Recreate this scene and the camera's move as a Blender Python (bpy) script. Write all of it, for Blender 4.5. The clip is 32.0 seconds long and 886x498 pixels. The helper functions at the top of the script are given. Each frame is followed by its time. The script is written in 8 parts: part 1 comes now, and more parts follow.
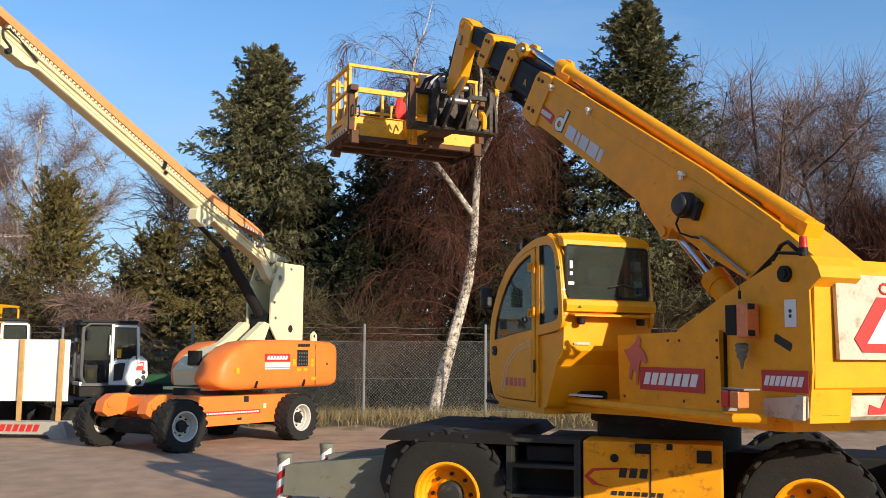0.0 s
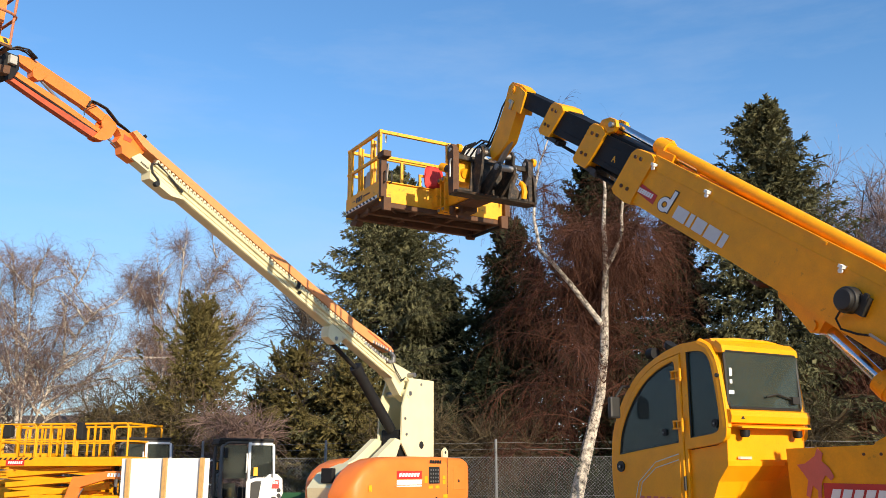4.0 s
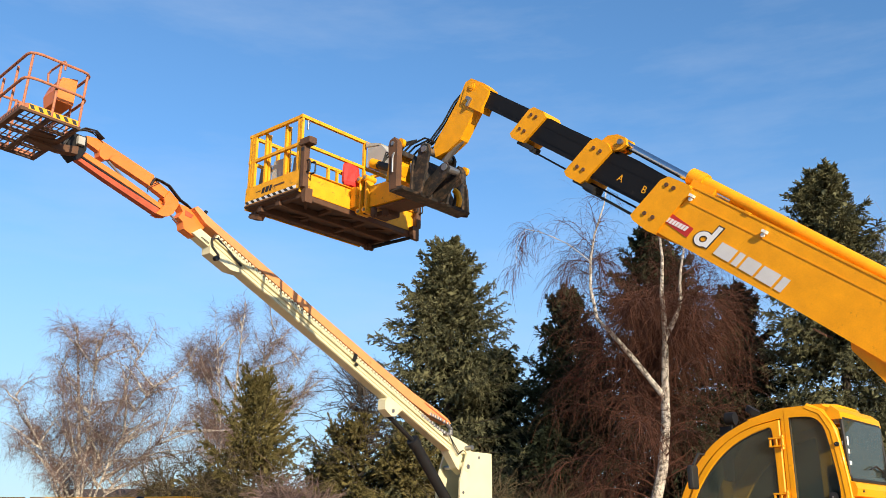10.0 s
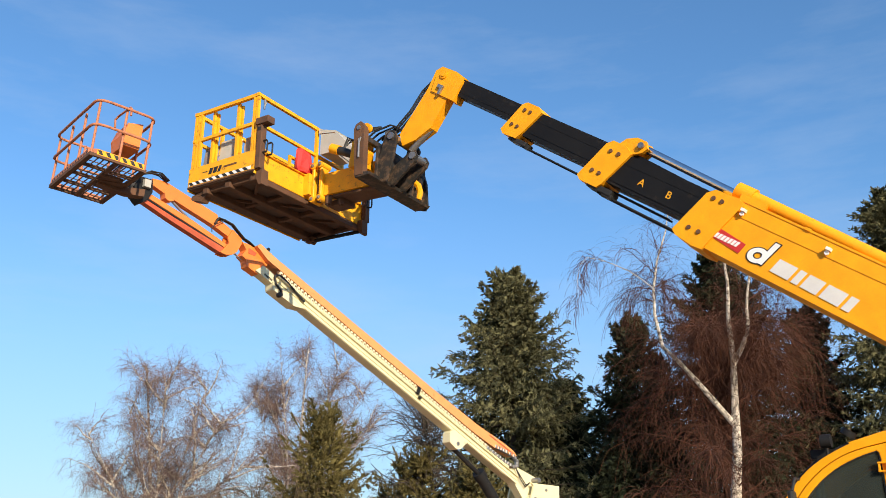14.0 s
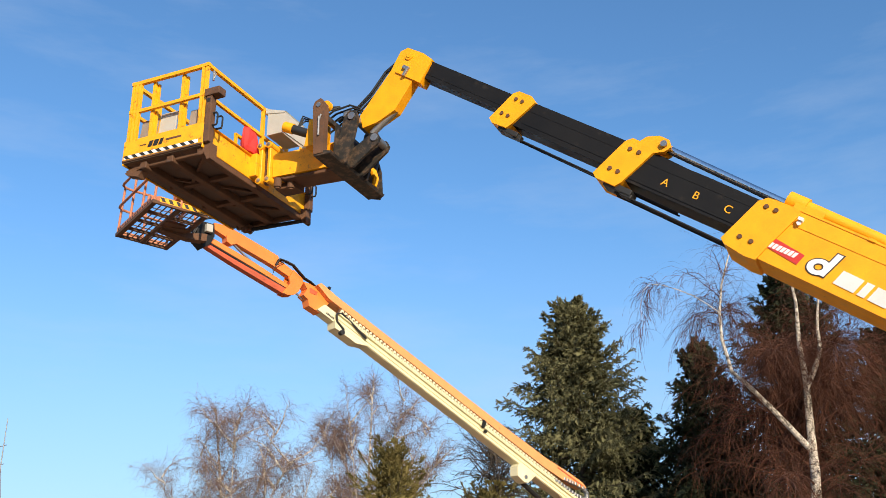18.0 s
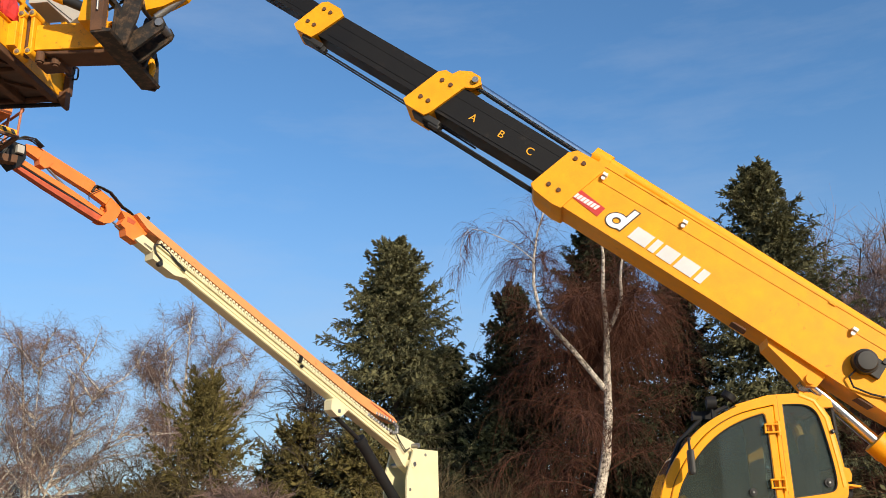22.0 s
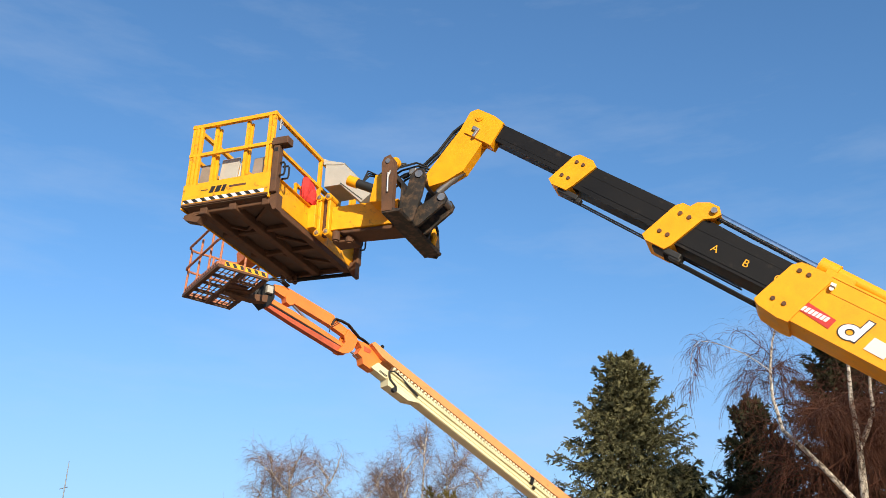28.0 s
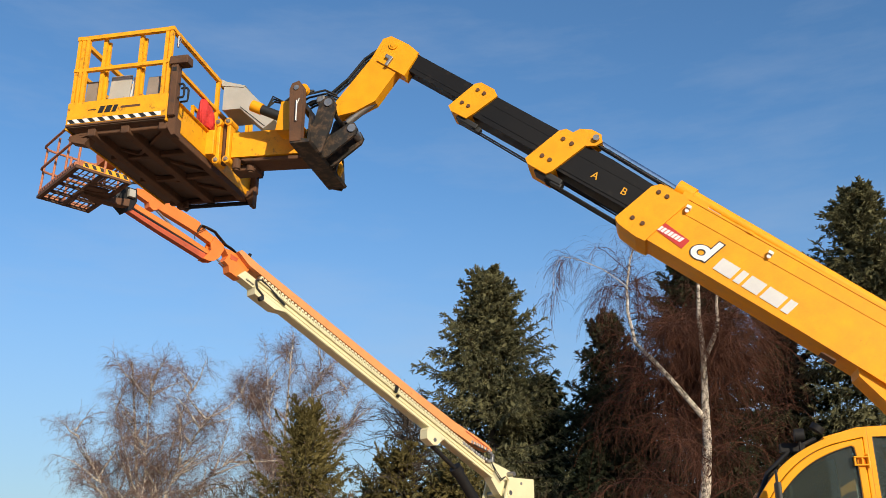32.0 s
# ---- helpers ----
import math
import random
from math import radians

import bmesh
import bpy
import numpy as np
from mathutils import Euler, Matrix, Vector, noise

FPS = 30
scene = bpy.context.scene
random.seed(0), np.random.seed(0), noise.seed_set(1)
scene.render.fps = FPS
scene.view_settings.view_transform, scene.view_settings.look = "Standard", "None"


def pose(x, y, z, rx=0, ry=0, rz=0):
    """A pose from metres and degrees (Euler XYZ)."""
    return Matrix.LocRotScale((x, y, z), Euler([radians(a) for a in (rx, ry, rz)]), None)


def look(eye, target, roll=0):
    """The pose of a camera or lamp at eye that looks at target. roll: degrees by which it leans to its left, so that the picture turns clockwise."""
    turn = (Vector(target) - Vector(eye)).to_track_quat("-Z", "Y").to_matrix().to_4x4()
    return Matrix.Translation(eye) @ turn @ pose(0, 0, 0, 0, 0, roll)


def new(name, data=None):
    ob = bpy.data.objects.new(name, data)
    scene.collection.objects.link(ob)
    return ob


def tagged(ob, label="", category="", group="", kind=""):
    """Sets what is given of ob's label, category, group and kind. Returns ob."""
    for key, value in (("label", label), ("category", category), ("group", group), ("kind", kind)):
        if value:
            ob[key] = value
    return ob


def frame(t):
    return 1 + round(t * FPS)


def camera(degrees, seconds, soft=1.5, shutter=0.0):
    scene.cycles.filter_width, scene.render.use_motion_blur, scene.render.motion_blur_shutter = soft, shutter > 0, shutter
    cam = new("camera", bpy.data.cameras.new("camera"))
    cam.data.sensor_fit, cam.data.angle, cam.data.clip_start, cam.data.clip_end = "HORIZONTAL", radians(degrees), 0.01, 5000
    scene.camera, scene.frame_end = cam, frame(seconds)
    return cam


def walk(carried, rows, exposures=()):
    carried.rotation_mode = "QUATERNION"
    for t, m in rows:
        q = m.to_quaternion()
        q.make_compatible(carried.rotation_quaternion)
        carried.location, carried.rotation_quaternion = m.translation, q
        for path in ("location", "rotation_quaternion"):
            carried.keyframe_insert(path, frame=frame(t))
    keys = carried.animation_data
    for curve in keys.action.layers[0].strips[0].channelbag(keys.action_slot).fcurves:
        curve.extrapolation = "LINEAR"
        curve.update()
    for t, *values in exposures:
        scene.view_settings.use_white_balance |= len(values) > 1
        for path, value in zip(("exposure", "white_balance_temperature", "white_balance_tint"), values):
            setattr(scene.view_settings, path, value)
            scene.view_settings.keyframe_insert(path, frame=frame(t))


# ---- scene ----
FOV = 50.5
cam = camera(FOV, 32.0, soft=0.75)
PATH = [
    (0, pose(0.009, 0.003, 1.940, 96.48, -0.28, -0.00)),
    (0.5, pose(0.006, 0.003, 1.939, 97.17, 0.05, 0.78)),
    (1, pose(-0.001, -0.009, 1.939, 98.16, 0.08, 1.38)),
    (1.5, pose(-0.006, -0.012, 1.938, 98.81, 0.10, 1.75)),
    (2, pose(-0.009, -0.012, 1.938, 99.40, 0.13, 2.84)),
    (2.5, pose(-0.008, -0.012, 1.940, 99.82, 0.02, 3.54)),
    (3, pose(-0.005, -0.003, 1.941, 100.70, 0.18, 4.25)),
    (3.5, pose(-0.001, 0.008, 1.943, 102.18, 0.19, 6.47)),
    (4, pose(0.001, -0.001, 1.947, 103.33, 0.10, 7.90)),
    (4.5, pose(-0.000, 0.002, 1.943, 103.57, -0.05, 8.49)),
    (6.5, pose(-0.013, -0.005, 1.953, 106.63, -0.01, 10.03)),
    (7, pose(-0.011, -0.005, 1.951, 106.97, -0.08, 10.07)),
    (7.5, pose(-0.009, -0.004, 1.953, 106.96, -0.16, 9.59)),
    (8, pose(-0.010, -0.004, 1.955, 106.89, -0.25, 9.71)),
    (8.5, pose(-0.017, -0.003, 1.952, 106.90, -0.27, 9.96)),
    (9, pose(-0.013, -0.001, 1.953, 107.14, -0.21, 10.38)),
    (9.5, pose(-0.010, 0.004, 1.955, 107.48, -0.16, 10.89)),
    (10, pose(-0.009, 0.006, 1.955, 107.62, -0.12, 11.33)),
    (10.5, pose(-0.009, 0.008, 1.956, 107.71, 0.01, 11.92)),
    (11, pose(-0.009, 0.013, 1.956, 107.91, 0.08, 12.66)),
    (11.5, pose(-0.014, 0.013, 1.957, 108.23, 0.10, 13.28)),
    (12, pose(-0.014, 0.011, 1.953, 108.69, 0.12, 13.82)),
    (12.5, pose(-0.012, 0.004, 1.953, 109.16, 0.16, 14.33)),
    (13, pose(-0.007, 0.004, 1.951, 109.46, 0.24, 14.73)),
    (13.5, pose(-0.005, 0.003, 1.954, 109.55, 0.36, 15.07)),
    (14, pose(0.001, 0.001, 1.951, 109.55, 0.20, 15.33)),
    (14.5, pose(0.010, -0.008, 1.954, 109.51, 0.18, 15.64)),
    (15, pose(0.017, -0.004, 1.958, 109.48, 0.07, 17.28)),
    (15.5, pose(0.015, -0.008, 1.953, 109.63, 0.38, 18.27)),
    (17.5, pose(0.030, 0.002, 1.941, 111.50, 1.12, 19.20)),
    (18, pose(0.041, 0.009, 1.945, 111.62, 1.09, 19.62)),
    (18.5, pose(0.051, 0.012, 1.943, 111.76, 0.95, 20.23)),
    (19, pose(0.083, 0.015, 1.945, 112.56, 1.02, 21.91)),
    (19.5, pose(0.155, 0.055, 1.950, 113.91, 0.41, 26.82)),
    (20, pose(0.150, 0.010, 1.951, 113.29, -0.57, 30.16)),
    (20.5, pose(0.151, -0.150, 1.951, 113.06, -0.20, 28.67)),
    (21, pose(0.081, -0.321, 1.954, 111.69, 1.77, 18.58)),
    (21.5, pose(0.108, -0.347, 1.953, 107.55, 1.71, 9.63)),
    (22, pose(0.234, -0.320, 1.952, 107.36, 1.52, 8.75)),
    (22.5, pose(0.373, -0.325, 1.954, 108.67, -0.16, 19.04)),
    (23, pose(0.374, -0.387, 1.943, 111.74, 0.05, 22.74)),
    (23.5, pose(0.369, -0.471, 1.951, 114.38, 1.04, 24.55)),
    (24, pose(0.349, -0.552, 1.951, 114.81, 0.42, 27.41)),
    (24.5, pose(0.348, -0.564, 1.952, 115.04, -0.35, 27.49)),
    (25, pose(0.349, -0.566, 1.956, 114.50, -0.58, 25.94)),
    (25.5, pose(0.352, -0.557, 1.955, 114.43, -0.51, 24.68)),
    (27.5, pose(0.390, -0.609, 1.952, 114.50, -0.53, 23.43)),
    (28, pose(0.384, -0.638, 1.952, 114.45, -0.49, 22.58)),
    (28.5, pose(0.386, -0.644, 1.953, 113.94, -0.04, 20.42)),
    (29, pose(0.381, -0.650, 1.952, 113.31, 0.20, 18.84)),
    (29.5, pose(0.378, -0.647, 1.952, 112.53, 0.29, 17.64)),
    (30, pose(0.373, -0.655, 1.953, 111.91, 0.52, 16.50)),
    (30.5, pose(0.372, -0.652, 1.951, 111.45, 0.64, 15.39)),
    (31, pose(0.379, -0.658, 1.955, 110.35, 0.70, 14.49)),
    (31.5, pose(0.377, -0.652, 1.950, 109.20, 0.69, 14.08)),
    (32, pose(0.386, -0.640, 1.953, 109.04, 0.76, 14.61)),
]
walk(cam, PATH, exposures=[(0.0, 0.42), (4.0, 0.54), (11.0, 0.55), (12.0, 0.37), (13.0, 0.52), (18.0, 0.52), (20.0, 0.26), (22.0, 0.26), (23.0, 0.40), (28.0, 0.44), (29.0, 0.32), (30.0, 0.25), (32.0, 0.14)])

# ---- light ----
SUN_AZ, SUN_EL = 140.0, 18.0          # degrees from +y clockwise, above the horizon
world = bpy.data.worlds.new("sky")
scene.world = world
world.use_nodes = True
wn, wl = world.node_tree.nodes, world.node_tree.links
sky = wn.new("ShaderNodeTexSky")
sky.sky_type = "NISHITA"
sky.sun_disc = False
sky.sun_elevation, sky.sun_rotation = radians(SUN_EL), radians(SUN_AZ)
sky.air_density, sky.dust_density, sky.ozone_density = 1.0, 0.4, 5.0
tint = wn.new("ShaderNodeVectorMath")
tint.operation = "MULTIPLY"
tint.inputs[1].default_value = (0.87, 1.0, 1.0)
wl.new(sky.outputs[0], tint.inputs[0])
# faint veils of high cloud low over the horizon
wtc, wmp, wnz, wrg, wmx = wn.new("ShaderNodeTexCoord"), wn.new("ShaderNodeMapping"), wn.new("ShaderNodeTexNoise"), wn.new("ShaderNodeMapRange"), wn.new("ShaderNodeMix")
wmp.inputs["Scale"].default_value = (1.6, 1.6, 7.0)
wmp.inputs["Rotation"].default_value = (radians(14), radians(8), 0)
wnz.inputs["Scale"].default_value, wnz.inputs["Detail"].default_value, wnz.inputs["Roughness"].default_value = 1.5, 7, 0.62
wrg.inputs["From Min"].default_value, wrg.inputs["From Max"].default_value, wrg.inputs["To Max"].default_value = 0.50, 0.85, 0.24
wmx.data_type = "RGBA"
wmx.inputs[7].default_value = (3.4, 3.7, 4.1, 1)
wl.new(wtc.outputs["Generated"], wmp.inputs["Vector"]), wl.new(wmp.outputs[0], wnz.inputs["Vector"]), wl.new(wnz.outputs["Fac"], wrg.inputs["Value"])
wl.new(wrg.outputs[0], wmx.inputs[0]), wl.new(tint.outputs[0], wmx.inputs[6])
# pale haze all round towards the horizon
wsp, whz, wm2 = wn.new("ShaderNodeSeparateXYZ"), wn.new("ShaderNodeMapRange"), wn.new("ShaderNodeMix")
wl.new(wtc.outputs["Generated"], wsp.inputs[0])
whz.interpolation_type = "SMOOTHSTEP"
whz.inputs["From Min"].default_value, whz.inputs["From Max"].default_value, whz.inputs["To Min"].default_value, whz.inputs["To Max"].default_value = 0.0, 0.42, 0.62, 0.0
wl.new(wsp.outputs["Z"], whz.inputs["Value"])
wm2.data_type = "RGBA"
wm2.inputs[7].default_value = (2.15, 2.42, 2.95, 1)
wl.new(whz.outputs[0], wm2.inputs[0]), wl.new(wmx.outputs[2], wm2.inputs[6])
wl.new(wm2.outputs[2], wn["Background"].inputs[0])
wn["Background"].inputs[1].default_value = 0.15
sun = new("sun", bpy.data.lights.new("sun", "SUN"))
sun.data.energy, sun.data.angle, sun.data.color = 4.6, radians(0.5), (1.0, 0.84, 0.62)
_a, _e = radians(SUN_AZ), radians(SUN_EL)
sun.matrix_world = look((math.sin(_a) * math.cos(_e) * 50, math.cos(_a) * math.cos(_e) * 50, math.sin(_e) * 50), (0, 0, 0))


# ---- materials ----
def mat(name, color, rough=0.5, metal=0.0, scale=6.0, vary=0.12, bump=0.0, dirt=None, dirt_amount=0.0, fine=60.0, coat=0.0, island=0.0, piece=0.0, spec=0.5):
    """Paint or matter with grain at two scales, and patches of dirt of their own colour."""
    m = bpy.data.materials.new(name)
    m.use_nodes = True
    n, l = m.node_tree.nodes, m.node_tree.links
    b = n["Principled BSDF"]
    b.inputs["Metallic"].default_value = metal
    b.inputs["Coat Weight"].default_value = coat
    b.inputs["Specular IOR Level"].default_value = spec
    tc = n.new("ShaderNodeTexCoord")
    big, small = n.new("ShaderNodeTexNoise"), n.new("ShaderNodeTexNoise")
    big.inputs["Scale"].default_value, small.inputs["Scale"].default_value = scale, fine
    big.inputs["Detail"].default_value, small.inputs["Detail"].default_value = 5, 3
    for t in (big, small):
        l.new(tc.outputs["Object"], t.inputs["Vector"])
    add = n.new("ShaderNodeMath")
    add.operation = "MULTIPLY_ADD"
    l.new(small.outputs["Fac"], add.inputs[0])
    add.inputs[1].default_value = 0.5
    l.new(big.outputs["Fac"], add.inputs[2])
    ramp = n.new("ShaderNodeMapRange")
    ramp.inputs["From Min"].default_value, ramp.inputs["From Max"].default_value = 0.45, 1.05
    ramp.inputs["To Min"].default_value, ramp.inputs["To Max"].default_value = 1 - vary, 1 + vary
    l.new(add.outputs[0], ramp.inputs["Value"])
    last = ramp.outputs[0]
    if island or piece:
        src = n.new("ShaderNodeNewGeometry").outputs["Random Per Island"] if island else n.new("ShaderNodeObjectInfo").outputs["Random"]
        r2 = n.new("ShaderNodeMapRange")
        r2.inputs["To Min"].default_value, r2.inputs["To Max"].default_value = 1 - (island or piece), 1 + (island or piece)
        l.new(src, r2.inputs["Value"])
        mul = n.new("ShaderNodeMath")
        mul.operation = "MULTIPLY"
        l.new(last, mul.inputs[0]), l.new(r2.outputs[0], mul.inputs[1])
        last = mul.outputs[0]
    vm = n.new("ShaderNodeVectorMath")
    vm.operation = "SCALE"
    vm.inputs[0].default_value = color[:3]
    l.new(last, vm.inputs["Scale"])
    col = vm.outputs[0]
    rr = n.new("ShaderNodeMapRange")
    rr.inputs["To Min"].default_value, rr.inputs["To Max"].default_value = max(0.02, rough - 0.12), min(1, rough + 0.15)
    l.new(add.outputs[0], rr.inputs["Value"])
    l.new(rr.outputs[0], b.inputs["Roughness"])
    if dirt:
        d = n.new("ShaderNodeTexNoise")
        d.inputs["Scale"].default_value, d.inputs["Detail"].default_value, d.inputs["Roughness"].default_value = scale * 1.7, 8, 0.7
        l.new(tc.outputs["Object"], d.inputs["Vector"])
        dr = n.new("ShaderNodeMapRange")
        dr.inputs["From Min"].default_value, dr.inputs["From Max"].default_value = 0.68 - dirt_amount * 0.35, 0.80 - dirt_amount * 0.25
        l.new(d.outputs["Fac"], dr.inputs["Value"])
        mx = n.new("ShaderNodeMix")
        mx.data_type = "RGBA"
        l.new(dr.outputs[0], mx.inputs[0])
        l.new(col, mx.inputs[6])
        mx.inputs[7].default_value = (*dirt, 1)
        col = mx.outputs[2]
    l.new(col, b.inputs["Base Color"])
    if bump:
        bp = n.new("ShaderNodeBump")
        bp.inputs["Strength"].default_value, bp.inputs["Distance"].default_value = bump, 0.02
        l.new(add.outputs[0], bp.inputs["Height"])
        l.new(bp.outputs[0], b.inputs["Normal"])
    return m


RUST, GRIME = (0.10, 0.045, 0.02), (0.06, 0.05, 0.04)
M_YEL = mat("yellow_paint", (0.84, 0.35, 0.0025), 0.48, vary=0.12, dirt=(0.35, 0.15, 0.015), dirt_amount=0.16, coat=0.03, spec=0.35)
M_YELOLD = mat("scratched_yellow", (0.80, 0.33, 0.006), 0.5, scale=4.5, vary=0.16, dirt=(0.16, 0.062, 0.015), dirt_amount=0.36, spec=0.3)
M_CABYEL = mat("cab_paint", (0.86, 0.355, 0.003), 0.38, vary=0.08, dirt=(0.36, 0.19, 0.03), dirt_amount=0.12, coat=0.06, spec=0.35)
M_LEMON = mat("platform_paint", (0.86, 0.39, 0.006), 0.48, scale=7, vary=0.14, dirt=(0.20, 0.085, 0.02), dirt_amount=0.34)
M_RUSTY = mat("rusty_steel", (0.11, 0.052, 0.026), 0.75, scale=5, vary=0.35, bump=0.3, dirt=(0.05, 0.035, 0.03), dirt_amount=0.4)
M_UNDER = mat("platform_floor", (0.10, 0.065, 0.045), 0.8, scale=3, vary=0.3, bump=0.2, dirt=RUST, dirt_amount=0.4)
M_BLACK = mat("boom_black", (0.007, 0.007, 0.008), 0.52, scale=3, vary=0.25, dirt=(0.03, 0.024, 0.019), dirt_amount=0.3, spec=0.22)
M_DARK = mat("dark_steel", (0.012, 0.012, 0.013), 0.55, scale=4, vary=0.3, dirt=(0.045, 0.035, 0.028), dirt_amount=0.3, spec=0.25)
M_CARR = mat("carriage_steel", (0.024, 0.022, 0.020), 0.5, scale=6, vary=0.35, dirt=(0.11, 0.07, 0.045), dirt_amount=0.6, spec=0.3)
M_GREY = mat("chassis_grey", (0.018, 0.019, 0.018), 0.6, scale=4, vary=0.15, dirt=(0.09, 0.075, 0.055), dirt_amount=0.3)
M_BEAM = mat("stabiliser_grey", (0.16, 0.165, 0.13), 0.6, scale=5, vary=0.15, dirt=(0.15, 0.07, 0.03), dirt_amount=0.2)
M_CHROME = mat("chrome", (0.7, 0.72, 0.74), 0.12, 1.0, vary=0.05)
M_STEEL = mat("bare_steel", (0.35, 0.34, 0.33), 0.4, 0.9, vary=0.15)
M_RUBBER = mat("tyre_rubber", (0.012, 0.0115, 0.011), 0.85, scale=14, vary=0.3, bump=0.3, dirt=(0.045, 0.038, 0.03), dirt_amount=0.25)
M_ORANGE = mat("lift_orange", (0.80, 0.205, 0.032), 0.42, scale=3, vary=0.10, dirt=(0.5, 0.13, 0.03), dirt_amount=0.15, coat=0.1)
M_FADED = mat("faded_orange", (0.74, 0.29, 0.10), 0.55, scale=4, vary=0.12, dirt=(0.45, 0.15, 0.05), dirt_amount=0.25)
M_ORANGE_OLD = mat("weathered_orange", (0.46, 0.17, 0.085), 0.65, scale=9, vary=0.22, dirt=(0.14, 0.06, 0.035), dirt_amount=0.42)
M_DEEPOR = mat("worn_red_orange", (0.46, 0.085, 0.03), 0.55, scale=5, vary=0.2, dirt=(0.2, 0.06, 0.03), dirt_amount=0.3)
M_CREAM = mat("lift_cream", (0.72, 0.66, 0.42), 0.45, scale=3, vary=0.07, dirt=(0.42, 0.36, 0.24), dirt_amount=0.12)
M_GREYFR = mat("frame_grey", (0.09, 0.09, 0.095), 0.5, vary=0.15)
M_WHITE = mat("white_paint", (0.80, 0.80, 0.78), 0.45, vary=0.04, dirt=(0.5, 0.48, 0.42), dirt_amount=0.06)
M_WORN = mat("worn_white", (0.56, 0.50, 0.40), 0.6, scale=6, vary=0.12, dirt=(0.30, 0.24, 0.16), dirt_amount=0.45)
M_SIGNRED = mat("sign_red", (0.50, 0.025, 0.02), 0.45, vary=0.06)
M_EMBLEM = mat("faded_red", (0.58, 0.13, 0.10), 0.5, vary=0.1)
M_SIGNWHITE = mat("sign_white", (0.78, 0.78, 0.78), 0.45, vary=0.04)
M_LETGREY = mat("decal_silver", (0.62, 0.62, 0.62), 0.4, vary=0.06)
M_SIGNBLACK = mat("sign_black", (0.015, 0.015, 0.015), 0.5)
M_RED = mat("bag_red", (0.62, 0.035, 0.03), 0.65, scale=9, vary=0.25, bump=0.4)
M_BOXGREY = mat("box_grey", (0.42, 0.41, 0.37), 0.6, scale=6, vary=0.1, dirt=(0.25, 0.2, 0.14), dirt_amount=0.15)
M_BOARD = mat("grey_board", (0.26, 0.22, 0.19), 0.75, scale=6, vary=0.2)
M_INSIDE = mat("cab_trim", (0.018, 0.018, 0.019), 0.7, vary=0.2, spec=0.3)
M_WOOD = mat("raw_timber", (0.50, 0.30, 0.11), 0.7, scale=9, vary=0.2, bump=0.2)
M_CONC = mat("concrete", (0.36, 0.34, 0.30), 0.85, scale=5, vary=0.15, bump=0.3, dirt=(0.2, 0.18, 0.15), dirt_amount=0.2)
M_GALV = mat("galvanised", (0.26, 0.265, 0.27), 0.6, 0.5, vary=0.15)
M_GREEN = mat("green_plastic", (0.015, 0.08, 0.03), 0.5, vary=0.15)
M_RIMGREY = mat("rim_grey", (0.55, 0.53, 0.48), 0.5, vary=0.12, dirt=(0.25, 0.2, 0.15), dirt_amount=0.25)
M_REDLENS = mat("red_lens", (0.55, 0.02, 0.015), 0.15, vary=0.05)
M_AMBER = mat("amber_lens", (0.7, 0.18, 0.05), 0.2, vary=0.05)
M_BARK = mat("birch_bark", (0.66, 0.58, 0.48), 0.85, scale=5, vary=0.22, bump=0.6, dirt=(0.06, 0.045, 0.035), dirt_amount=0.72)
M_BARK_DK = mat("dark_bark", (0.055, 0.042, 0.032), 0.9, scale=6, vary=0.3, bump=0.5)
M_TWIG = mat("brown_twigs", (0.074, 0.026, 0.013), 0.85, vary=0.2, island=0.45)
M_TWIG_GR = mat("grey_twigs", (0.18, 0.118, 0.10), 0.8, vary=0.2, island=0.4)
M_TWIG_OL = mat("olive_twigs", (0.085, 0.062, 0.030), 0.8, vary=0.2, island=0.4)
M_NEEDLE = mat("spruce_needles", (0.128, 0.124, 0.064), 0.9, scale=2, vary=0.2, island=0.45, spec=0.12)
# darker copy of the needles: shade among the trees put into the colour
M_NEEDLE_SHADE = mat("shaded_spruce_needles", (0.036, 0.044, 0.024), 0.9, scale=2, vary=0.2, island=0.5, spec=0.12)
M_PINE = mat("pine_needles", (0.135, 0.112, 0.042), 0.9, scale=2, vary=0.2, island=0.45, spec=0.12)
M_GRASS = mat("dry_grass", (0.22, 0.165, 0.07), 0.9, vary=0.2, island=0.5)


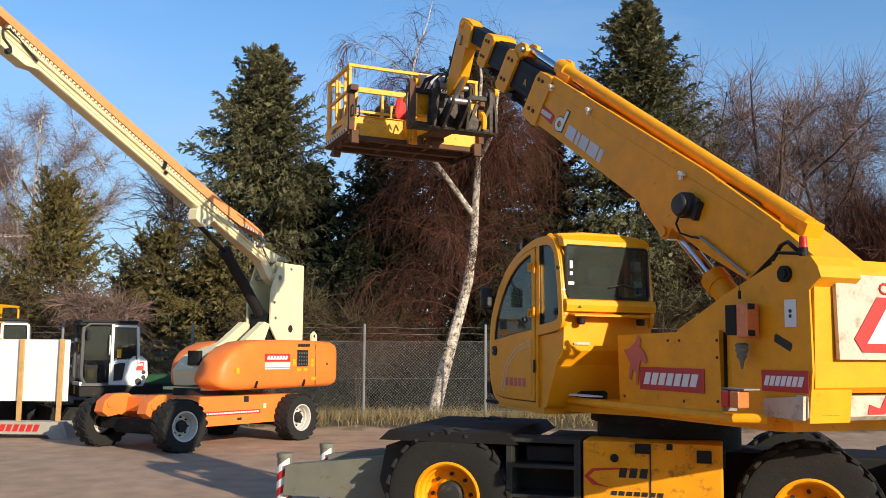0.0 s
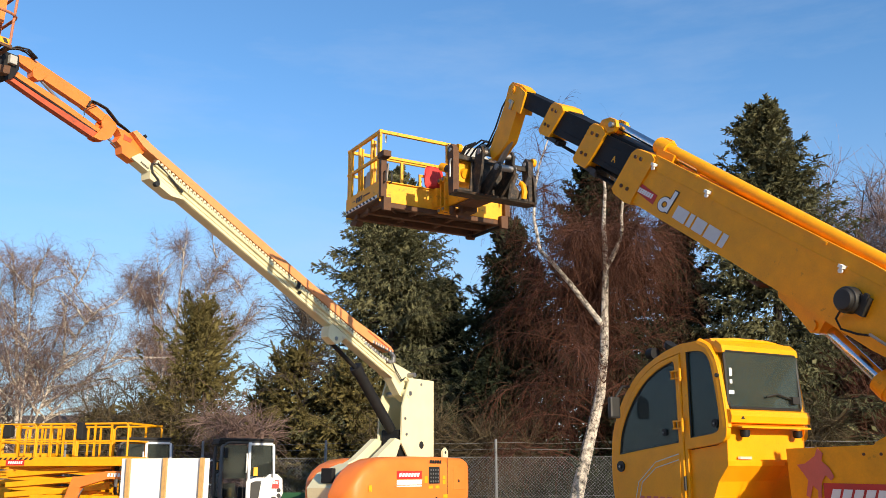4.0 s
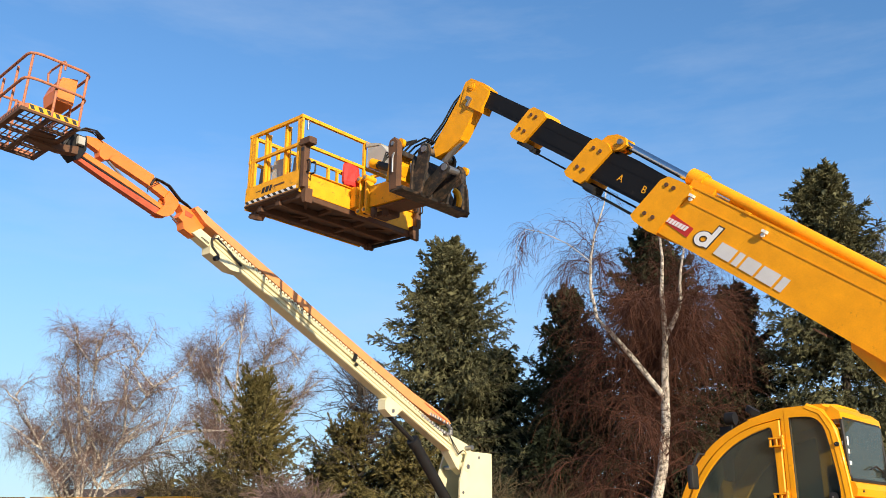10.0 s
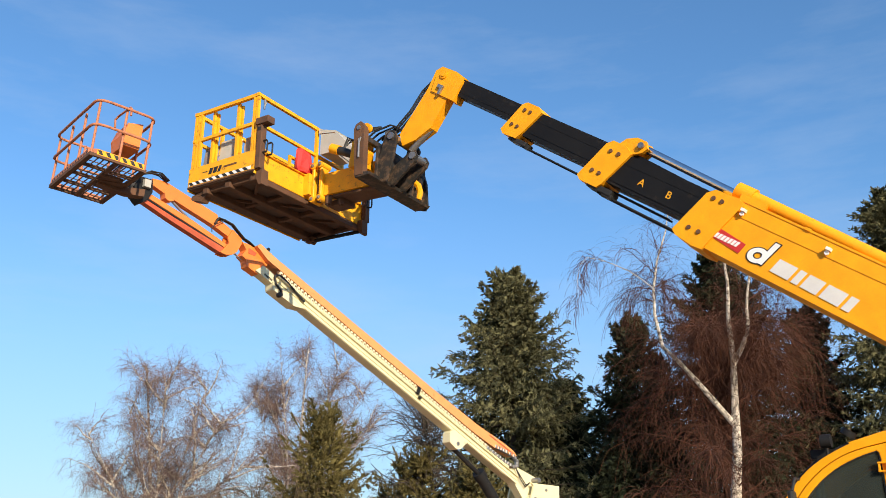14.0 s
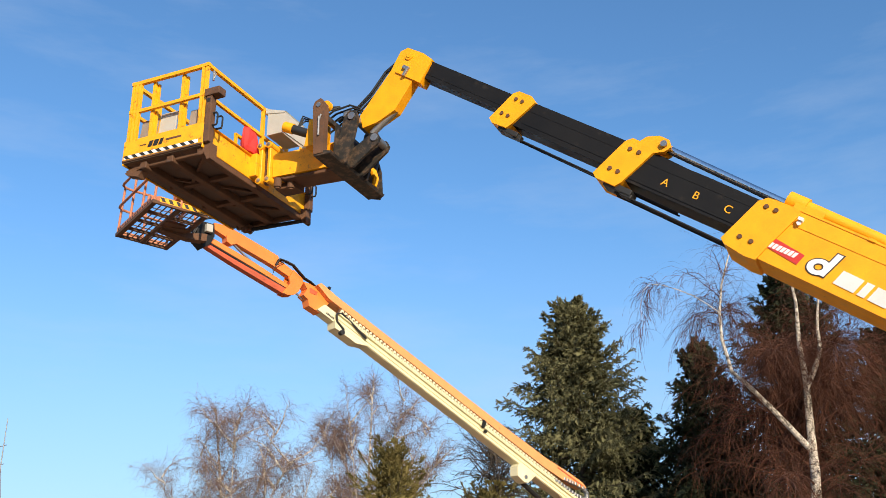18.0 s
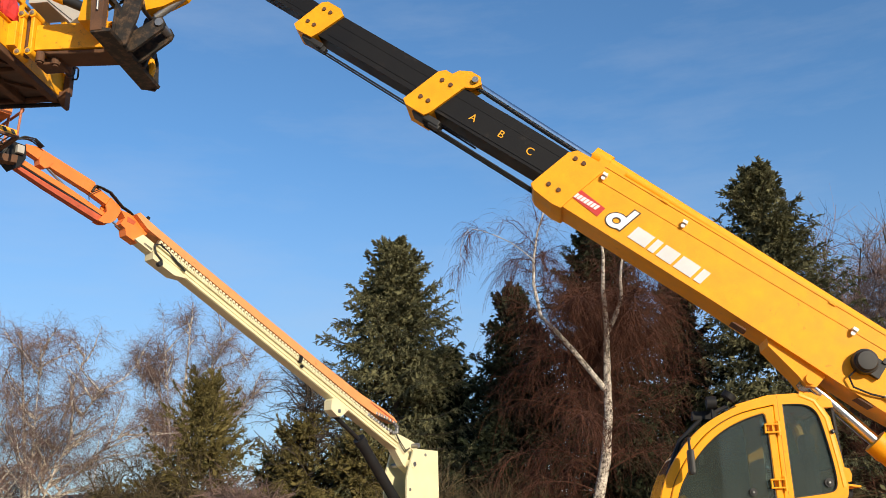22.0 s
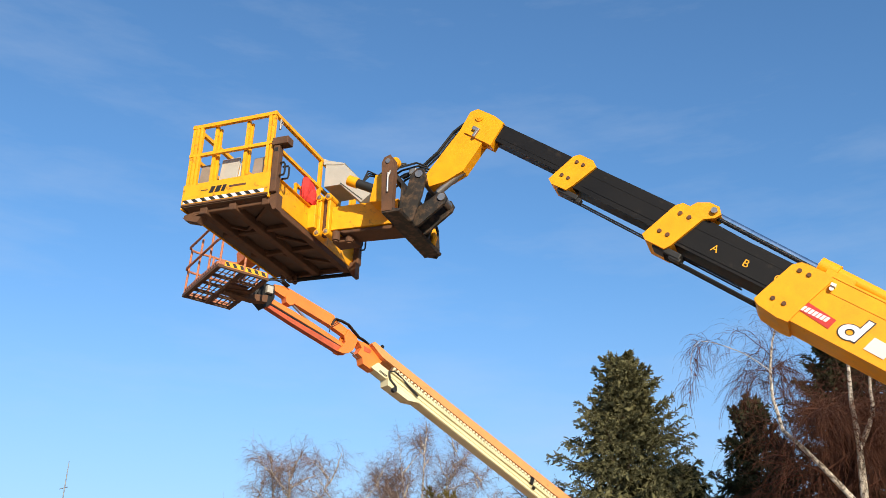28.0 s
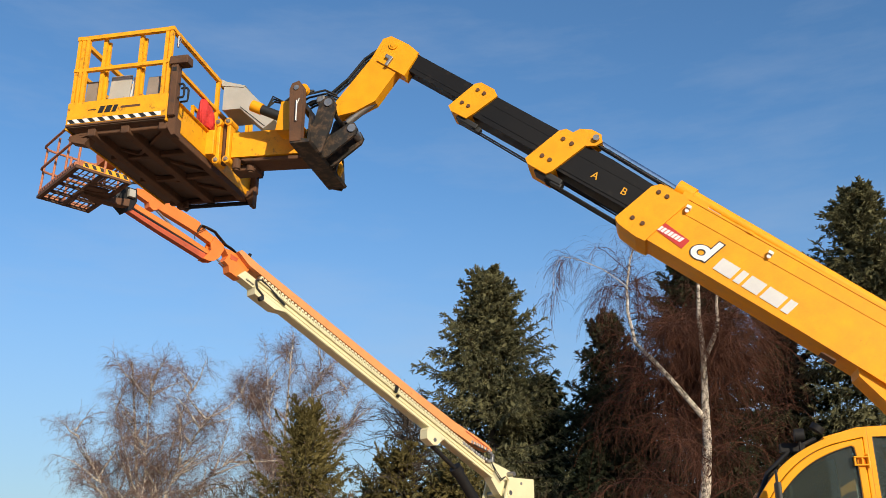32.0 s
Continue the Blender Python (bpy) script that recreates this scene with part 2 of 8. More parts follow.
def glass(name, tint, alpha, film=0.03):
    """Tinted pane: part gloss, part clear."""
    m = bpy.data.materials.new(name)
    m.use_nodes = True
    n, l = m.node_tree.nodes, m.node_tree.links
    n.remove(n["Principled BSDF"])
    tr, gl, mx, fr = n.new("ShaderNodeBsdfTransparent"), n.new("ShaderNodeBsdfGlossy"), n.new("ShaderNodeMixShader"), n.new("ShaderNodeFresnel")
    tr.inputs[0].default_value = (*tint, 1)
    gl.inputs["Roughness"].default_value = 0.02
    fr.inputs["IOR"].default_value = alpha
    l.new(fr.outputs[0], mx.inputs[0]), l.new(tr.outputs[0], mx.inputs[1]), l.new(gl.outputs[0], mx.inputs[2])
    # a thin grey-green diffuse layer, uneven over the pane
    df, dm, nz, rg = n.new("ShaderNodeBsdfDiffuse"), n.new("ShaderNodeMixShader"), n.new("ShaderNodeTexNoise"), n.new("ShaderNodeMapRange")
    df.inputs[0].default_value = (0.34, 0.40, 0.37, 1)
    nz.inputs["Scale"].default_value = 3.0
    rg.inputs["To Min"].default_value, rg.inputs["To Max"].default_value = film * 0.6, film * 1.4
    l.new(nz.outputs["Fac"], rg.inputs["Value"]), l.new(rg.outputs[0], dm.inputs[0])
    l.new(mx.outputs[0], dm.inputs[1]), l.new(df.outputs[0], dm.inputs[2])
    l.new(dm.outputs[0], n["Material Output"].inputs[0])
    return m


M_GLASS = glass("tinted_glass", (0.36, 0.45, 0.43), 1.44, 0.065)
M_GLASS_DK = glass("dark_glass", (0.22, 0.26, 0.25), 1.40, 0.05)


# ---- mesh tools ----
def box(bm, c, s, rot=None):
    m = Matrix.Translation(c) @ (rot or Matrix()) @ Matrix.Diagonal((*s, 1))
    bmesh.ops.create_cube(bm, size=1, matrix=m)


def bar(bm, a, b, w, h, up=(0, 0, 1)):
    """A square bar from a to b."""
    a, b = Vector(a), Vector(b)
    d = (b - a).normalized()
    u = Vector(up)
    if abs(d.dot(u)) > 0.98:
        u = Vector((1, 0, 0))
    side = d.cross(u).normalized()
    u = side.cross(d)
    vs = [bm.verts.new(p + side * (i * w / 2) + u * (j * h / 2)) for p in (a, b) for i, j in ((-1, -1), (1, -1), (1, 1), (-1, 1))]
    for f in ((0, 1, 2, 3), (7, 6, 5, 4), (0, 4, 5, 1), (1, 5, 6, 2), (2, 6, 7, 3), (3, 7, 4, 0)):
        bm.faces.new([vs[i] for i in f])


def sweep(bm, pts, r, n=8, closed=False):
    """A round tube along points; r is one radius or one for each point."""
    pts = [Vector(p) for p in pts]
    rs = r if isinstance(r, (list, tuple)) else [r] * len(pts)
    k = len(pts)
    rings, u = [], None
    for i, p in enumerate(pts):
        a, b = (pts[(i - 1) % k], pts[(i + 1) % k]) if closed else (pts[max(0, i - 1)], pts[min(k - 1, i + 1)])
        d = (b - a).normalized()
        if u is None:
            u = d.orthogonal().normalized()
        u = (u - d * u.dot(d)).normalized()
        v = d.cross(u)
        rings.append([bm.verts.new(p + (u * math.cos(2 * math.pi * j / n) + v * math.sin(2 * math.pi * j / n)) * rs[i]) for j in range(n)])
    for i in range(k if closed else k - 1):
        A, B = rings[i], rings[(i + 1) % k]
        for j in range(n):
            bm.faces.new((A[j], A[(j + 1) % n], B[(j + 1) % n], B[j]))
    if not closed:
        bm.faces.new(rings[0][::-1])
        bm.faces.new(rings[-1])


def cyl(bm, a, b, r, r2=None, n=16):
    sweep(bm, (a, b), [r, r if r2 is None else r2], n)


def prism(bm, poly, a, b, axis="y"):
    """A flat outline pushed out from a to b along an axis; the outline is in the two other axes, in order."""
    def at(p, w):
        return {"x": (w, p[0], p[1]), "y": (p[0], w, p[1]), "z": (p[0], p[1], w)}[axis]
    A, B = [bm.verts.new(at(p, a)) for p in poly], [bm.verts.new(at(p, b)) for p in poly]
    bm.faces.new(A), bm.faces.new(B[::-1])
    k = len(poly)
    for i in range(k):
        bm.faces.new((A[i], B[i], B[(i + 1) % k], A[(i + 1) % k]))


def lathe(bm, prof, n=32, m=Matrix(), caps=True):
    """Turns (radius, offset along y) round the y axis."""
    rings = [[bm.verts.new(m @ Vector((r * math.cos(2 * math.pi * j / n), y, r * math.sin(2 * math.pi * j / n)))) for j in range(n)] for r, y in prof]
    for A, B in zip(rings, rings[1:]):
        for j in range(n):
            bm.faces.new((A[j], A[(j + 1) % n], B[(j + 1) % n], B[j]))
    if caps:
        bm.faces.new(rings[0]), bm.faces.new(rings[-1][::-1])


def bevel(bm, w, seg=2, angle=30):
    es = [e for e in bm.edges if len(e.link_faces) == 2 and e.calc_face_angle(0) > radians(angle)]
    bmesh.ops.bevel(bm, geom=es, offset=w, segments=seg, affect="EDGES", profile=0.6, clamp_overlap=True)


def part(name, bm, material, parent=None, label="", smooth=False, m=None):
    """Links a bmesh as one mesh object under a thing or part."""
    bmesh.ops.recalc_face_normals(bm, faces=bm.faces)
    me = bpy.data.meshes.new(name)
    bm.to_mesh(me)
    bm.free()
    for mm in (material if isinstance(material, (list, tuple)) else [material]):
        me.materials.append(mm)
    if smooth:
        for p in me.polygons:
            p.use_smooth = True
        me.set_sharp_from_angle(angle=radians(35))
    ob = new(name, me)
    if parent is not None:
        ob.parent = parent
    if m is not None:
        ob.matrix_basis = m
    if label:
        ob["label"] = label
    return ob


def P(name, material, parent, build, label="", bev=0.0, smooth=False, m=None, seg=2):
    """A part from a function that fills a bmesh."""
    bm = bmesh.new()
    build(bm)
    if bev:
        bevel(bm, bev, seg)
    return part(name, bm, material, parent, label, smooth, m)


def thing(name, label, category, m=Matrix(), group="", kind=""):
    ob = new(name)
    ob.empty_display_size = 0.3
    ob.matrix_basis = m
    return tagged(ob, label, category, group, kind)


def soup(name, verts, faces, material, parent=None, label=""):
    me = bpy.data.meshes.new(name)
    me.from_pydata(verts, [], faces)
    me.materials.append(material)
    ob = new(name, me)
    if parent is not None:
        ob.parent = parent
    if label:
        ob["label"] = label
    return ob


def wordmark(bm, x0, x1, z0, z1, y, n, dy=0.004, slant=0.18, axis="y"):
    """A row of plain slanted bars that stands for a word."""
    w = (x1 - x0) / n
    s = slant * abs(z1 - z0) * (1 if w > 0 else -1)
    for i in range(n):
        a, b = x0 + (i + 0.14) * w, x0 + (i + 0.86) * w
        prism(bm, [(a, z0), (b, z0), (b + s, z1), (a + s, z1)], y, y + dy, axis)


def bars(material, parent, x0, x1, z0, z1, y, n):
    """The n plain slanted bars that stand for a word, each a part."""
    w = (x1 - x0) / n
    for i in range(n):
        a, b = x0 + w * (i + 0.10), x0 + w * (i + 0.86)
        k = 0.18 * (z1 - z0) * (1 if w > 0 else -1)
        P("word_bar", material, parent, lambda bm: prism(bm, [(a - k, z0), (b - k, z0), (b + k, z1), (a + k, z1)], y, y + 0.003))


# ---- the yard ----
def bank(x, y):
    """Height of the ground: a flat yard with a low verge along the fence."""
    def ease(a, b):
        k = min(1.0, max(0.0, (y - 0.03 * x - a) / (b - a)))
        return k * k * (3 - 2 * k)
    return 0.13 * ease(11.0, 17.0) + 0.23 * ease(21.5, 25.0)


def asphalt():
    m = mat("asphalt_and_verge", (0.38, 0.262, 0.178), 0.95, scale=2.2, vary=0.28, bump=0.5, dirt=(0.27, 0.185, 0.125), dirt_amount=0.3, fine=120)
    n, l = m.node_tree.nodes, m.node_tree.links
    b = n["Principled BSDF"]
    src = b.inputs["Base Color"].links[0].from_socket
    geo, sep, rng, mx, nz = n.new("ShaderNodeNewGeometry"), n.new("ShaderNodeSeparateXYZ"), n.new("ShaderNodeMapRange"), n.new("ShaderNodeMix"), n.new("ShaderNodeTexNoise")
    l.new(geo.outputs["Position"], sep.inputs[0])
    nz.inputs["Scale"].default_value = 1.4
    l.new(geo.outputs["Position"], nz.inputs["Vector"])
    ad = n.new("ShaderNodeMath")
    ad.operation = "MULTIPLY_ADD"
    ad.inputs[1].default_value = 2.0
    l.new(nz.outputs["Fac"], ad.inputs[0]), l.new(sep.outputs["Y"], ad.inputs[2])
    rng.inputs["From Min"].default_value, rng.inputs["From Max"].default_value = 23.6, 24.2
    l.new(ad.outputs[0], rng.inputs["Value"])
    mx.data_type = "RGBA"
    l.new(rng.outputs[0], mx.inputs[0]), l.new(src, mx.inputs[6])
    mx.inputs[7].default_value = (0.085, 0.066, 0.036, 1)
    l.new(mx.outputs[2], b.inputs["Base Color"])
    return m


def ground():
    xs = sorted(set([-2500, -800, -300, -120, -70] + list(range(-50, 51, 2)) + [70, 120, 300, 800, 2500]))
    ys = sorted(set([-2500, -800, -200, -80, -30, -10, 0, 6] + list(range(10, 21)) + [21 + 0.25 * i for i in range(21)] + [28, 32, 40, 60, 120, 300, 800, 2500]))
    vs = [(x, y, bank(x, y)) for y in ys for x in xs]
    w = len(xs)
    fs = [(j * w + i, j * w + i + 1, (j + 1) * w + i + 1, (j + 1) * w + i) for j in range(len(ys) - 1) for i in range(w - 1)]
    g = soup("ground", vs, fs, asphalt())
    for p in g.data.polygons:
        p.use_smooth = True
    return tagged(g, "worn brown-grey asphalt yard with a grassy verge", "ground", kind="structure")


ground()

# ---- the fence ----
FENCE_Y = 24.7


def fence():
    f = thing("fence", "galvanised chain-link fence on steel posts", "fence")
    xs = [-27.6, -24.2, -20.8, -17.4, -13.9, -9.95, -6.55, -2.05, 1.12, 4.5, 7.9, 11.3, 14.7, 18.1]
    for x in xs:
        z = bank(x, FENCE_Y)
        P("post", M_GALV, f, lambda bm: (cyl(bm, (x, FENCE_Y, z - 0.2), (x, FENCE_Y, 2.72), 0.035, n=10), cyl(bm, (x, FENCE_Y, 2.72), (x, FENCE_Y, 2.76), 0.04, 0.02, n=10)), smooth=True)
    for h in (2.30, 1.35, 0.5):
        P("tension_wire", M_GALV, f, lambda bm: sweep(bm, [(x, FENCE_Y - 0.04, h + 0.012 * math.sin(x)) for x in range(-28, 19)], 0.004, 4))
    for h in (2.5, 2.66):
        P("barbed_wire", M_GALV, f, lambda bm: sweep(bm, [(x * 0.5, FENCE_Y - 0.04, h + 0.015 * math.sin(x * 1.3)) for x in range(-56, 37)], 0.004, 4))
    # the mesh: crossing diagonal wires as flat strips
    vs, fs = [], []
    lo, hi, step, r = 0.36, 2.32, 0.085, 0.0022
    h = hi - lo
    for i in range(int(46 / step)):
        x = -28 + i * step
        for s in (1, -1):
            a, b = (x, lo), (x + s * h, hi)
            k = len(vs)
            vs += [(a[0] - r * 1.4, FENCE_Y - 0.045 + s * 0.003, a[1]), (a[0] + r * 1.4, FENCE_Y - 0.045 + s * 0.003, a[1]), (b[0] + r * 1.4, FENCE_Y - 0.045 + s * 0.003, b[1]), (b[0] - r * 1.4, FENCE_Y - 0.045 + s * 0.003, b[1])]
            fs.append((k, k + 1, k + 2, k + 3))
    soup("wire_mesh", vs, fs, M_GALV, f, "diamond wire mesh")["kind"] = "stuff"


fence()

# ---- the telehandler ----
AX, AY = 2.133, 9.025
PVX, PVY, PVZ = -1.891, -0.126, 2.494
tele = thing("telehandler", "yellow rotating telehandler with black telescopic boom and grey stabilisers", "telehandler", pose(AX, AY, 0, 0.43, 0.316, 0))
CH = pose(-0.042, -0.020, 0, 0, 0, 163.4)      # the chassis in the thing's space


def wheel(parent, m, R, W, rim_mat, rim_r, lugs, hub_mat, rows=2):
    prof = [(rim_r, -W * 0.42), (R * 0.86, -W * 0.5), (R * 0.95, -W * 0.47), (R * 0.985, -W * 0.36), (R, -W * 0.15), (R, W * 0.15), (R * 0.985, W * 0.36), (R * 0.95, W * 0.47), (R * 0.86, W * 0.5), (rim_r, W * 0.42)]
    w = P("wheel", M_RUBBER, parent, lambda bm: lathe(bm, prof, 48, caps=False), smooth=True, m=m)

    def tread(bm):
        for i in range(lugs):
            a = 2 * math.pi * i / lugs
            for s in (-1, 1):
                aa = a + (math.pi / lugs if s > 0 else 0)
                rot = Matrix.Rotation(-aa, 4, "Y") @ Matrix.Translation((R * 0.99, s * W * 0.27, 0)) @ Matrix.Rotation(s * radians(28), 4, "X")
                box(bm, (0, 0, 0), (R * 0.06, W * 0.5, 2 * math.pi * R / lugs * 0.55), rot)
    P("tread", M_RUBBER, w, tread, "deep tyre lugs", bev=0.006, seg=1)

    def rim(bm):
        lathe(bm, [(rim_r * 1.05, W * 0.40), (rim_r * 1.05, W * 0.45), (rim_r * 0.98, W * 0.46), (rim_r * 0.93, W * 0.42), (rim_r * 0.90, W * 0.22), (rim_r * 0.84, W * 0.18), (rim_r * 0.82, W * 0.04), (rim_r * 0.74, W * -0.02), (rim_r * 0.55, W * 0.02), (rim_r * 0.48, W * 0.08), (0.02, W * 0.08)], 40, caps=False)
    P("rim", rim_mat, w, rim, smooth=True)

    def hub(bm):
        lathe(bm, [(rim_r * 0.42, W * 0.05), (rim_r * 0.42, W * 0.2), (rim_r * 0.34, W * 0.26), (0.03, W * 0.28)], 20)
        for i in range(8):
            a = 2 * math.pi * i / 8
            cyl(bm, (rim_r * 0.62 * math.cos(a), 0.0, rim_r * 0.62 * math.sin(a)), (rim_r * 0.62 * math.cos(a), W * 0.1, rim_r * 0.62 * math.sin(a)), 0.018, n=6)
    P("hub", hub_mat, w, hub, smooth=True)
    return w


def tele_chassis():
    t = tele
    for x in (1.85, -1.2):
        for s in (1, -1):
            wheel(t, CH @ pose(x, s * 0.78, 0.68, 0, 0, 0 if s > 0 else 180), 0.57, 0.40, M_YEL, 0.29, 22, M_GREY)
    P("chassis_frame", M_DARK, t, lambda bm: (box(bm, (0.2, 0, 0.86), (4.6, 0.75, 0.5)), box(bm, (0.3, 0, 1.08), (1.7, 1.7, 0.14)), box(bm, (1.85, 0, 0.68), (0.22, 1.3, 0.22)), box(bm, (-1.2, 0, 0.68), (0.22, 1.3, 0.22))), bev=0.02, m=CH)

    # front and rear stabiliser housings
    def housing(bm, s):
        prism(bm, [(s * 2.05, 0.55), (s * 2.1, 1.10), (s * 2.3, 1.16), (s * 2.52, 1.08), (s * 2.58, 0.76), (s * 2.48, 0.5)], -0.72, 0.72)
    P("stabiliser_housing", M_GREY, t, lambda bm: housing(bm, 1), "dark grey welded stabiliser housing", bev=0.025, m=CH)
    P("stabiliser_housing", M_GREY, t, lambda bm: housing(bm, -0.92), "dark grey welded stabiliser housing", bev=0.025, m=CH)
    P("mudguard", M_DARK, t, lambda bm: (prism(bm, [(1.2, 1.16), (1.3, 1.25), (2.4, 1.25), (2.5, 1.16)], -0.98, 0.98),), bev=0.01, m=CH)
    # stabiliser beams with striped feet
    for y in (0.52, -0.52):
        st = P("stabiliser_beam", M_BEAM, t, lambda bm: (prism(bm, [(2.3, 0.56), (2.3, 1.0), (3.6, 0.84), (3.62, 0.55)], y - 0.11, y + 0.11)), "grey-green steel stabiliser beam", bev=0.015, m=CH)
        P("foot_post", M_BEAM, st, lambda bm: (cyl(bm, (3.66, y, 0.08), (3.66, y, 0.93), 0.075, n=16), cyl(bm, (3.66, y, 0.90), (3.66, y, 0.945), 0.085, n=16)), smooth=True)
        P("foot_plate", M_DARK, st, lambda bm: cyl(bm, (3.66, y, 0.0), (3.66, y, 0.07), 0.2, n=20))

        def stripes(bm, off):
            for i in range(4):
                z = 0.2 + i * 0.15 + off
                vs = []
                for k in range(7):
                    a = radians(-150 + k * 20 + 180)
                    vs.append((3.66 + 0.078 * math.cos(a), y + 0.078 * math.sin(a), z + k * 0.018))
                for p, q in zip(vs, vs[1:]):
                    bm.faces.new([bm.verts.new(v) for v in (p, q, (q[0], q[1], q[2] + 0.075), (p[0], p[1], p[2] + 0.075))])
        P("red_stripes", M_SIGNRED, st, lambda bm: stripes(bm, 0))
        P("white_stripes", M_SIGNWHITE, st, lambda bm: stripes(bm, 0.075))
    # side boxes between the axles, with steps
    def tank(bm):
        box(bm, (0.05, 0.72, 0.86), (1.16, 0.46, 0.72))
    side = P("side_box", M_YELOLD, t, tank, "scratched yellow side box", bev=0.02, m=CH)
    P("door_seam", M_SIGNBLACK, side, lambda bm: box(bm, (0.06, 0.953, 0.86), (0.012, 0.008, 0.68)))
    P("decal_word", M_SIGNBLACK, side, lambda bm: wordmark(bm, 0.34, 0.08, 0.92, 1.0, 0.952, 3))
    P("decal_line", M_SIGNBLACK, side, lambda bm: wordmark(bm, 0.40, -0.05, 0.77, 0.805, 0.952, 7))
    P("decal_swoosh", M_SIGNRED, side, lambda bm: prism(bm, [(0.62, 0.92), (0.55, 0.985), (0.35, 1.0), (0.1, 0.985), (0.35, 0.985), (0.53, 0.965), (0.58, 0.92), (0.5, 0.86), (0.38, 0.83), (0.55, 0.85)], 0.952, 0.956))
    for c, d in (((0.12, 0.97, 1.17), (0.13, 0.06, 0.08)), ((-0.38, 0.97, 1.12), (0.12, 0.06, 0.1)), ((-0.1, 0.96, 1.19), (0.05, 0.03, 0.05))):
        P("bracket", M_DARK, side, lambda bm: box(bm, c, d), bev=0.008)
    P("filler_cap", M_DARK, side, lambda bm: cyl(bm, (0.36, 0.95, 1.08), (0.36, 0.97, 1.08), 0.035), bev=0.008)

    def steps(bm):
        for x in (0.68, 1.28):
            box(bm, (x, 0.75, 0.82), (0.06, 0.42, 0.8))
        for z in (0.46, 0.72, 0.98, 1.2):
            box(bm, (0.98, 0.75, z), (0.6, 0.42, 0.035))
        box(bm, (0.98, 0.56, 0.82), (0.6, 0.03, 0.8))
    P("step_frame", M_GREY, t, steps, "dark steel access steps", bev=0.008, m=CH)
    P("slew_ring", M_DARK, t, lambda bm: (cyl(bm, (0, 0, 1.1), (0, 0, 1.36), 0.66, n=40), cyl(bm, (0, 0, 1.34), (0, 0, 1.42), 0.72, n=40)), smooth=True)


tele_chassis()

TURRET, BASE, SEC2, SEC3, SEC4, PLAT = [], [], [], [], [], []     # parts that move together


def tele_turret():
    t = tele

    def deck(bm):
        prism(bm, [(-2.1, -0.85), (-2.2, -0.7), (-2.2, 0.55), (-2.1, 0.62), (-0.6, 0.66), (-0.1, 0.9), (0.6, 1.0), (1.2, 0.95), (1.25, -0.6), (0.5, -0.95)], 1.43, 1.54, "z")
    body = P("turret_deck", M_YEL, t, deck, "yellow slewing deck", bev=0.015)
    TURRET.append(body)
    # side plates that carry the boom
    plate = [(-0.95, 1.52), (-1.0, 2.0), (-1.13, 2.17), (-1.72, 2.43), (-2.33, 2.66), (-2.59, 2.65), (-2.65, 2.58), (-2.68, 2.5), (-2.57, 2.42), (-2.58, 1.87), (-2.54, 1.52)]
    for y0, y1 in ((0.36, 0.72), (-0.85, -0.50)):
        TURRET.append(P("side_plate", M_YEL, t, lambda bm: prism(bm, plate, y0, y1), "yellow welded boom support plate", bev=0.02))
    TURRET.append(P("counterweight", M_YEL, t, lambda bm: prism(bm, [(-2.54, 1.72), (-2.58, 1.76), (-2.60, 2.56), (-2.55, 2.64), (-2.2, 2.64), (-2.15, 1.7)], -1.0, 0.70), "bright yellow cast counterweight", bev=0.03))
    sp = TURRET[1]
    P("pivot_pin", M_DARK, sp, lambda bm: (cyl(bm, (-2.36, 0.72, 2.54), (-2.36, 0.75, 2.54), 0.058, n=20), cyl(bm, (-2.36, 0.75, 2.54), (-2.36, 0.765, 2.54), 0.035, n=20)), "black round boom pin", smooth=True)
    P("notice", M_SIGNWHITE, sp, lambda bm: prism(bm, [(-2.34, 2.17), (-2.45, 2.17), (-2.45, 2.36), (-2.34, 2.36)], 0.722, 0.726), "white notice with black pictograms")
    P("pictogram", M_SIGNBLACK, sp, lambda bm: (cyl(bm, (-2.395, 0.726, 2.28), (-2.395, 0.729, 2.28), 0.014, n=10), box(bm, (-2.395, 0.728, 2.245), (0.022, 0.004, 0.022))))
    P("slot", M_SIGNBLACK, sp, lambda bm: prism(bm, [(-2.23, 2.07), (-2.38, 2.0), (-2.40, 2.03), (-2.40, 2.055), (-2.25, 2.125), (-2.235, 2.11)], 0.721, 0.725))
    P("red_sign", [M_SIGNRED], sp, lambda bm: prism(bm, [(-2.10, 1.72), (-2.55, 1.72), (-2.55, 1.87), (-2.10, 1.87)], 0.724, 0.73))
    bars(M_SIGNWHITE, sp, -2.13, -2.51, 1.76, 1.83, 0.731, 7)
    # control box on the plate
    cb = P("control_box", M_AMBER, t, lambda bm: (box(bm, (-2.05, 0.80, 2.22), (0.11, 0.12, 0.25)),), "orange and black remote control box", bev=0.012)
    TURRET.append(cb)
    P("box_cover", M_INSIDE, cb, lambda bm: (box(bm, (-1.94, 0.80, 2.225), (0.115, 0.13, 0.22)), box(bm, (-2.11, 0.82, 2.32), (0.03, 0.05, 0.04)), box(bm, (-2.11, 0.82, 2.13), (0.03, 0.05, 0.04)), cyl(bm, (-1.97, 0.8, 2.38), (-1.97, 0.8, 2.44), 0.012), cyl(bm, (-1.97, 0.8, 2.44), (-1.95, 0.79, 2.56), 0.003, n=5)), bev=0.006)
    P("corrugated_boot", M_BEAM, cb, lambda bm: lathe(bm, [(0.03, 0), (0.052, 0.015), (0.04, 0.04), (0.048, 0.055), (0.032, 0.08), (0.04, 0.095), (0.018, 0.13), (0.008, 0.19)], 14, Matrix.Translation((-1.98, 0.8, 2.06)) @ Matrix.Rotation(radians(-90), 4, "X")), smooth=True)
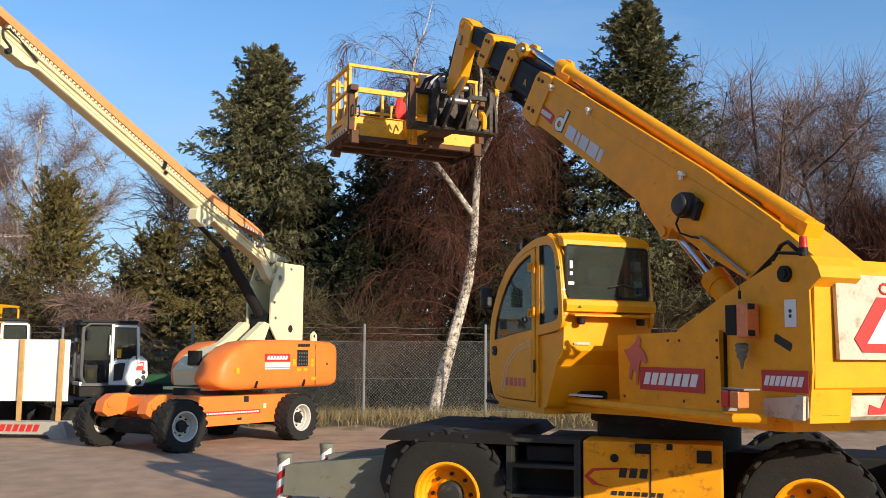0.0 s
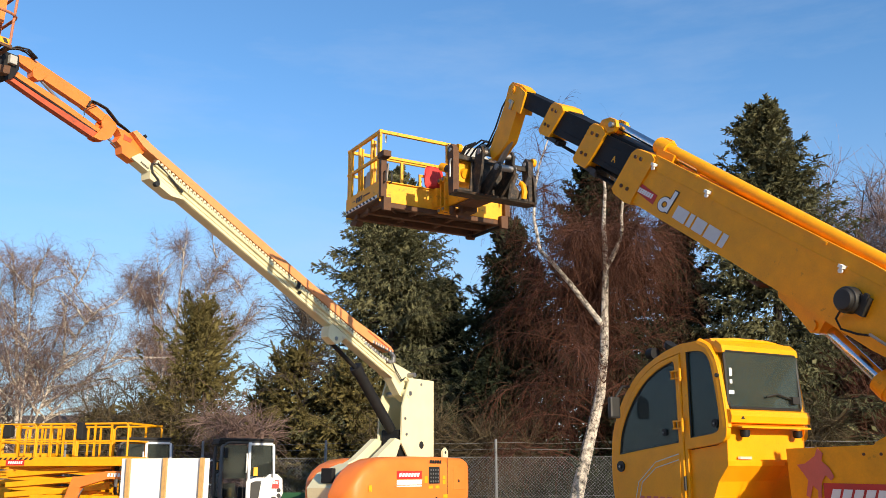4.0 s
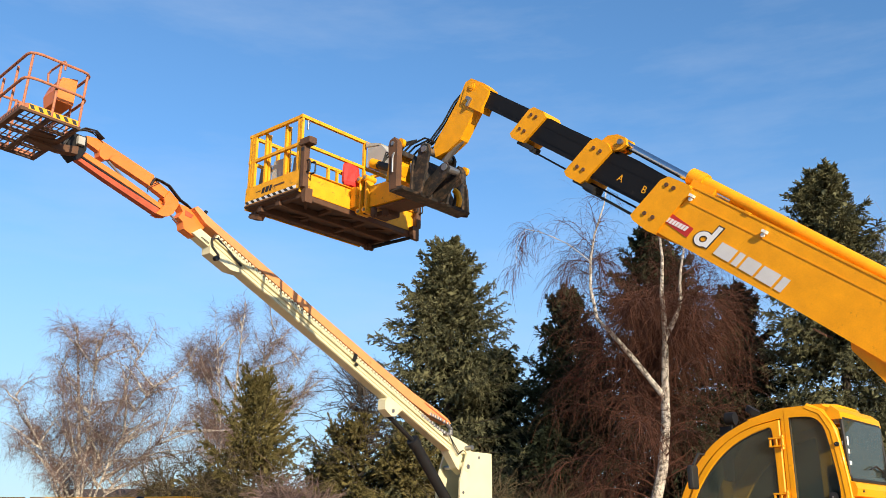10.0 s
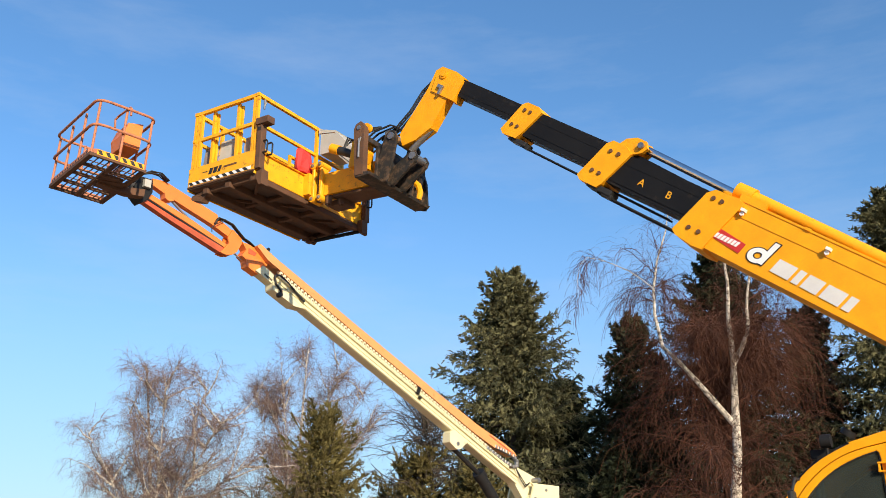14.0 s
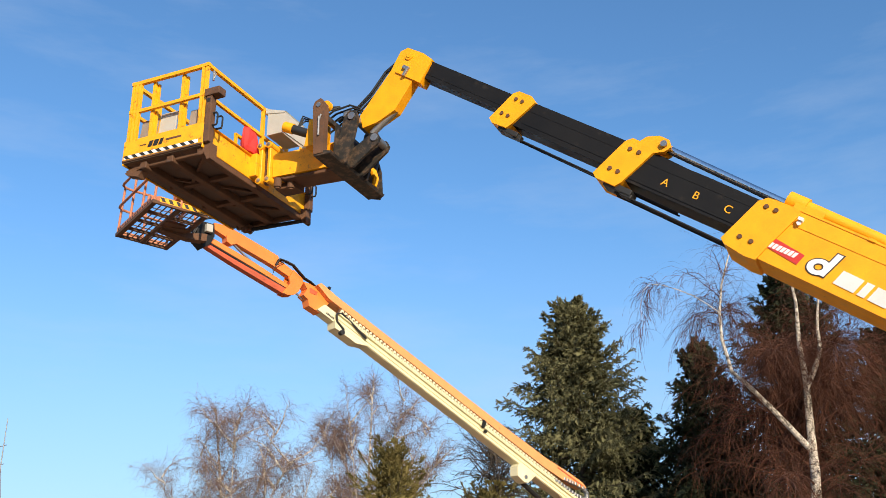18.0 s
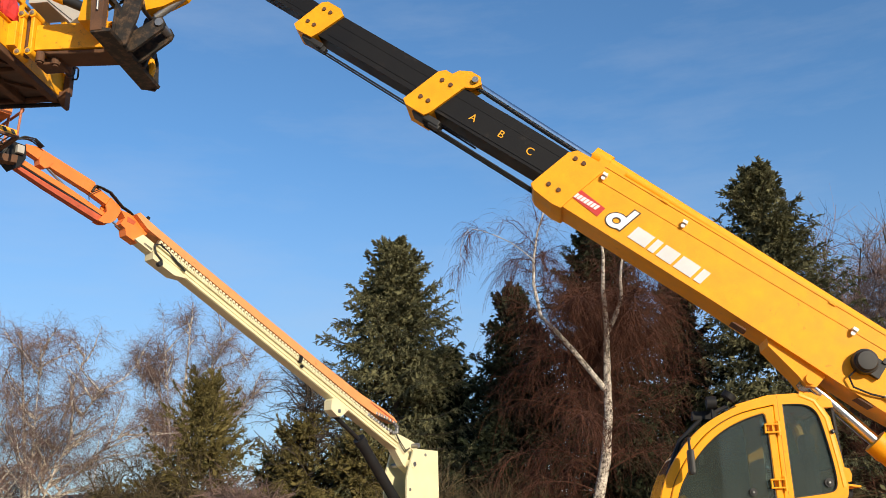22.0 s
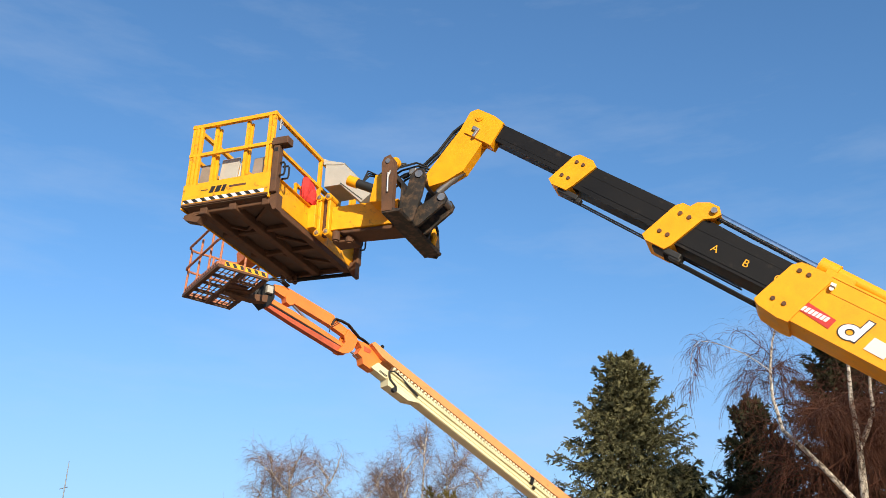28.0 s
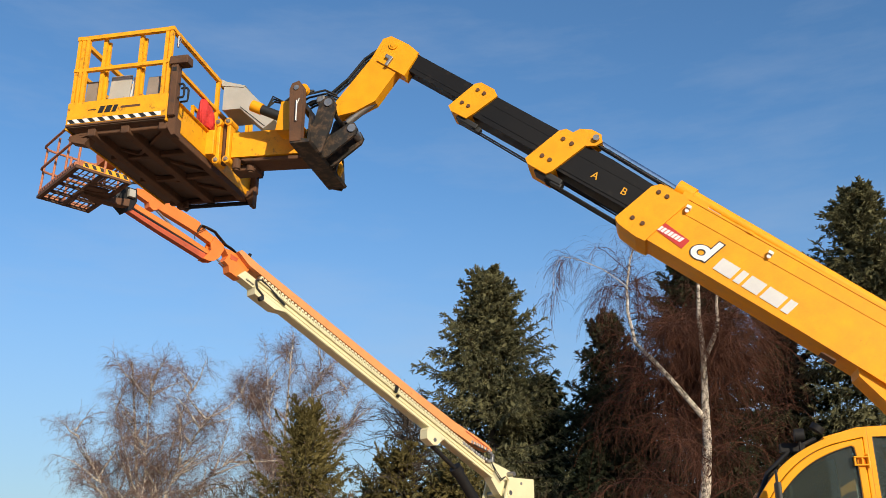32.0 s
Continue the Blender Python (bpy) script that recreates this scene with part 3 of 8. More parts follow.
    # engine box with red sign
    eb = P("side_locker", M_YEL, t, lambda bm: prism(bm, [(-0.34, 1.54), (-0.31, 2.13), (-1.68, 2.16), (-1.70, 1.54)], 0.05, 0.76), "yellow side locker with red sign", bev=0.02)
    TURRET.append(eb)
    P("red_sign", M_SIGNRED, eb, lambda bm: prism(bm, [(-0.66, 1.67), (-1.51, 1.67), (-1.51, 1.86), (-0.66, 1.86)], 0.763, 0.767))
    bars(M_SIGNWHITE, eb, -0.72, -1.44, 1.715, 1.815, 0.768, 7)

    def horse(bm):
        prism(bm, [(-0.42, 2.0), (-0.50, 2.01), (-0.60, 2.07), (-0.63, 2.13), (-0.68, 2.09), (-0.66, 2.03), (-0.73, 1.98), (-0.77, 1.91), (-0.74, 1.88), (-0.69, 1.92), (-0.65, 1.87), (-0.635, 1.72), (-0.60, 1.70), (-0.61, 1.80), (-0.56, 1.84), (-0.53, 1.74), (-0.49, 1.76), (-0.52, 1.88), (-0.48, 1.93)], 0.768, 0.771)
    P("red_emblem", M_EMBLEM, eb, horse, "red leaping animal emblem")
    for x, z in ((-1.05, 2.08), (-1.2, 2.08), (-1.66, 2.08), (-1.66, 1.95), (-1.66, 1.62), (-0.42, 1.6), (-1.25, 1.6)):
        P("bolt", M_RUSTY, eb, lambda bm: cyl(bm, (x, 0.76, z), (x, 0.768, z), 0.012, n=8))
    # thin dark strip stands in for the gap at the locker's end
    P("edge_trim", M_DARK, eb, lambda bm: box(bm, (-1.722, 0.6, 1.86), (0.006, 0.30, 0.56)))
    # step bar with lamp
    sb = P("step_bar", M_YEL, t, lambda bm: (sweep(bm, [(0.5, 0.72, 1.53), (0.42, 0.93, 1.53), (-0.3, 0.97, 1.53), (-2.1, 0.97, 1.53), (-2.22, 0.8, 1.53)], 0.036, 10),), "yellow tubular step bar", smooth=True)
    TURRET.append(sb)
    P("lamp_bracket", M_GALV, sb, lambda bm: (box(bm, (-2.13, 0.95, 1.735), (0.24, 0.14, 0.010)), box(bm, (-2.02, 0.95, 1.655), (0.010, 0.14, 0.16))))
    P("rear_lamp", M_REDLENS, sb, lambda bm: box(bm, (-2.07, 0.99, 1.665), (0.08, 0.1, 0.12)), "red and amber tail lamp", bev=0.012)
    P("amber_lamp", M_AMBER, sb, lambda bm: box(bm, (-2.165, 0.99, 1.665), (0.09, 0.1, 0.12)), bev=0.012)
    P("rag", M_SIGNWHITE, sb, lambda bm: prism(bm, [(0.25, 0.9), (0.1, 1.02), (-0.2, 1.0), (-0.25, 0.88), (0.0, 0.86)], 1.58, 1.592, "z"), "white rag")
    # rear bumper and triangle board
    bp = P("rear_bumper", M_WORN, t, lambda bm: prism(bm, [(-2.50, 1.53), (-2.54, 1.56), (-2.54, 1.70), (-2.44, 1.71), (-2.34, 1.53)], -0.98, 0.73), "scuffed white rear bumper", bev=0.015)
    TURRET.append(P("bumper_side", M_WORN, t, lambda bm: prism(bm, [(-2.14, 1.545), (-2.52, 1.54), (-2.53, 1.70), (-2.15, 1.67)], 0.735, 0.76), "scuffed white bumper side with red marks", bev=0.01))
    TURRET.append(bp)
    for i in range(3):
        P("red_mark", M_SIGNRED, bp, lambda bm: prism(bm, [(0.62 - i * 0.42, 1.57), (0.46 - i * 0.42, 1.57), (0.36 - i * 0.42, 1.70), (0.44 - i * 0.42, 1.70), (0.5 - i * 0.42, 1.61), (0.6 - i * 0.42, 1.64)], -2.543, -2.546, "x"))
    tb = P("rear_board", M_WORN, t, lambda bm: prism(bm, [(0.53, 1.95), (0.55, 2.53), (-0.68, 2.53), (-0.68, 1.95)], -2.635, -2.603, "x"), "white plastic rear marker board", bev=0.02)
    TURRET.append(tb)
    P("triangle_rim", M_SIGNRED, tb, lambda bm: prism(bm, [(0.40, 2.09), (0.33, 2.0), (-0.22, 2.0), (-0.29, 2.09), (0.00, 2.38), (0.18, 2.38)], -2.643, -2.637, "x"), "red reflective triangle")
    P("triangle_field", M_SIGNWHITE, tb, lambda bm: prism(bm, [(0.29, 2.06), (-0.18, 2.06), (0.06, 2.36)], -2.648, -2.644, "x"))
    P("red_letter", M_SIGNRED, tb, lambda bm: (sweep(bm, [(-2.638, 0.10 + 0.05 * math.cos(a * 0.63), 2.44 + 0.035 * math.sin(a * 0.63)) for a in range(10)], 0.009, 6, True), box(bm, (-2.638, 0.04, 2.46), (0.01, 0.016, 0.1))))
    # beacon
    be = P("beacon", M_REDLENS, t, lambda bm: (cyl(bm, (-2.25, 0.45, 2.75), (-2.25, 0.45, 2.83), 0.030, 0.027, n=16),), "red rotating beacon", smooth=True)
    TURRET.append(be)
    P("beacon_base", M_DARK, be, lambda bm: (cyl(bm, (-2.25, 0.45, 2.66), (-2.25, 0.45, 2.75), 0.034, n=14), sweep(bm, [(-2.22, 0.46, 2.72), (-2.15, 0.5, 2.80), (-2.08, 0.5, 2.78), (-1.95, 0.48, 2.66), (-1.8, 0.46, 2.58)], 0.016, 8), sweep(bm, [(-2.3, 0.5, 2.70), (-2.1, 0.56, 2.72), (-1.9, 0.55, 2.60), (-1.7, 0.5, 2.52)], 0.013, 7)), smooth=True)


tele_turret()


# outlines of the cab seen from its left side: forward, up
CAB_OUT = [(0.45, 1.45), (1.18, 1.45), (1.32, 1.52), (1.40, 1.68), (1.42, 1.9), (1.42, 2.05), (1.40, 2.28), (1.30, 2.5), (1.16, 2.69), (0.98, 2.85), (0.71, 2.98), (0.45, 3.05), (0.18, 3.06), (0.06, 3.0), (-0.02, 2.85), (-0.07, 2.5), (-0.09, 2.28), (-0.06, 2.20), (0.02, 2.17), (0.34, 2.13), (0.36, 1.9), (0.38, 1.6)]
DOOR_OUT = [(0.425, 1.51), (1.16, 1.51), (1.27, 1.57), (1.335, 1.72), (1.345, 2.0), (1.325, 2.26), (1.225, 2.47), (1.085, 2.66), (0.915, 2.81), (0.70, 2.915), (0.425, 2.965)]
DOOR_IN = [(0.485, 2.19), (1.0, 2.13), (1.285, 2.09), (1.26, 2.27), (1.165, 2.455), (1.025, 2.635), (0.865, 2.77), (0.68, 2.86), (0.52, 2.905), (0.49, 2.88)]
QUARTER = [(0.345, 2.225), (0.06, 2.255), (0.01, 2.28), (-0.01, 2.34), (0.005, 2.52), (0.055, 2.83), (0.09, 2.92), (0.17, 2.975), (0.35, 2.975)]
CY0, CY1 = 0.20, 1.19


def ring_plate(bm, outer, inner, y0, y1, c):
    """A flat plate with one opening, in the plane of forward and up; both outlines can be seen whole from c."""
    def reach(loop, a):
        dx, dz = math.cos(a), math.sin(a)
        best = 0.0
        for (xa, za), (xb, zb) in zip(loop, loop[1:] + loop[:1]):
            ex, ez = xb - xa, zb - za
            det = ex * dz - ez * dx
            if abs(det) > 1e-9:
                r = (ex * (za - c[1]) - ez * (xa - c[0])) / det
                u = (dx * (za - c[1]) - dz * (xa - c[0])) / det
                if r > 0 and -1e-6 <= u <= 1 + 1e-6:
                    best = max(best, r)
        return (c[0] + dx * best, c[1] + dz * best)
    ang = sorted({round(math.atan2(z - c[1], x - c[0]), 5) for x, z in outer + inner})
    V = [[bm.verts.new((p[0], y, p[1])) for a in ang for p in (reach(loop, a),)] for loop in (outer, inner) for y in (y0, y1)]
    n = len(ang)
    for k in range(n):
        h = (k + 1) % n
        for a, b in ((0, 1), (1, 3), (3, 2), (2, 0)):
            bm.faces.new((V[a][k], V[a][h], V[b][h], V[b][k]))
    bmesh.ops.recalc_face_normals(bm, faces=bm.faces[:])


def swell(loop, f):
    return [(0.85 + (x - 0.85) * f, 2.25 + (z - 2.25) * f) for x, z in loop]


def rounded(loop, turns=2):
    """Cuts the gentle corners of an outline into arcs and keeps the sharp ones."""
    for _ in range(turns):
        out = []
        for k, p in enumerate(loop):
            a, b = Vector(loop[k - 1]), Vector(loop[(k + 1) % len(loop)])
            v = Vector(p)
            if (v - a).angle(b - v) > radians(50):
                out.append(p)
            else:
                out += [tuple(v.lerp(a, 0.25)), tuple(v.lerp(b, 0.25))]
        loop = out
    return loop


CAB_FRONT = [(0.385, 1.45)] + CAB_OUT[1:12] + [(0.385, 3.052)]
CAB_REAR = [(0.385, 3.052)] + CAB_OUT[12:19] + [(0.385, 2.13)]
CAB_FRONT, CAB_REAR, DOOR_OUT, DOOR_IN, QUARTER = [rounded(o) for o in (CAB_FRONT, CAB_REAR, DOOR_OUT, DOOR_IN, QUARTER)]


def tele_cab():
    t = tele
    cab = P("cab", M_CABYEL, t, lambda bm: ring_plate(bm, CAB_FRONT, swell(DOOR_OUT, 1.012), CY1 - 0.05, CY1, (0.85, 2.25)), "bright yellow operator cab", bev=0.010)
    P("quarter_frame", M_CABYEL, cab, lambda bm: ring_plate(bm, CAB_REAR, QUARTER, CY1 - 0.05, CY1 + 0.002, (0.18, 2.6)), "yellow quarter window frame", bev=0.012)
    TURRET.append(cab)
    P("side_frame", M_CABYEL, cab, lambda bm: ring_plate(bm, CAB_FRONT, DOOR_IN, CY0, CY0 + 0.05, (0.85, 2.45)), bev=0.012)
    P("quarter_frame", M_CABYEL, cab, lambda bm: ring_plate(bm, CAB_REAR, QUARTER, CY0, CY0 + 0.048, (0.18, 2.6)), bev=0.012)
    for y in (CY1 - 0.035, CY0 + 0.035):
        P("corner_post", M_CABYEL, cab, lambda bm: sweep(bm, [(x + 0.03, y, z) for x, z in [(-0.085, 2.30), (-0.065, 2.5), (-0.015, 2.85), (0.065, 2.99), (0.18, 3.045)]], 0.042, 10), "rounded yellow rear corner", smooth=True)
    P("door_seam", M_SIGNBLACK, cab, lambda bm: ring_plate(bm, swell(DOOR_OUT, 1.011), swell(DOOR_OUT, 0.97), CY1 - 0.045, CY1 - 0.035, (0.85, 2.25)), "dark door seam")
    P("roof", M_CABYEL, cab, lambda bm: prism(bm, [(-0.03, 2.95), (0.02, 3.03), (0.12, 3.07), (0.45, 3.06), (0.72, 2.99), (0.70, 2.94), (0.44, 3.0), (0.08, 3.0), (0.03, 2.95)], CY0 + 0.04, CY1 - 0.04), bev=0.012, smooth=True)
    P("roof_rim", M_CABYEL, cab, lambda bm: sweep(bm, [(0.10, CY0 + 0.05, 3.045), (0.05, 0.5, 3.06), (0.05, 0.9, 3.06), (0.10, CY1 - 0.05, 3.045)], 0.028, 8), smooth=True)
    P("roof_edge", M_CABYEL, cab, lambda bm: prism(bm, [(-0.06, 2.94), (-0.05, 3.0), (0.01, 3.05), (0.06, 3.0), (0.04, 2.94)], CY0 + 0.03, CY1 - 0.03), bev=0.015)
    # rear wall: band under the window, ledge, panel curving in towards the floor
    P("rear_band", M_CABYEL, cab, lambda bm: prism(bm, [(-0.07, 2.46), (-0.115, 2.445), (-0.13, 2.40), (-0.12, 2.345), (-0.06, 2.335), (0.0, 2.35), (0.0, 2.45)], CY0 + 0.01, CY1 - 0.02), bev=0.012)
    P("rear_body", M_CABYEL, cab, lambda bm: prism(bm, [(-0.06, 2.34), (-0.045, 2.02), (0.0, 2.0), (0.07, 1.88), (0.17, 1.66), (0.27, 1.46), (0.40, 1.46), (0.40, 2.12), (0.05, 2.16), (0.0, 2.34)], CY0 + 0.02, CY1 - 0.03), "yellow rear panel curving in to the floor", bev=0.02)
    P("lower_panel", M_CABYEL, cab, lambda bm: prism(bm, [(-0.065, 2.03), (-0.06, 1.99), (0.055, 1.86), (0.15, 1.66), (0.24, 1.47), (0.30, 1.47), (0.10, 2.03)], CY0 + 0.30, CY1 - 0.015), "proud lower rear panel", bev=0.02)
    P("cab_floor", M_CABYEL, cab, lambda bm: prism(bm, [(0.3, 1.40), (1.24, 1.42), (1.24, 1.47), (0.3, 1.46)], CY0, CY1 - 0.02), bev=0.008, seg=1)
    led = P("rear_ledge", M_CABYEL, t, lambda bm: prism(bm, [(-0.06, 2.335), (-0.20, 2.312), (-0.20, 2.297), (-0.06, 2.318)], CY0 + 0.10, CY1 - 0.06), "yellow ledge under the rear window", bev=0.004, seg=1)
    TURRET.append(led)
    for y in (1.02, 0.38):
        P("work_lamp", M_DARK, led, lambda bm: (cyl(bm, (-0.12, y, 2.285), (-0.12, y, 2.235), 0.04, n=14), cyl(bm, (-0.12, y, 2.235), (-0.12, y, 2.225), 0.032, n=14)), "small round work lamp", smooth=True)
    P("maker_plate", M_WORN, led, lambda bm: box(bm, (-0.066, 0.98, 2.055), (0.004, 0.16, 0.022)), "small pale maker plate")
    P("band_drop", M_SIGNBLACK, led, lambda bm: prism(bm, [(1.04, 2.40), (1.06, 2.375), (1.02, 2.375)], -0.134, -0.128, "x"))
    # door: one plate with the window cut out, lower panel in relief
    door = P("door", M_CABYEL, cab, lambda bm: ring_plate(bm, DOOR_OUT, DOOR_IN, CY1 - 0.03, CY1 + 0.012, (0.88, 2.42)), "yellow cab door", bev=0.008, seg=1)
    P("door_relief", M_CABYEL, door, lambda bm: prism(bm, [(0.47, 1.58), (1.10, 1.56), (1.22, 1.64), (1.27, 1.80), (1.2, 1.98), (0.95, 2.06), (0.47, 2.10)], CY1 + 0.008, CY1 + 0.018), "raised lower door panel", bev=0.006, seg=1)
    TURRET_GLASS = []

    def seal(loop, y):
        P("window_seal", M_SIGNBLACK, cab, lambda bm: sweep(bm, [(x, y, z) for x, z in loop], 0.011, 6, True), "black rubber window seal", smooth=True)
    TURRET_GLASS.append(P("door_glass", M_GLASS, cab, lambda bm: prism(bm, DOOR_IN, CY1 - 0.012, CY1 - 0.006), "tinted door window"))
    TURRET_GLASS.append(P("quarter_glass", M_GLASS, cab, lambda bm: prism(bm, QUARTER, CY1 - 0.03, CY1 - 0.024), "tinted quarter window"))
    seal(DOOR_IN, CY1 - 0.004), seal(QUARTER, CY1 - 0.012)
    rw = [(0.27, 2.47), (1.125, 2.47), (1.14, 2.50), (1.14, 2.92), (1.125, 2.945), (0.27, 2.945), (0.255, 2.92), (0.255, 2.50)]
    P("window_seal", M_SIGNBLACK, cab, lambda bm: sweep(bm, [(-0.075 + 0.05 * (z - 2.47), y, z) for y, z in rw], 0.014, 6, True), "black rubber window seal")
    TURRET_GLASS.append(P("rear_glass", M_GLASS, cab, lambda bm: prism(bm, [(0.26, 2.475), (1.135, 2.475), (1.135, 2.94), (0.26, 2.94)], -0.066, -0.060, "x"), "tinted rear window"))
    TURRET_GLASS.append(P("side_glass", M_GLASS, cab, lambda bm: prism(bm, DOOR_IN, CY0 + 0.01, CY0 + 0.016)))
    # curved windscreen
    ws = [p for p in CAB_FRONT if 0.42 < p[0] and p[1] > 1.6]

    def screen(bm):
        A = [bm.verts.new((x, CY0 + 0.06, z)) for x, z in ws]
        B = [bm.verts.new((x, CY1 - 0.06, z)) for x, z in ws]
        for i in range(len(ws) - 1):
            bm.faces.new((A[i], A[i + 1], B[i + 1], B[i]))
    TURRET_GLASS.append(P("windscreen", M_GLASS, cab, screen, "curved tinted windscreen", smooth=True))
    for o in TURRET_GLASS:
        o.visible_shadow = False
    # hinges, locks, stickers
    for z in (2.78, 2.34):
        P("door_hinge", M_CABYEL, cab, lambda bm: (box(bm, (0.455, CY1 + 0.03, z + 0.032), (0.13, 0.022, 0.014)), box(bm, (0.455, CY1 + 0.03, z - 0.032), (0.13, 0.022, 0.014)), box(bm, (0.51, CY1 + 0.02, z), (0.016, 0.03, 0.078)), box(bm, (0.455, CY1 + 0.03, z), (0.014, 0.018, 0.06)), cyl(bm, (0.405, CY1 + 0.03, z - 0.06), (0.405, CY1 + 0.03, z + 0.055), 0.013, n=10)), "open yellow door hinge", bev=0.003, seg=1)
    P("lower_hinge", M_SIGNBLACK, cab, lambda bm: cyl(bm, (0.42, CY1 + 0.015, 1.78), (0.42, CY1 + 0.015, 1.90), 0.012, n=8))
    for x, y0, z, r in ((0.66, CY1 - 0.006, 2.28, 0.030), (0.055, CY1 - 0.024, 2.34, 0.036), (-0.02, CY1 - 0.0, 2.74, 0.018), (1.26, CY1 + 0.01, 1.98, 0.05)):
        lk = P("window_lock", M_SIGNBLACK, cab, lambda bm: (cyl(bm, (x, y0, z), (x, y0 + 0.02, z), r, n=16), cyl(bm, (x, y0 + 0.02, z), (x, y0 + 0.03, z), r * 0.5, n=12)), smooth=True)
        P("lock_screw", M_STEEL, lk, lambda bm: cyl(bm, (x, y0 + 0.03, z), (x, y0 + 0.033, z), r * 0.22, n=8))
    P("grab_handle", M_CABYEL, cab, lambda bm: sweep(bm, [(1.2, CY1 - 0.1, 2.0), (1.14, CY1 - 0.1, 2.18), (1.2, CY1 - 0.1, 2.26), (1.28, CY1 - 0.1, 2.24)], 0.018, 8), smooth=True)
    for k in (0.0, 0.05):
        P("door_decal", M_LETGREY, cab, lambda bm: sweep(bm, [(0.48, CY1 + 0.018, 2.09 - k), (0.78, CY1 + 0.018, 2.02 - k), (1.02 - k, CY1 + 0.018, 1.84), (1.10 - k, CY1 + 0.018, 1.58)], 0.005, 4), "curved pale line on the door")
    for i in range(5):
        P("word_bar", M_EMBLEM, cab, lambda bm: box(bm, (0.98 - 0.09 * i, CY1 + 0.019, 1.68), (0.06, 0.003, 0.08)), "faded red bar of a word")
    for z, h, w in ((2.77, 0.07, 0.03), (2.69, 0.035, 0.03), (2.60, 0.03, 0.06)):
        P("window_sticker", M_SIGNWHITE, cab, lambda bm: box(bm, (-0.069, 1.09, z), (0.003, w, h)), "small white window sticker")
    # inside
    seat = P("seat", M_INSIDE, cab, lambda bm: (box(bm, (0.35, 0.72, 1.95), (0.5, 0.5, 0.14)), box(bm, (0.12, 0.72, 2.3), (0.14, 0.46, 0.62)), box(bm, (0.08, 0.72, 2.68), (0.1, 0.26, 0.18)), box(bm, (0.35, 0.72, 1.7), (0.36, 0.36, 0.4))), "dark operator seat", bev=0.05)
    P("steering_column", M_INSIDE, cab, lambda bm: (bar(bm, (1.1, 0.72, 1.5), (0.85, 0.72, 2.15), 0.14, 0.12), sweep(bm, [(0.83 + 0.06 * math.sin(a), 0.72 + 0.19 * math.cos(a), 2.18 + 0.17 * math.sin(a)) for a in [i * 0.524 for i in range(12)]], 0.016, 6, True), box(bm, (0.6, 0.36, 1.9), (0.7, 0.14, 0.25))), bev=0.01)
    # roof fittings: lamp, mirrors, wiper
    mirror = P("mirror", M_SIGNBLACK, cab, lambda bm: (box(bm, (1.15, 1.36, 2.52), (0.05, 0.12, 0.2)), sweep(bm, [(1.1, 1.1, 2.72), (1.14, 1.26, 2.72), (1.15, 1.34, 2.62)], 0.012, 6)), "black side mirror", bev=0.02)
    P("mirror", M_SIGNBLACK, cab, lambda bm: (box(bm, (1.02, 0.95, 2.62), (0.05, 0.14, 0.24)), sweep(bm, [(1.05, 0.9, 2.75), (1.03, 0.94, 2.68)], 0.012, 6)), "black side mirror", bev=0.02)
    P("wiper_motor", M_DARK, cab, lambda bm: (sweep(bm, [(0.75, 0.95, 3.0), (0.98, 0.98, 2.9), (1.18, 1.0, 2.72), (1.3, 1.0, 2.45)], 0.02, 6), box(bm, (0.95, 0.95, 2.93), (0.2, 0.1, 0.07)), cyl(bm, (0.75, 1.0, 3.06), (0.72, 1.0, 3.1), 0.06, n=14)), smooth=True)
    P("work_lamp", M_DARK, cab, lambda bm: (cyl(bm, (0.86, 1.08, 3.02), (0.94, 1.08, 3.02), 0.055, n=16), cyl(bm, (0.9, 1.08, 2.88), (0.9, 1.08, 3.0), 0.012)), smooth=True)
    P("rear_wiper", M_SIGNBLACK, cab, lambda bm: (sweep(bm, [(-0.085, 0.34, 2.55), (-0.09, 0.56, 2.60), (-0.09, 0.70, 2.57)], 0.008, 5), box(bm, (-0.09, 0.35, 2.55), (0.04, 0.08, 0.06))))
    P("far_mirror", M_WHITE, cab, lambda bm: (box(bm, (0.35, 0.06, 2.82), (0.06, 0.18, 0.1)), box(bm, (0.35, 0.1, 2.6), (0.06, 0.1, 0.14)), box(bm, (0.35, 0.1, 2.42), (0.06, 0.09, 0.12)), cyl(bm, (0.38, 0.14, 2.1), (0.38, 0.14, 2.75), 0.012)), bev=0.012)
    P("front_lamp", M_DARK, cab, lambda bm: (box(bm, (1.44, 1.12, 1.6), (0.1, 0.14, 0.12)), bar(bm, (1.2, 1.05, 1.44), (1.5, 1.15, 1.46), 0.1, 0.03)), bev=0.015)


tele_cab()


# ---- unseen walls added behind the camera to warm and dim the fill light ----
def unseen_wall(name, label, m, w, h, color):
    t = thing(name, label, "wall", m, kind="structure")
    P("wall_face", mat(name + "_render", color, 0.9, scale=1.2, vary=0.12, dirt=tuple(c * 0.6 for c in color), dirt_amount=0.2), t, lambda bm: box(bm, (0, 0, h / 2), (w, 0.4, h)))


# the buff one bounces warm sunlight into shade, the dark one blocks sky light
unseen_wall("bounce_wall_west", "unseen buff wall added to warm the shade", pose(-19, -14, 0, 0, 0, 90), 36, 11, (0.56, 0.40, 0.25))
unseen_wall("blocker_wall_south", "unseen dark wall added to dim the sky light", pose(-6, -20, 0), 26, 9, (0.18, 0.15, 0.12))


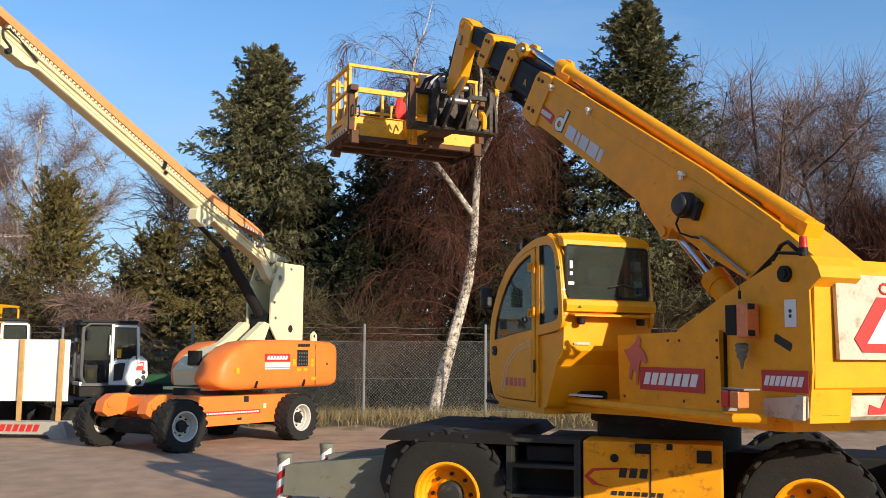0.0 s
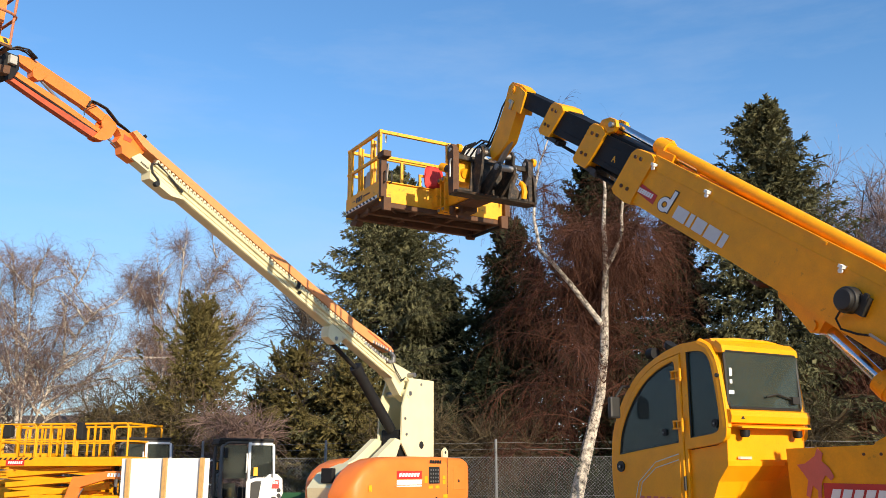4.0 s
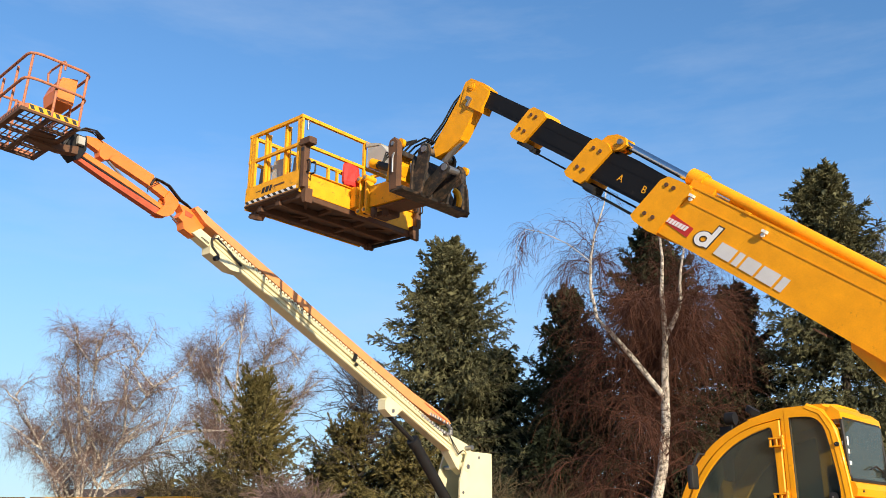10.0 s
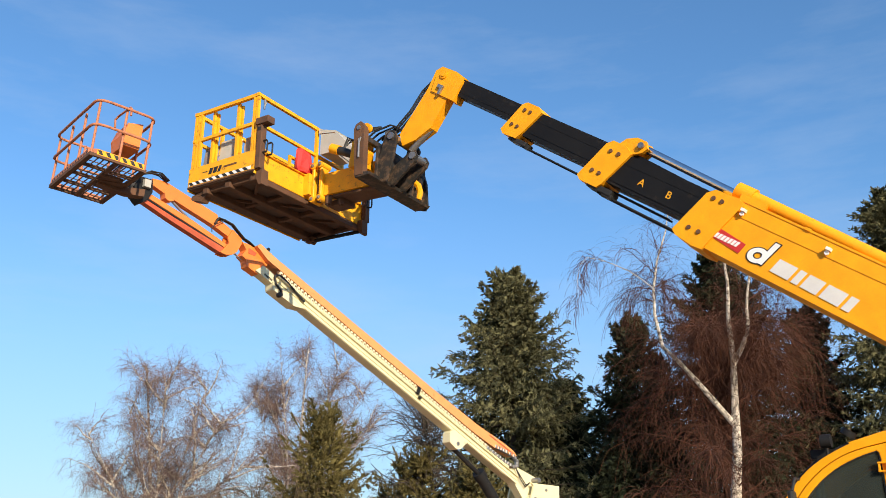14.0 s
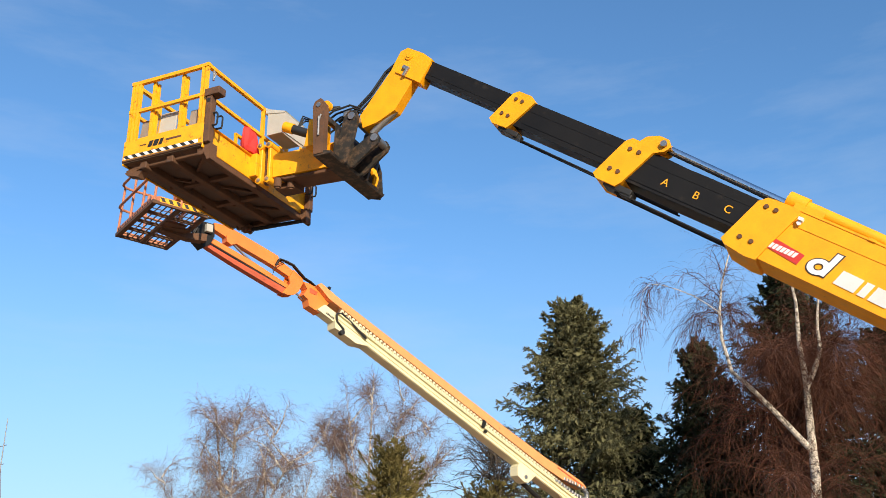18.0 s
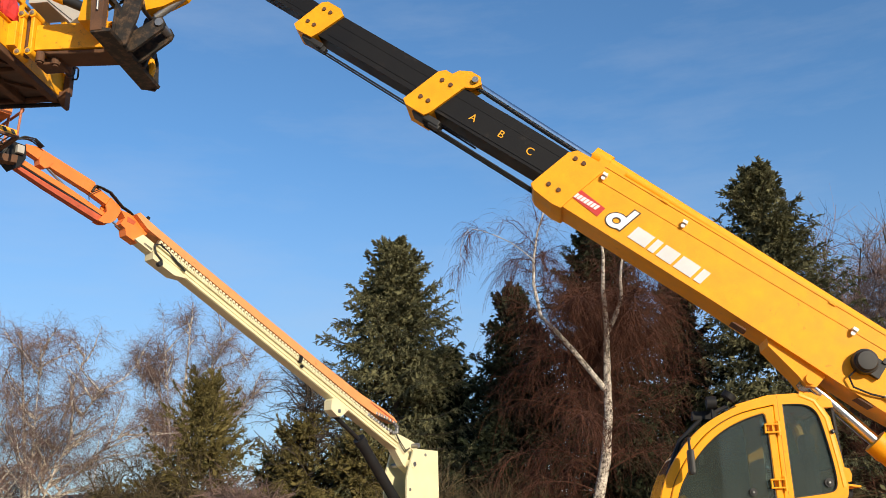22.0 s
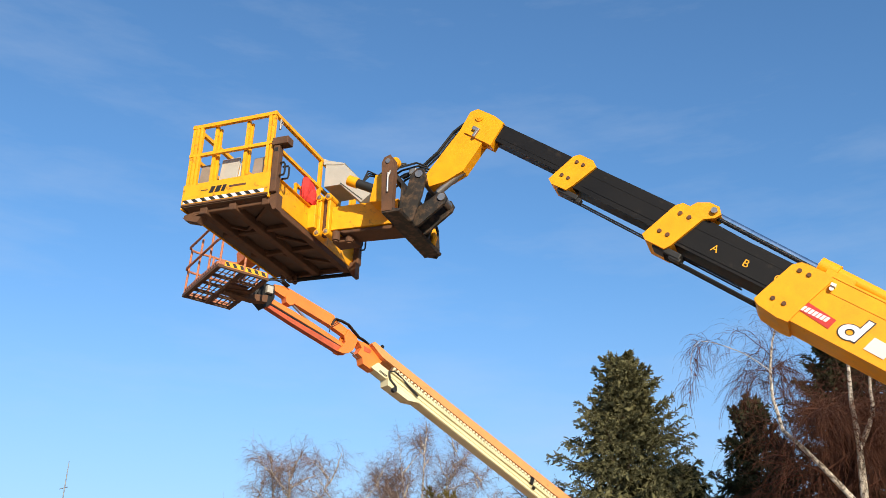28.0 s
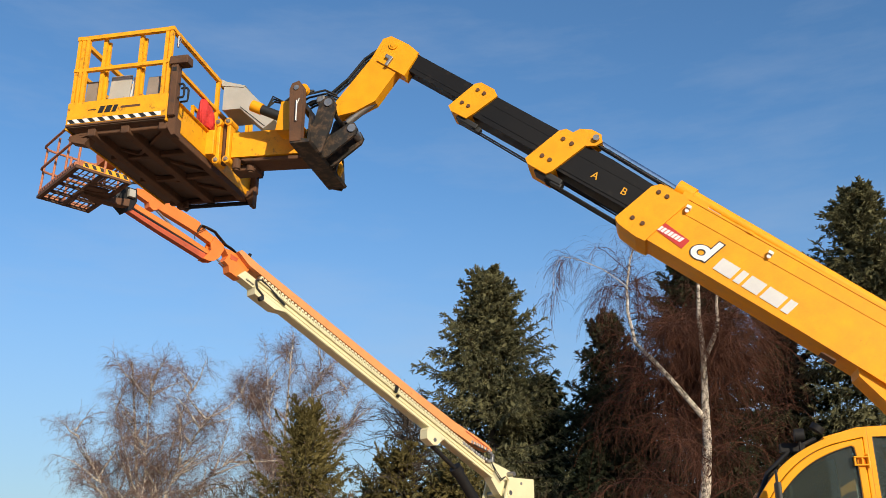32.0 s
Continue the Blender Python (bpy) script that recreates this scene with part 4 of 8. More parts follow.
# ---- the boom lift ----
lift = thing("boom_lift", "orange and cream boom lift with raised jib and basket", "boom lift", Matrix(((-0.46, 0.888, 0, -4.97), (-0.888, -0.46, 0, 19.75), (0, 0, 1, 0.12), (0, 0, 0, 1))))
LB = 24.0      # the boom's slope in degrees
JB = pose(-2.02, 0, 3.57, 0, -LB, 0)
CARRIER = lift.matrix_basis.inverted() @ Matrix(((-0.539, 0.842, 0, -4.97), (-0.842, -0.539, 0, 19.75), (0, 0, 1, 0.12), (0, 0, 0, 1)))


def sweep_plate(bm, path, z0, z1):
    """An upright plate that follows a path, 15 mm thick."""
    for (ax, ay), (bx, by) in zip(path, path[1:]):
        bar(bm, (ax, ay, (z0 + z1) / 2), (bx, by, (z0 + z1) / 2), 0.015, z1 - z0)


def boom_lift():
    t = lift
    # carrier on four wheels
    for x in (1.62, -1.62):
        for s in (1, -1):
            wheel(t, CARRIER @ pose(x, s * 1.12, 0.49, 0, 0, (0 if s > 0 else 180) + (0 if x < 0 else -6)), 0.49, 0.40, M_RIMGREY, 0.27, 20, M_DARK)

    def carrier(bm):
        prism(bm, [(-1.95, 0.62), (-1.9, 0.98), (1.2, 1.0), (1.5, 0.98), (1.55, 0.72), (1.2, 0.42), (-1.2, 0.42)], -0.95, 0.95)
    cr = P("carrier", M_ORANGE, t, carrier, "orange steel carrier frame", bev=0.03, m=CARRIER)
    for x in (1.62, -1.62):
        P("axle", M_DARK, cr, lambda bm: (box(bm, (x, 0, 0.49), (0.24, 2.0, 0.22)), cyl(bm, (x, -0.6, 0.42), (x, 0.6, 0.42), 0.12, n=14)), bev=0.02)
    for y in (0.62, -0.62):
        P("axle_lug", M_ORANGE, cr, lambda bm: (prism(bm, [(1.3, 0.95), (1.5, 1.06), (1.85, 1.05), (2.05, 0.92), (2.1, 0.72), (1.95, 0.62), (1.7, 0.66), (1.5, 0.6)], y - 0.12, y + 0.12), cyl(bm, (1.92, y - 0.14, 0.86), (1.92, y + 0.14, 0.86), 0.07, n=14)), bev=0.025)
    P("red_strip", M_SIGNRED, cr, lambda bm: prism(bm, [(1.0, 0.62), (-0.7, 0.62), (-0.7, 0.70), (1.0, 0.70)], 0.951, 0.955))
    P("strip_word", M_SIGNWHITE, cr, lambda bm: wordmark(bm, 0.95, -0.65, 0.645, 0.675, 0.956, 24, 0.003))
    P("tie_slot", M_SIGNBLACK, cr, lambda bm: box(bm, (-0.1, 0.952, 0.53), (0.12, 0.01, 0.05)))
    P("step_slot", M_SIGNBLACK, cr, lambda bm: box(bm, (-0.28, 0.952, 0.92), (0.14, 0.01, 0.12)))
    P("sticker", M_CREAM, cr, lambda bm: (box(bm, (-0.83, 0.952, 0.76), (0.08, 0.008, 0.1)), prism(bm, [(1.25, 0.8), (0.98, 0.84), (0.9, 0.76), (1.15, 0.72)], 0.951, 0.957)))
    P("slew_bearing", M_DARK, t, lambda bm: cyl(bm, (0, 0, 0.95), (0, 0, 1.14), 0.62, n=36), smooth=True)
    P("turntable_plate", M_CREAM, t, lambda bm: box(bm, (-1.3, 0, 1.13), (3.6, 1.3, 0.06)), bev=0.01)

    # hoods: long rounded covers on both sides
    def hood(bm, s):
        back = 0.0 if s > 0 else 0.8
        rings = []
        for x, zb, zt, yo in ((-3.30, 1.24, 1.98, 1.02), (-3.26, 1.15, 2.08, 1.11), (-3.1, 1.11, 2.13, 1.14), (-2.4, 1.10, 2.15, 1.14), (-1.4, 1.10, 2.15, 1.14), (-0.5, 1.10, 2.13, 1.14), (0.1, 1.10, 2.09, 1.14), (0.5, 1.10, 2.00, 1.14), (0.8, 1.12, 1.88, 1.12), (1.0, 1.14, 1.74, 1.08), (1.12, 1.18, 1.60, 1.02), (1.19, 1.24, 1.48, 0.93), (1.22, 1.31, 1.39, 0.80)):
            x = -0.5 + (x + 0.5) * 0.73 if x > -0.5 else x
            xx = x - back * max(0.0, min(1.0, (x + 2.4) / 2.0))
            yc, hy, zc, hz = (0.42 + yo) / 2, (yo - 0.42) / 2, (zb + zt) / 2, (zt - zb) / 2
            ring = []
            for i in range(28):
                a = 2 * math.pi * i / 28
                c, n = math.cos(a), math.sin(a)
                ring.append(bm.verts.new((xx, s * (yc + hy * math.copysign(abs(c) ** 0.36, c)), zc + hz * math.copysign(abs(n) ** 0.42, n))))
            rings.append(ring)
        for A, B in zip(rings, rings[1:]):
            for i in range(28):
                bm.faces.new((A[i], A[(i + 1) % 28], B[(i + 1) % 28], B[i]))
        bm.faces.new(rings[0]), bm.faces.new(rings[-1][::-1])
    for s in (1, -1):
        h = P("hood", M_ORANGE, t, lambda bm: hood(bm, s), "glossy orange fibreglass hood", smooth=True)
        if s > 0:
            P("red_sign", M_SIGNRED, h, lambda bm: prism(bm, [(-0.55, 1.68), (-0.55, 1.84), (-1.42, 1.84), (-1.42, 1.68)], 1.141, 1.145))
            bars(M_SIGNWHITE, h, -0.62, -1.34, 1.72, 1.80, 1.146, 7)
            for z, hh in ((1.61, 0.1), (1.53, 0.025)):
                P("white_band", M_SIGNWHITE, h, lambda bm: box(bm, (-0.99, 1.143, z), (0.87, 0.005, hh)))
            P("engine_grille", M_SIGNBLACK, h, lambda bm: (box(bm, (-1.88, 1.142, 1.75), (0.40, 0.006, 0.36)),), "black engine opening with grille")
            for i in range(16):
                P("grille_stud", M_STEEL, h, lambda bm: cyl(bm, (-1.75 - 0.09 * (i % 4), 1.145, 1.62 + 0.08 * (i // 4)), (-1.75 - 0.09 * (i % 4), 1.152, 1.62 + 0.08 * (i // 4)), 0.022, n=8))
            P("hood_seam", M_SIGNBLACK, h, lambda bm: (box(bm, (-2.38, 1.141, 1.64), (0.014, 0.004, 0.98)),))
            P("model_mark", M_SIGNBLACK, h, lambda bm: wordmark(bm, -1.7, -2.15, 2.0, 2.07, 1.141, 5, 0.004))
            for x, z, w, hh in ((-1.58, 1.66, 0.1, 0.14), (-2.25, 1.7, 0.1, 0.08), (-2.25, 1.6, 0.1, 0.08), (-1.75, 1.5, 0.16, 0.06), (-2.0, 1.5, 0.14, 0.06), (-2.3, 1.3, 0.16, 0.07), (0.3, 1.5, 0.1, 0.12)):
                P("yellow_label", M_LEMON, h, lambda bm: box(bm, (x, 1.143, z), (w, 0.004, hh)))
            for x in (-0.25, -1.9):
                P("hood_latch", M_DARK, h, lambda bm: bar(bm, (x, 1.15, 1.14), (x - 0.06, 1.15, 1.28), 0.04, 0.03))
            P("tail_recess", M_ORANGE, h, lambda bm: (box(bm, (-2.85, 1.142, 1.68), (0.5, 0.005, 0.5)),), bev=0.004, seg=1)
            P("latch_hole", M_SIGNBLACK, h, lambda bm: cyl(bm, (-2.82, 1.14, 1.62), (-2.82, 1.15, 1.62), 0.035, n=10))
    P("lifting_eye", M_CREAM, t, lambda bm: (prism(bm, [(-2.55, 2.12), (-2.55, 2.28), (-2.65, 2.36), (-2.75, 2.28), (-2.75, 2.12)], 0.85, 0.9),), bev=0.01)
    P("eye_hole", M_SIGNBLACK, t, lambda bm: cyl(bm, (-2.65, 0.9, 2.25), (-2.65, 0.905, 2.25), 0.035, n=12))
    P("front_panel", M_CREAM, t, lambda bm: (prism(bm, [(0.45, 1.2), (0.5, 1.5), (0.2, 1.8), (-0.5, 2.0), (-0.8, 2.0), (-0.8, 1.2)], -0.4, 0.4), prism(bm, [(-0.3, 1.9), (-0.8, 2.1), (-1.5, 2.55), (-1.7, 2.5), (-1.5, 2.1), (-0.8, 1.4)], 0.2, 0.36), prism(bm, [(-0.3, 1.9), (-0.8, 2.1), (-1.5, 2.55), (-1.7, 2.5), (-1.5, 2.1), (-0.8, 1.4)], -0.36, -0.2)), "cream turntable frame", bev=0.02)
    P("control_post", M_DARK, t, lambda bm: box(bm, (0.40, 0.1, 1.75), (0.12, 0.3, 0.3)), bev=0.02)
    # tower: two cream cheeks
    cheek = [(-2.0, 3.86), (-1.92, 3.92), (-2.95, 3.92), (-2.95, 2.1), (-2.0, 2.1), (-1.72, 2.45), (-1.74, 3.25)]
    for y in (0.33, -0.33):
        ck = P("tower_cheek", M_CREAM, t, lambda bm: prism(bm, cheek, y - 0.02, y + 0.02), "cream steel tower cheek", bev=0.008)
        if y > 0:
            P("cheek_hole", M_SIGNBLACK, ck, lambda bm: cyl(bm, (-2.47, 0.35, 2.42), (-2.47, 0.353, 2.42), 0.09, n=8))
            for x, z in ((-2.45, 3.8), (-1.85, 3.0), (-1.9, 2.65)):
                P("cheek_bolt", M_STEEL, ck, lambda bm: cyl(bm, (x, 0.35, z), (x, 0.365, z), 0.035, n=12))
    P("tower_back", M_CREAM, t, lambda bm: box(bm, (-2.93, 0, 3.0), (0.03, 0.64, 1.8)))
    P("tower_core", M_DARK, t, lambda bm: box(bm, (-2.0, 0, 2.4), (0.5, 0.5, 0.7)), bev=0.02)
    P("lift_cylinder", M_DARK, t, lambda bm: (cyl(bm, (-1.78, 0, 2.75), (-0.55, 0, 4.02), 0.12, n=18), cyl(bm, (-0.55, 0, 4.02), (0.38, 0, 4.55), 0.05, n=14), cyl(bm, (-0.62, 0, 3.95), (-0.5, 0, 4.07), 0.14, n=18)), "dark lift cylinder", smooth=True)
    # the long boom, in its own slope
    bm0 = P("boom", M_CREAM, t, lambda bm: (prism(bm, [(-0.14, -0.12), (-0.22, 0.1), (-0.16, 0.5), (-0.02, 0.57), (0.3, 0.52), (0.7, 0.45), (0.95, 0.27), (8.44, 0.27), (8.54, 0.09), (0.6, 0.10), (0.15, -0.10)], -0.02, 0.18),), "long cream boom section", bev=0.015, m=JB)
    P("boom_pin", M_STEEL, bm0, lambda bm: [cyl(bm, (s, -0.37, n), (s, 0.375, n), 0.055, n=14) for s, n in ((0.0, 0.0), (0.03, 0.46))], smooth=True)
    P("pin_boss", M_CREAM, bm0, lambda bm: cyl(bm, (0.0, 0.18, 0.0), (0.0, 0.36, 0.0), 0.11, n=20), smooth=True)
    P("side_channel", M_CREAM, bm0, lambda bm: (box(bm, (4.35, 0.205, 0.255), (7.6, 0.10, 0.022)), box(bm, (4.35, 0.19, 0.215), (7.6, 0.02, 0.07)), box(bm, (4.35, 0.20, 0.106), (7.6, 0.05, 0.018))), "cream side rail of the boom", bev=0.004, seg=1)
    P("lower_strip", M_CREAM, bm0, lambda bm: prism(bm, [(1.1, 0.15), (7.9, 0.15), (7.9, 0.09), (0.9, 0.09)], 0.18, 0.20), bev=0.006, seg=1)

    def chain(bm, dark):
        for i in range(78):
            s = 0.95 + i * 0.092
            if dark:
                cyl(bm, (s + 0.046, 0.222, 0.325), (s + 0.046, 0.249, 0.325), 0.016, n=6)
            else:
                prism(bm, [(s + 0.004, 0.275), (s + 0.088, 0.275), (s + 0.080, 0.372), (s + 0.034, 0.372)], 0.205, 0.245)
    # brown of tray and spots stands for shadows between and inside the links
    P("chain_tray", M_RUSTY, bm0, lambda bm: box(bm, (4.5, 0.192, 0.32), (7.3, 0.016, 0.10)), "chain tray, brown for the shadows between the links")
    P("cable_chain", M_CREAM, bm0, lambda bm: chain(bm, False), "pale links of the cable chain")
    P("link_hole", M_RUSTY, bm0, lambda bm: chain(bm, True), "brown spots painted for the shaded link openings")
    bpy.data.objects["link_hole"]["kind"] = "stuff"
    bpy.data.objects["cable_chain"]["kind"] = "stuff"
    loop = [(1.75, 0.32), (1.1, 0.34), (0.82, 0.38), (0.70, 0.46), (0.74, 0.56), (0.90, 0.60), (1.15, 0.56), (1.6, 0.47)]
    for (xa, na), (xb, nb) in zip(loop, loop[1:]):
        for k in range(max(2, int(math.hypot(xb - xa, nb - na) / 0.085))):
            f = k / max(2, int(math.hypot(xb - xa, nb - na) / 0.085))
            P("chain_link", M_STEEL, bm0, lambda bm: box(bm, (xa + (xb - xa) * f, 0.22, na + (nb - na) * f), (0.07, 0.08, 0.075), Matrix.Rotation(-math.atan2(nb - na, xb - xa), 4, "Y")), bev=0.012, seg=1)
    P("chain_cover", M_FADED, bm0, lambda bm: prism(bm, [(0.86, 0.60), (0.80, 0.66), (0.95, 0.70), (1.35, 0.69), (2.2, 0.61), (3.6, 0.575), (8.3, 0.53), (8.72, 0.55), (8.76, 0.47), (8.45, 0.385), (2.2, 0.40), (1.55, 0.44), (1.1, 0.56)], 0.0, 0.24), "faded orange top cover", bev=0.02)
    P("cover_tail", M_DEEPOR, bm0, lambda bm: prism(bm, [(0.84, 0.62), (0.88, 0.65), (1.8, 0.62), (1.8, 0.59)], 0.241, 0.246), "red tail mark of the cover")
    P("ram_bracket", M_CREAM, bm0, lambda bm: (prism(bm, [(2.36, 0.12), (2.42, 0.04), (2.54, -0.16), (2.66, -0.21), (2.88, -0.18), (2.95, -0.0), (2.88, 0.12)], 0.05, 0.26),), "cream ram bracket", bev=0.015)
    P("ram_pin", M_STEEL, bm0, lambda bm: (cyl(bm, (2.65, -0.03, -0.09), (2.65, 0.275, -0.09), 0.045, n=14), cyl(bm, (2.65, 0.27, -0.09), (2.65, 0.28, -0.09), 0.028, n=10)), smooth=True)
    P("end_block", M_CREAM, bm0, lambda bm: prism(bm, [(7.30, 0.10), (7.55, -0.01), (8.08, -0.02), (8.14, 0.10)], -0.02, 0.22), "cream end block under the boom", bev=0.012)
    P("end_roller", M_SIGNBLACK, bm0, lambda bm: (cyl(bm, (7.92, 0.18, -0.02), (7.92, 0.26, -0.02), 0.05, n=14), sweep(bm, [(7.4, 0.24, 0.19), (7.9, 0.24, 0.28), (8.08, 0.24, 0.30), (8.18, 0.24, 0.22), (8.10, 0.24, 0.10), (7.9, 0.23, 0.05)], 0.022, 7)), "black hose loop", smooth=True)
    P("end_mark", M_SIGNBLACK, bm0, lambda bm: wordmark(bm, 8.36, 8.16, 0.12, 0.16, 0.181, 6, 0.003))
    P("mid_clamp", M_DARK, bm0, lambda bm: (box(bm, (4.12, 0.25, 0.30), (0.08, 0.05, 0.15)), box(bm, (4.02, 0.25, 0.19), (0.06, 0.05, 0.05))))
    P("boom_hose", M_SIGNBLACK, bm0, lambda bm: [sweep(bm, [(0.75, 0.24, 0.40), (0.55, 0.27, 0.28 - k), (0.30, 0.26, 0.20 - k), (0.12, 0.2, 0.36)], 0.012, 6) for k in (0.0, 0.05)], smooth=True)
    fly = P("fly_section", M_ORANGE, t, lambda bm: (prism(bm, [(6.04, 7.60), (5.89, 7.59), (5.53, 7.47), (5.42, 7.36), (5.66, 7.08), (5.90, 7.17), (5.93, 7.29), (6.03, 7.35), (5.95, 7.48)], -0.06, 0.13),), "orange fly section end", bev=0.015)
    P("fly_clamp", M_DARK, fly, lambda bm: box(bm, (5.52, 0.16, 7.52), (0.05, 0.05, 0.2), Matrix.Rotation(radians(-24), 4, "Y")))
    P("fly_recess", M_DEEPOR, fly, lambda bm: prism(bm, [(5.90, 7.52), (5.72, 7.47), (5.76, 7.40), (5.90, 7.42)], 0.131, 0.137), bev=0.002, seg=1)
    P("level_rod", M_CHROME, fly, lambda bm: (cyl(bm, (6.16, 0.0, 7.42), (5.95, 0.0, 7.32), 0.022, n=10),), "bright levelling rod", smooth=True)
    # the jib: two parallel orange arms between the elbow plate and the basket head
    jib = P("jib", M_ORANGE, t, lambda bm: prism(bm, [(7.88, 8.27), (7.64, 8.29), (7.06, 8.13), (6.56, 7.99), (6.54, 7.93), (6.22, 7.78), (6.28, 7.64), (6.68, 7.79), (7.48, 8.02), (7.86, 8.15)], -0.055, 0.065), "orange upper jib arm", bev=0.012)
    P("jib_gusset", M_ORANGE, jib, lambda bm: prism(bm, [(7.64, 8.10), (7.58, 8.17), (7.46, 8.17), (7.38, 8.10), (7.46, 7.98), (7.54, 7.95), (7.62, 7.99)], -0.075, 0.085), "orange ram gusset", bev=0.01)
    P("elbow_plate", M_ORANGE, jib, lambda bm: [prism(bm, [(6.24, 7.79), (6.05, 7.67), (6.02, 7.60), (6.12, 7.40), (6.22, 7.32), (6.34, 7.29), (6.46, 7.31), (6.36, 7.44), (6.30, 7.52), (6.33, 7.62)], y - 0.015, y + 0.015) for y in (0.085, -0.075)], "orange elbow plates", bev=0.008, seg=1)
    P("elbow_core", M_ORANGE, jib, lambda bm: prism(bm, [(6.22, 7.74), (6.08, 7.62), (6.18, 7.42), (6.30, 7.36), (6.28, 7.54)], -0.055, 0.065))
    la = P("lower_arm", M_ORANGE, jib, lambda bm: prism(bm, [(7.97, 7.98), (7.86, 7.98), (7.04, 7.75), (6.30, 7.49), (6.26, 7.40), (6.90, 7.60), (7.98, 7.92)], -0.05, 0.06), "orange lower jib arm", bev=0.012)
    P("arm_underplate", M_DEEPOR, la, lambda bm: prism(bm, [(8.03, 7.88), (7.46, 7.71), (6.30, 7.39), (6.34, 7.31), (6.48, 7.32), (7.46, 7.62), (8.05, 7.82)], -0.055, 0.07), "dark red-orange underside plate", bev=0.008, seg=1)
    P("arm_gap", M_SIGNBLACK, la, lambda bm: bar(bm, (7.96, 0.005, 7.888), (6.42, 0.005, 7.432), 0.118, 0.016))
    P("jib_ram", M_STEEL, jib, lambda bm: (cyl(bm, (6.75, 0, 7.56), (7.50, 0, 8.04), 0.022, n=10), cyl(bm, (6.6, 0, 7.47), (7.0, 0, 7.72), 0.04, n=12)), smooth=True)
    for y in (0.10, 0.13, 0.07):
        P("jib_hose", M_SIGNBLACK, jib, lambda bm: sweep(bm, [(6.62, y * 0.8, 7.80), (6.56, y, 7.92), (6.43, y, 7.91), (6.28, y + 0.03, 7.86), (6.15, y + 0.03, 7.76), (6.02, y + 0.02, 7.67), (5.88, y, 7.64), (5.74, y - 0.02, 7.58)], 0.013, 6), smooth=True)
    P("hanging_hose", M_SIGNBLACK, jib, lambda bm: sweep(bm, [(6.45, 0.12, 7.90), (6.62, 0.13, 7.78), (6.70, 0.13, 7.70), (6.68, 0.12, 7.62)], 0.009, 5), smooth=True)
    kn = P("jib_knuckle", M_DARK, t, lambda bm: (prism(bm, [(7.90, 8.22), (8.12, 8.22), (8.22, 8.02), (8.16, 7.84), (8.06, 7.76), (7.96, 7.84), (7.88, 8.0)], -0.11, 0.11), cyl(bm, (8.14, 0, 7.84), (8.14, 0, 8.2), 0.1, n=14)), "dark basket rotator", bev=0.01)
    P("valve_box", M_BOXGREY, kn, lambda bm: box(bm, (8.02, 0.15, 8.10), (0.12, 0.08, 0.14)), "pale valve box", bev=0.01)
    for k in range(5):
        P("knuckle_hose", M_SIGNBLACK, kn, lambda bm: sweep(bm, [(7.62, 0.06 + 0.025 * k, 8.28), (7.78, 0.08 + 0.025 * k, 8.34 + 0.02 * (k % 3)), (7.98, 0.10 + 0.02 * k, 8.34 - 0.03 * (k % 2)), (8.14, 0.12, 8.24), (8.28, 0.05 * k - 0.1, 8.08 - 0.04 * k)], 0.012, 5), smooth=True)
    # the basket
    for y in (-0.9, -0.45, 0.0, 0.45, 0.9):
        P("cross_bearer", M_RUSTY, t, lambda bm: bar(bm, (0.88, y, 0.0), (0.02, y, 0.0), 0.05, 0.05), m=BASKET)
    for x in (0.02, 0.45, 0.88):
        P("floor_bearer", M_RUSTY, t, lambda bm: bar(bm, (x, -0.92, 0.0), (x, 0.92, 0.0), 0.06, 0.06), m=BASKET)
    for i in range(9):
        P("grating_bar", M_RUSTY, t, lambda bm: bar(bm, (0.09 + 0.09 * i, -0.9, 0.03), (0.09 + 0.09 * i, 0.9, 0.03), 0.012, 0.02), m=BASKET)
    for i in range(8):
        P("grating_rod", M_RUSTY, t, lambda bm: bar(bm, (0.04, -0.80 + 0.23 * i, 0.03), (0.88, -0.80 + 0.23 * i, 0.03), 0.010, 0.015), m=BASKET)
    P("kick_plate", M_ORANGE_OLD, t, lambda bm: sweep_plate(bm, [(0.02, 0.92), (0.80, 0.92), (0.9, 0.82), (0.9, -0.82), (0.80, -0.92), (0.02, -0.92)], 0.01, 0.11), "rusty orange kick plate", m=BASKET)
    for i in range(14):
        P("drain_hole", M_SIGNBLACK, t, lambda bm: cyl(bm, (0.9, -0.78 + 0.12 * i, 0.06), (0.912, -0.78 + 0.12 * i, 0.06), 0.022, n=8), m=BASKET)
    P("floor_pan", M_RUSTY, t, lambda bm: (box(bm, (0.3, 0.1, -0.02), (0.34, 0.5, 0.05)), prism(bm, [(0.05, -0.3), (0.5, -0.12), (0.5, 0.12), (0.05, 0.3)], -0.06, -0.03, "z")), "rusty mounting pan under the floor", bev=0.01, m=BASKET)
    for s in (1, -1):
        for i in range(6):
            P("hazard_bar", M_SIGNBLACK, t, lambda bm: prism(bm, [(0.05 + 0.13 * i, 0.025), (0.11 + 0.13 * i, 0.025), (0.15 + 0.13 * i, 0.095), (0.09 + 0.13 * i, 0.095)], s * 0.929, s * 0.933), m=BASKET)
    for s in (1, -1):
        P("hazard_field", M_LEMON, t, lambda bm: box(bm, (0.42, s * 0.9285, 0.06), (0.76, 0.002, 0.09)), m=BASKET)

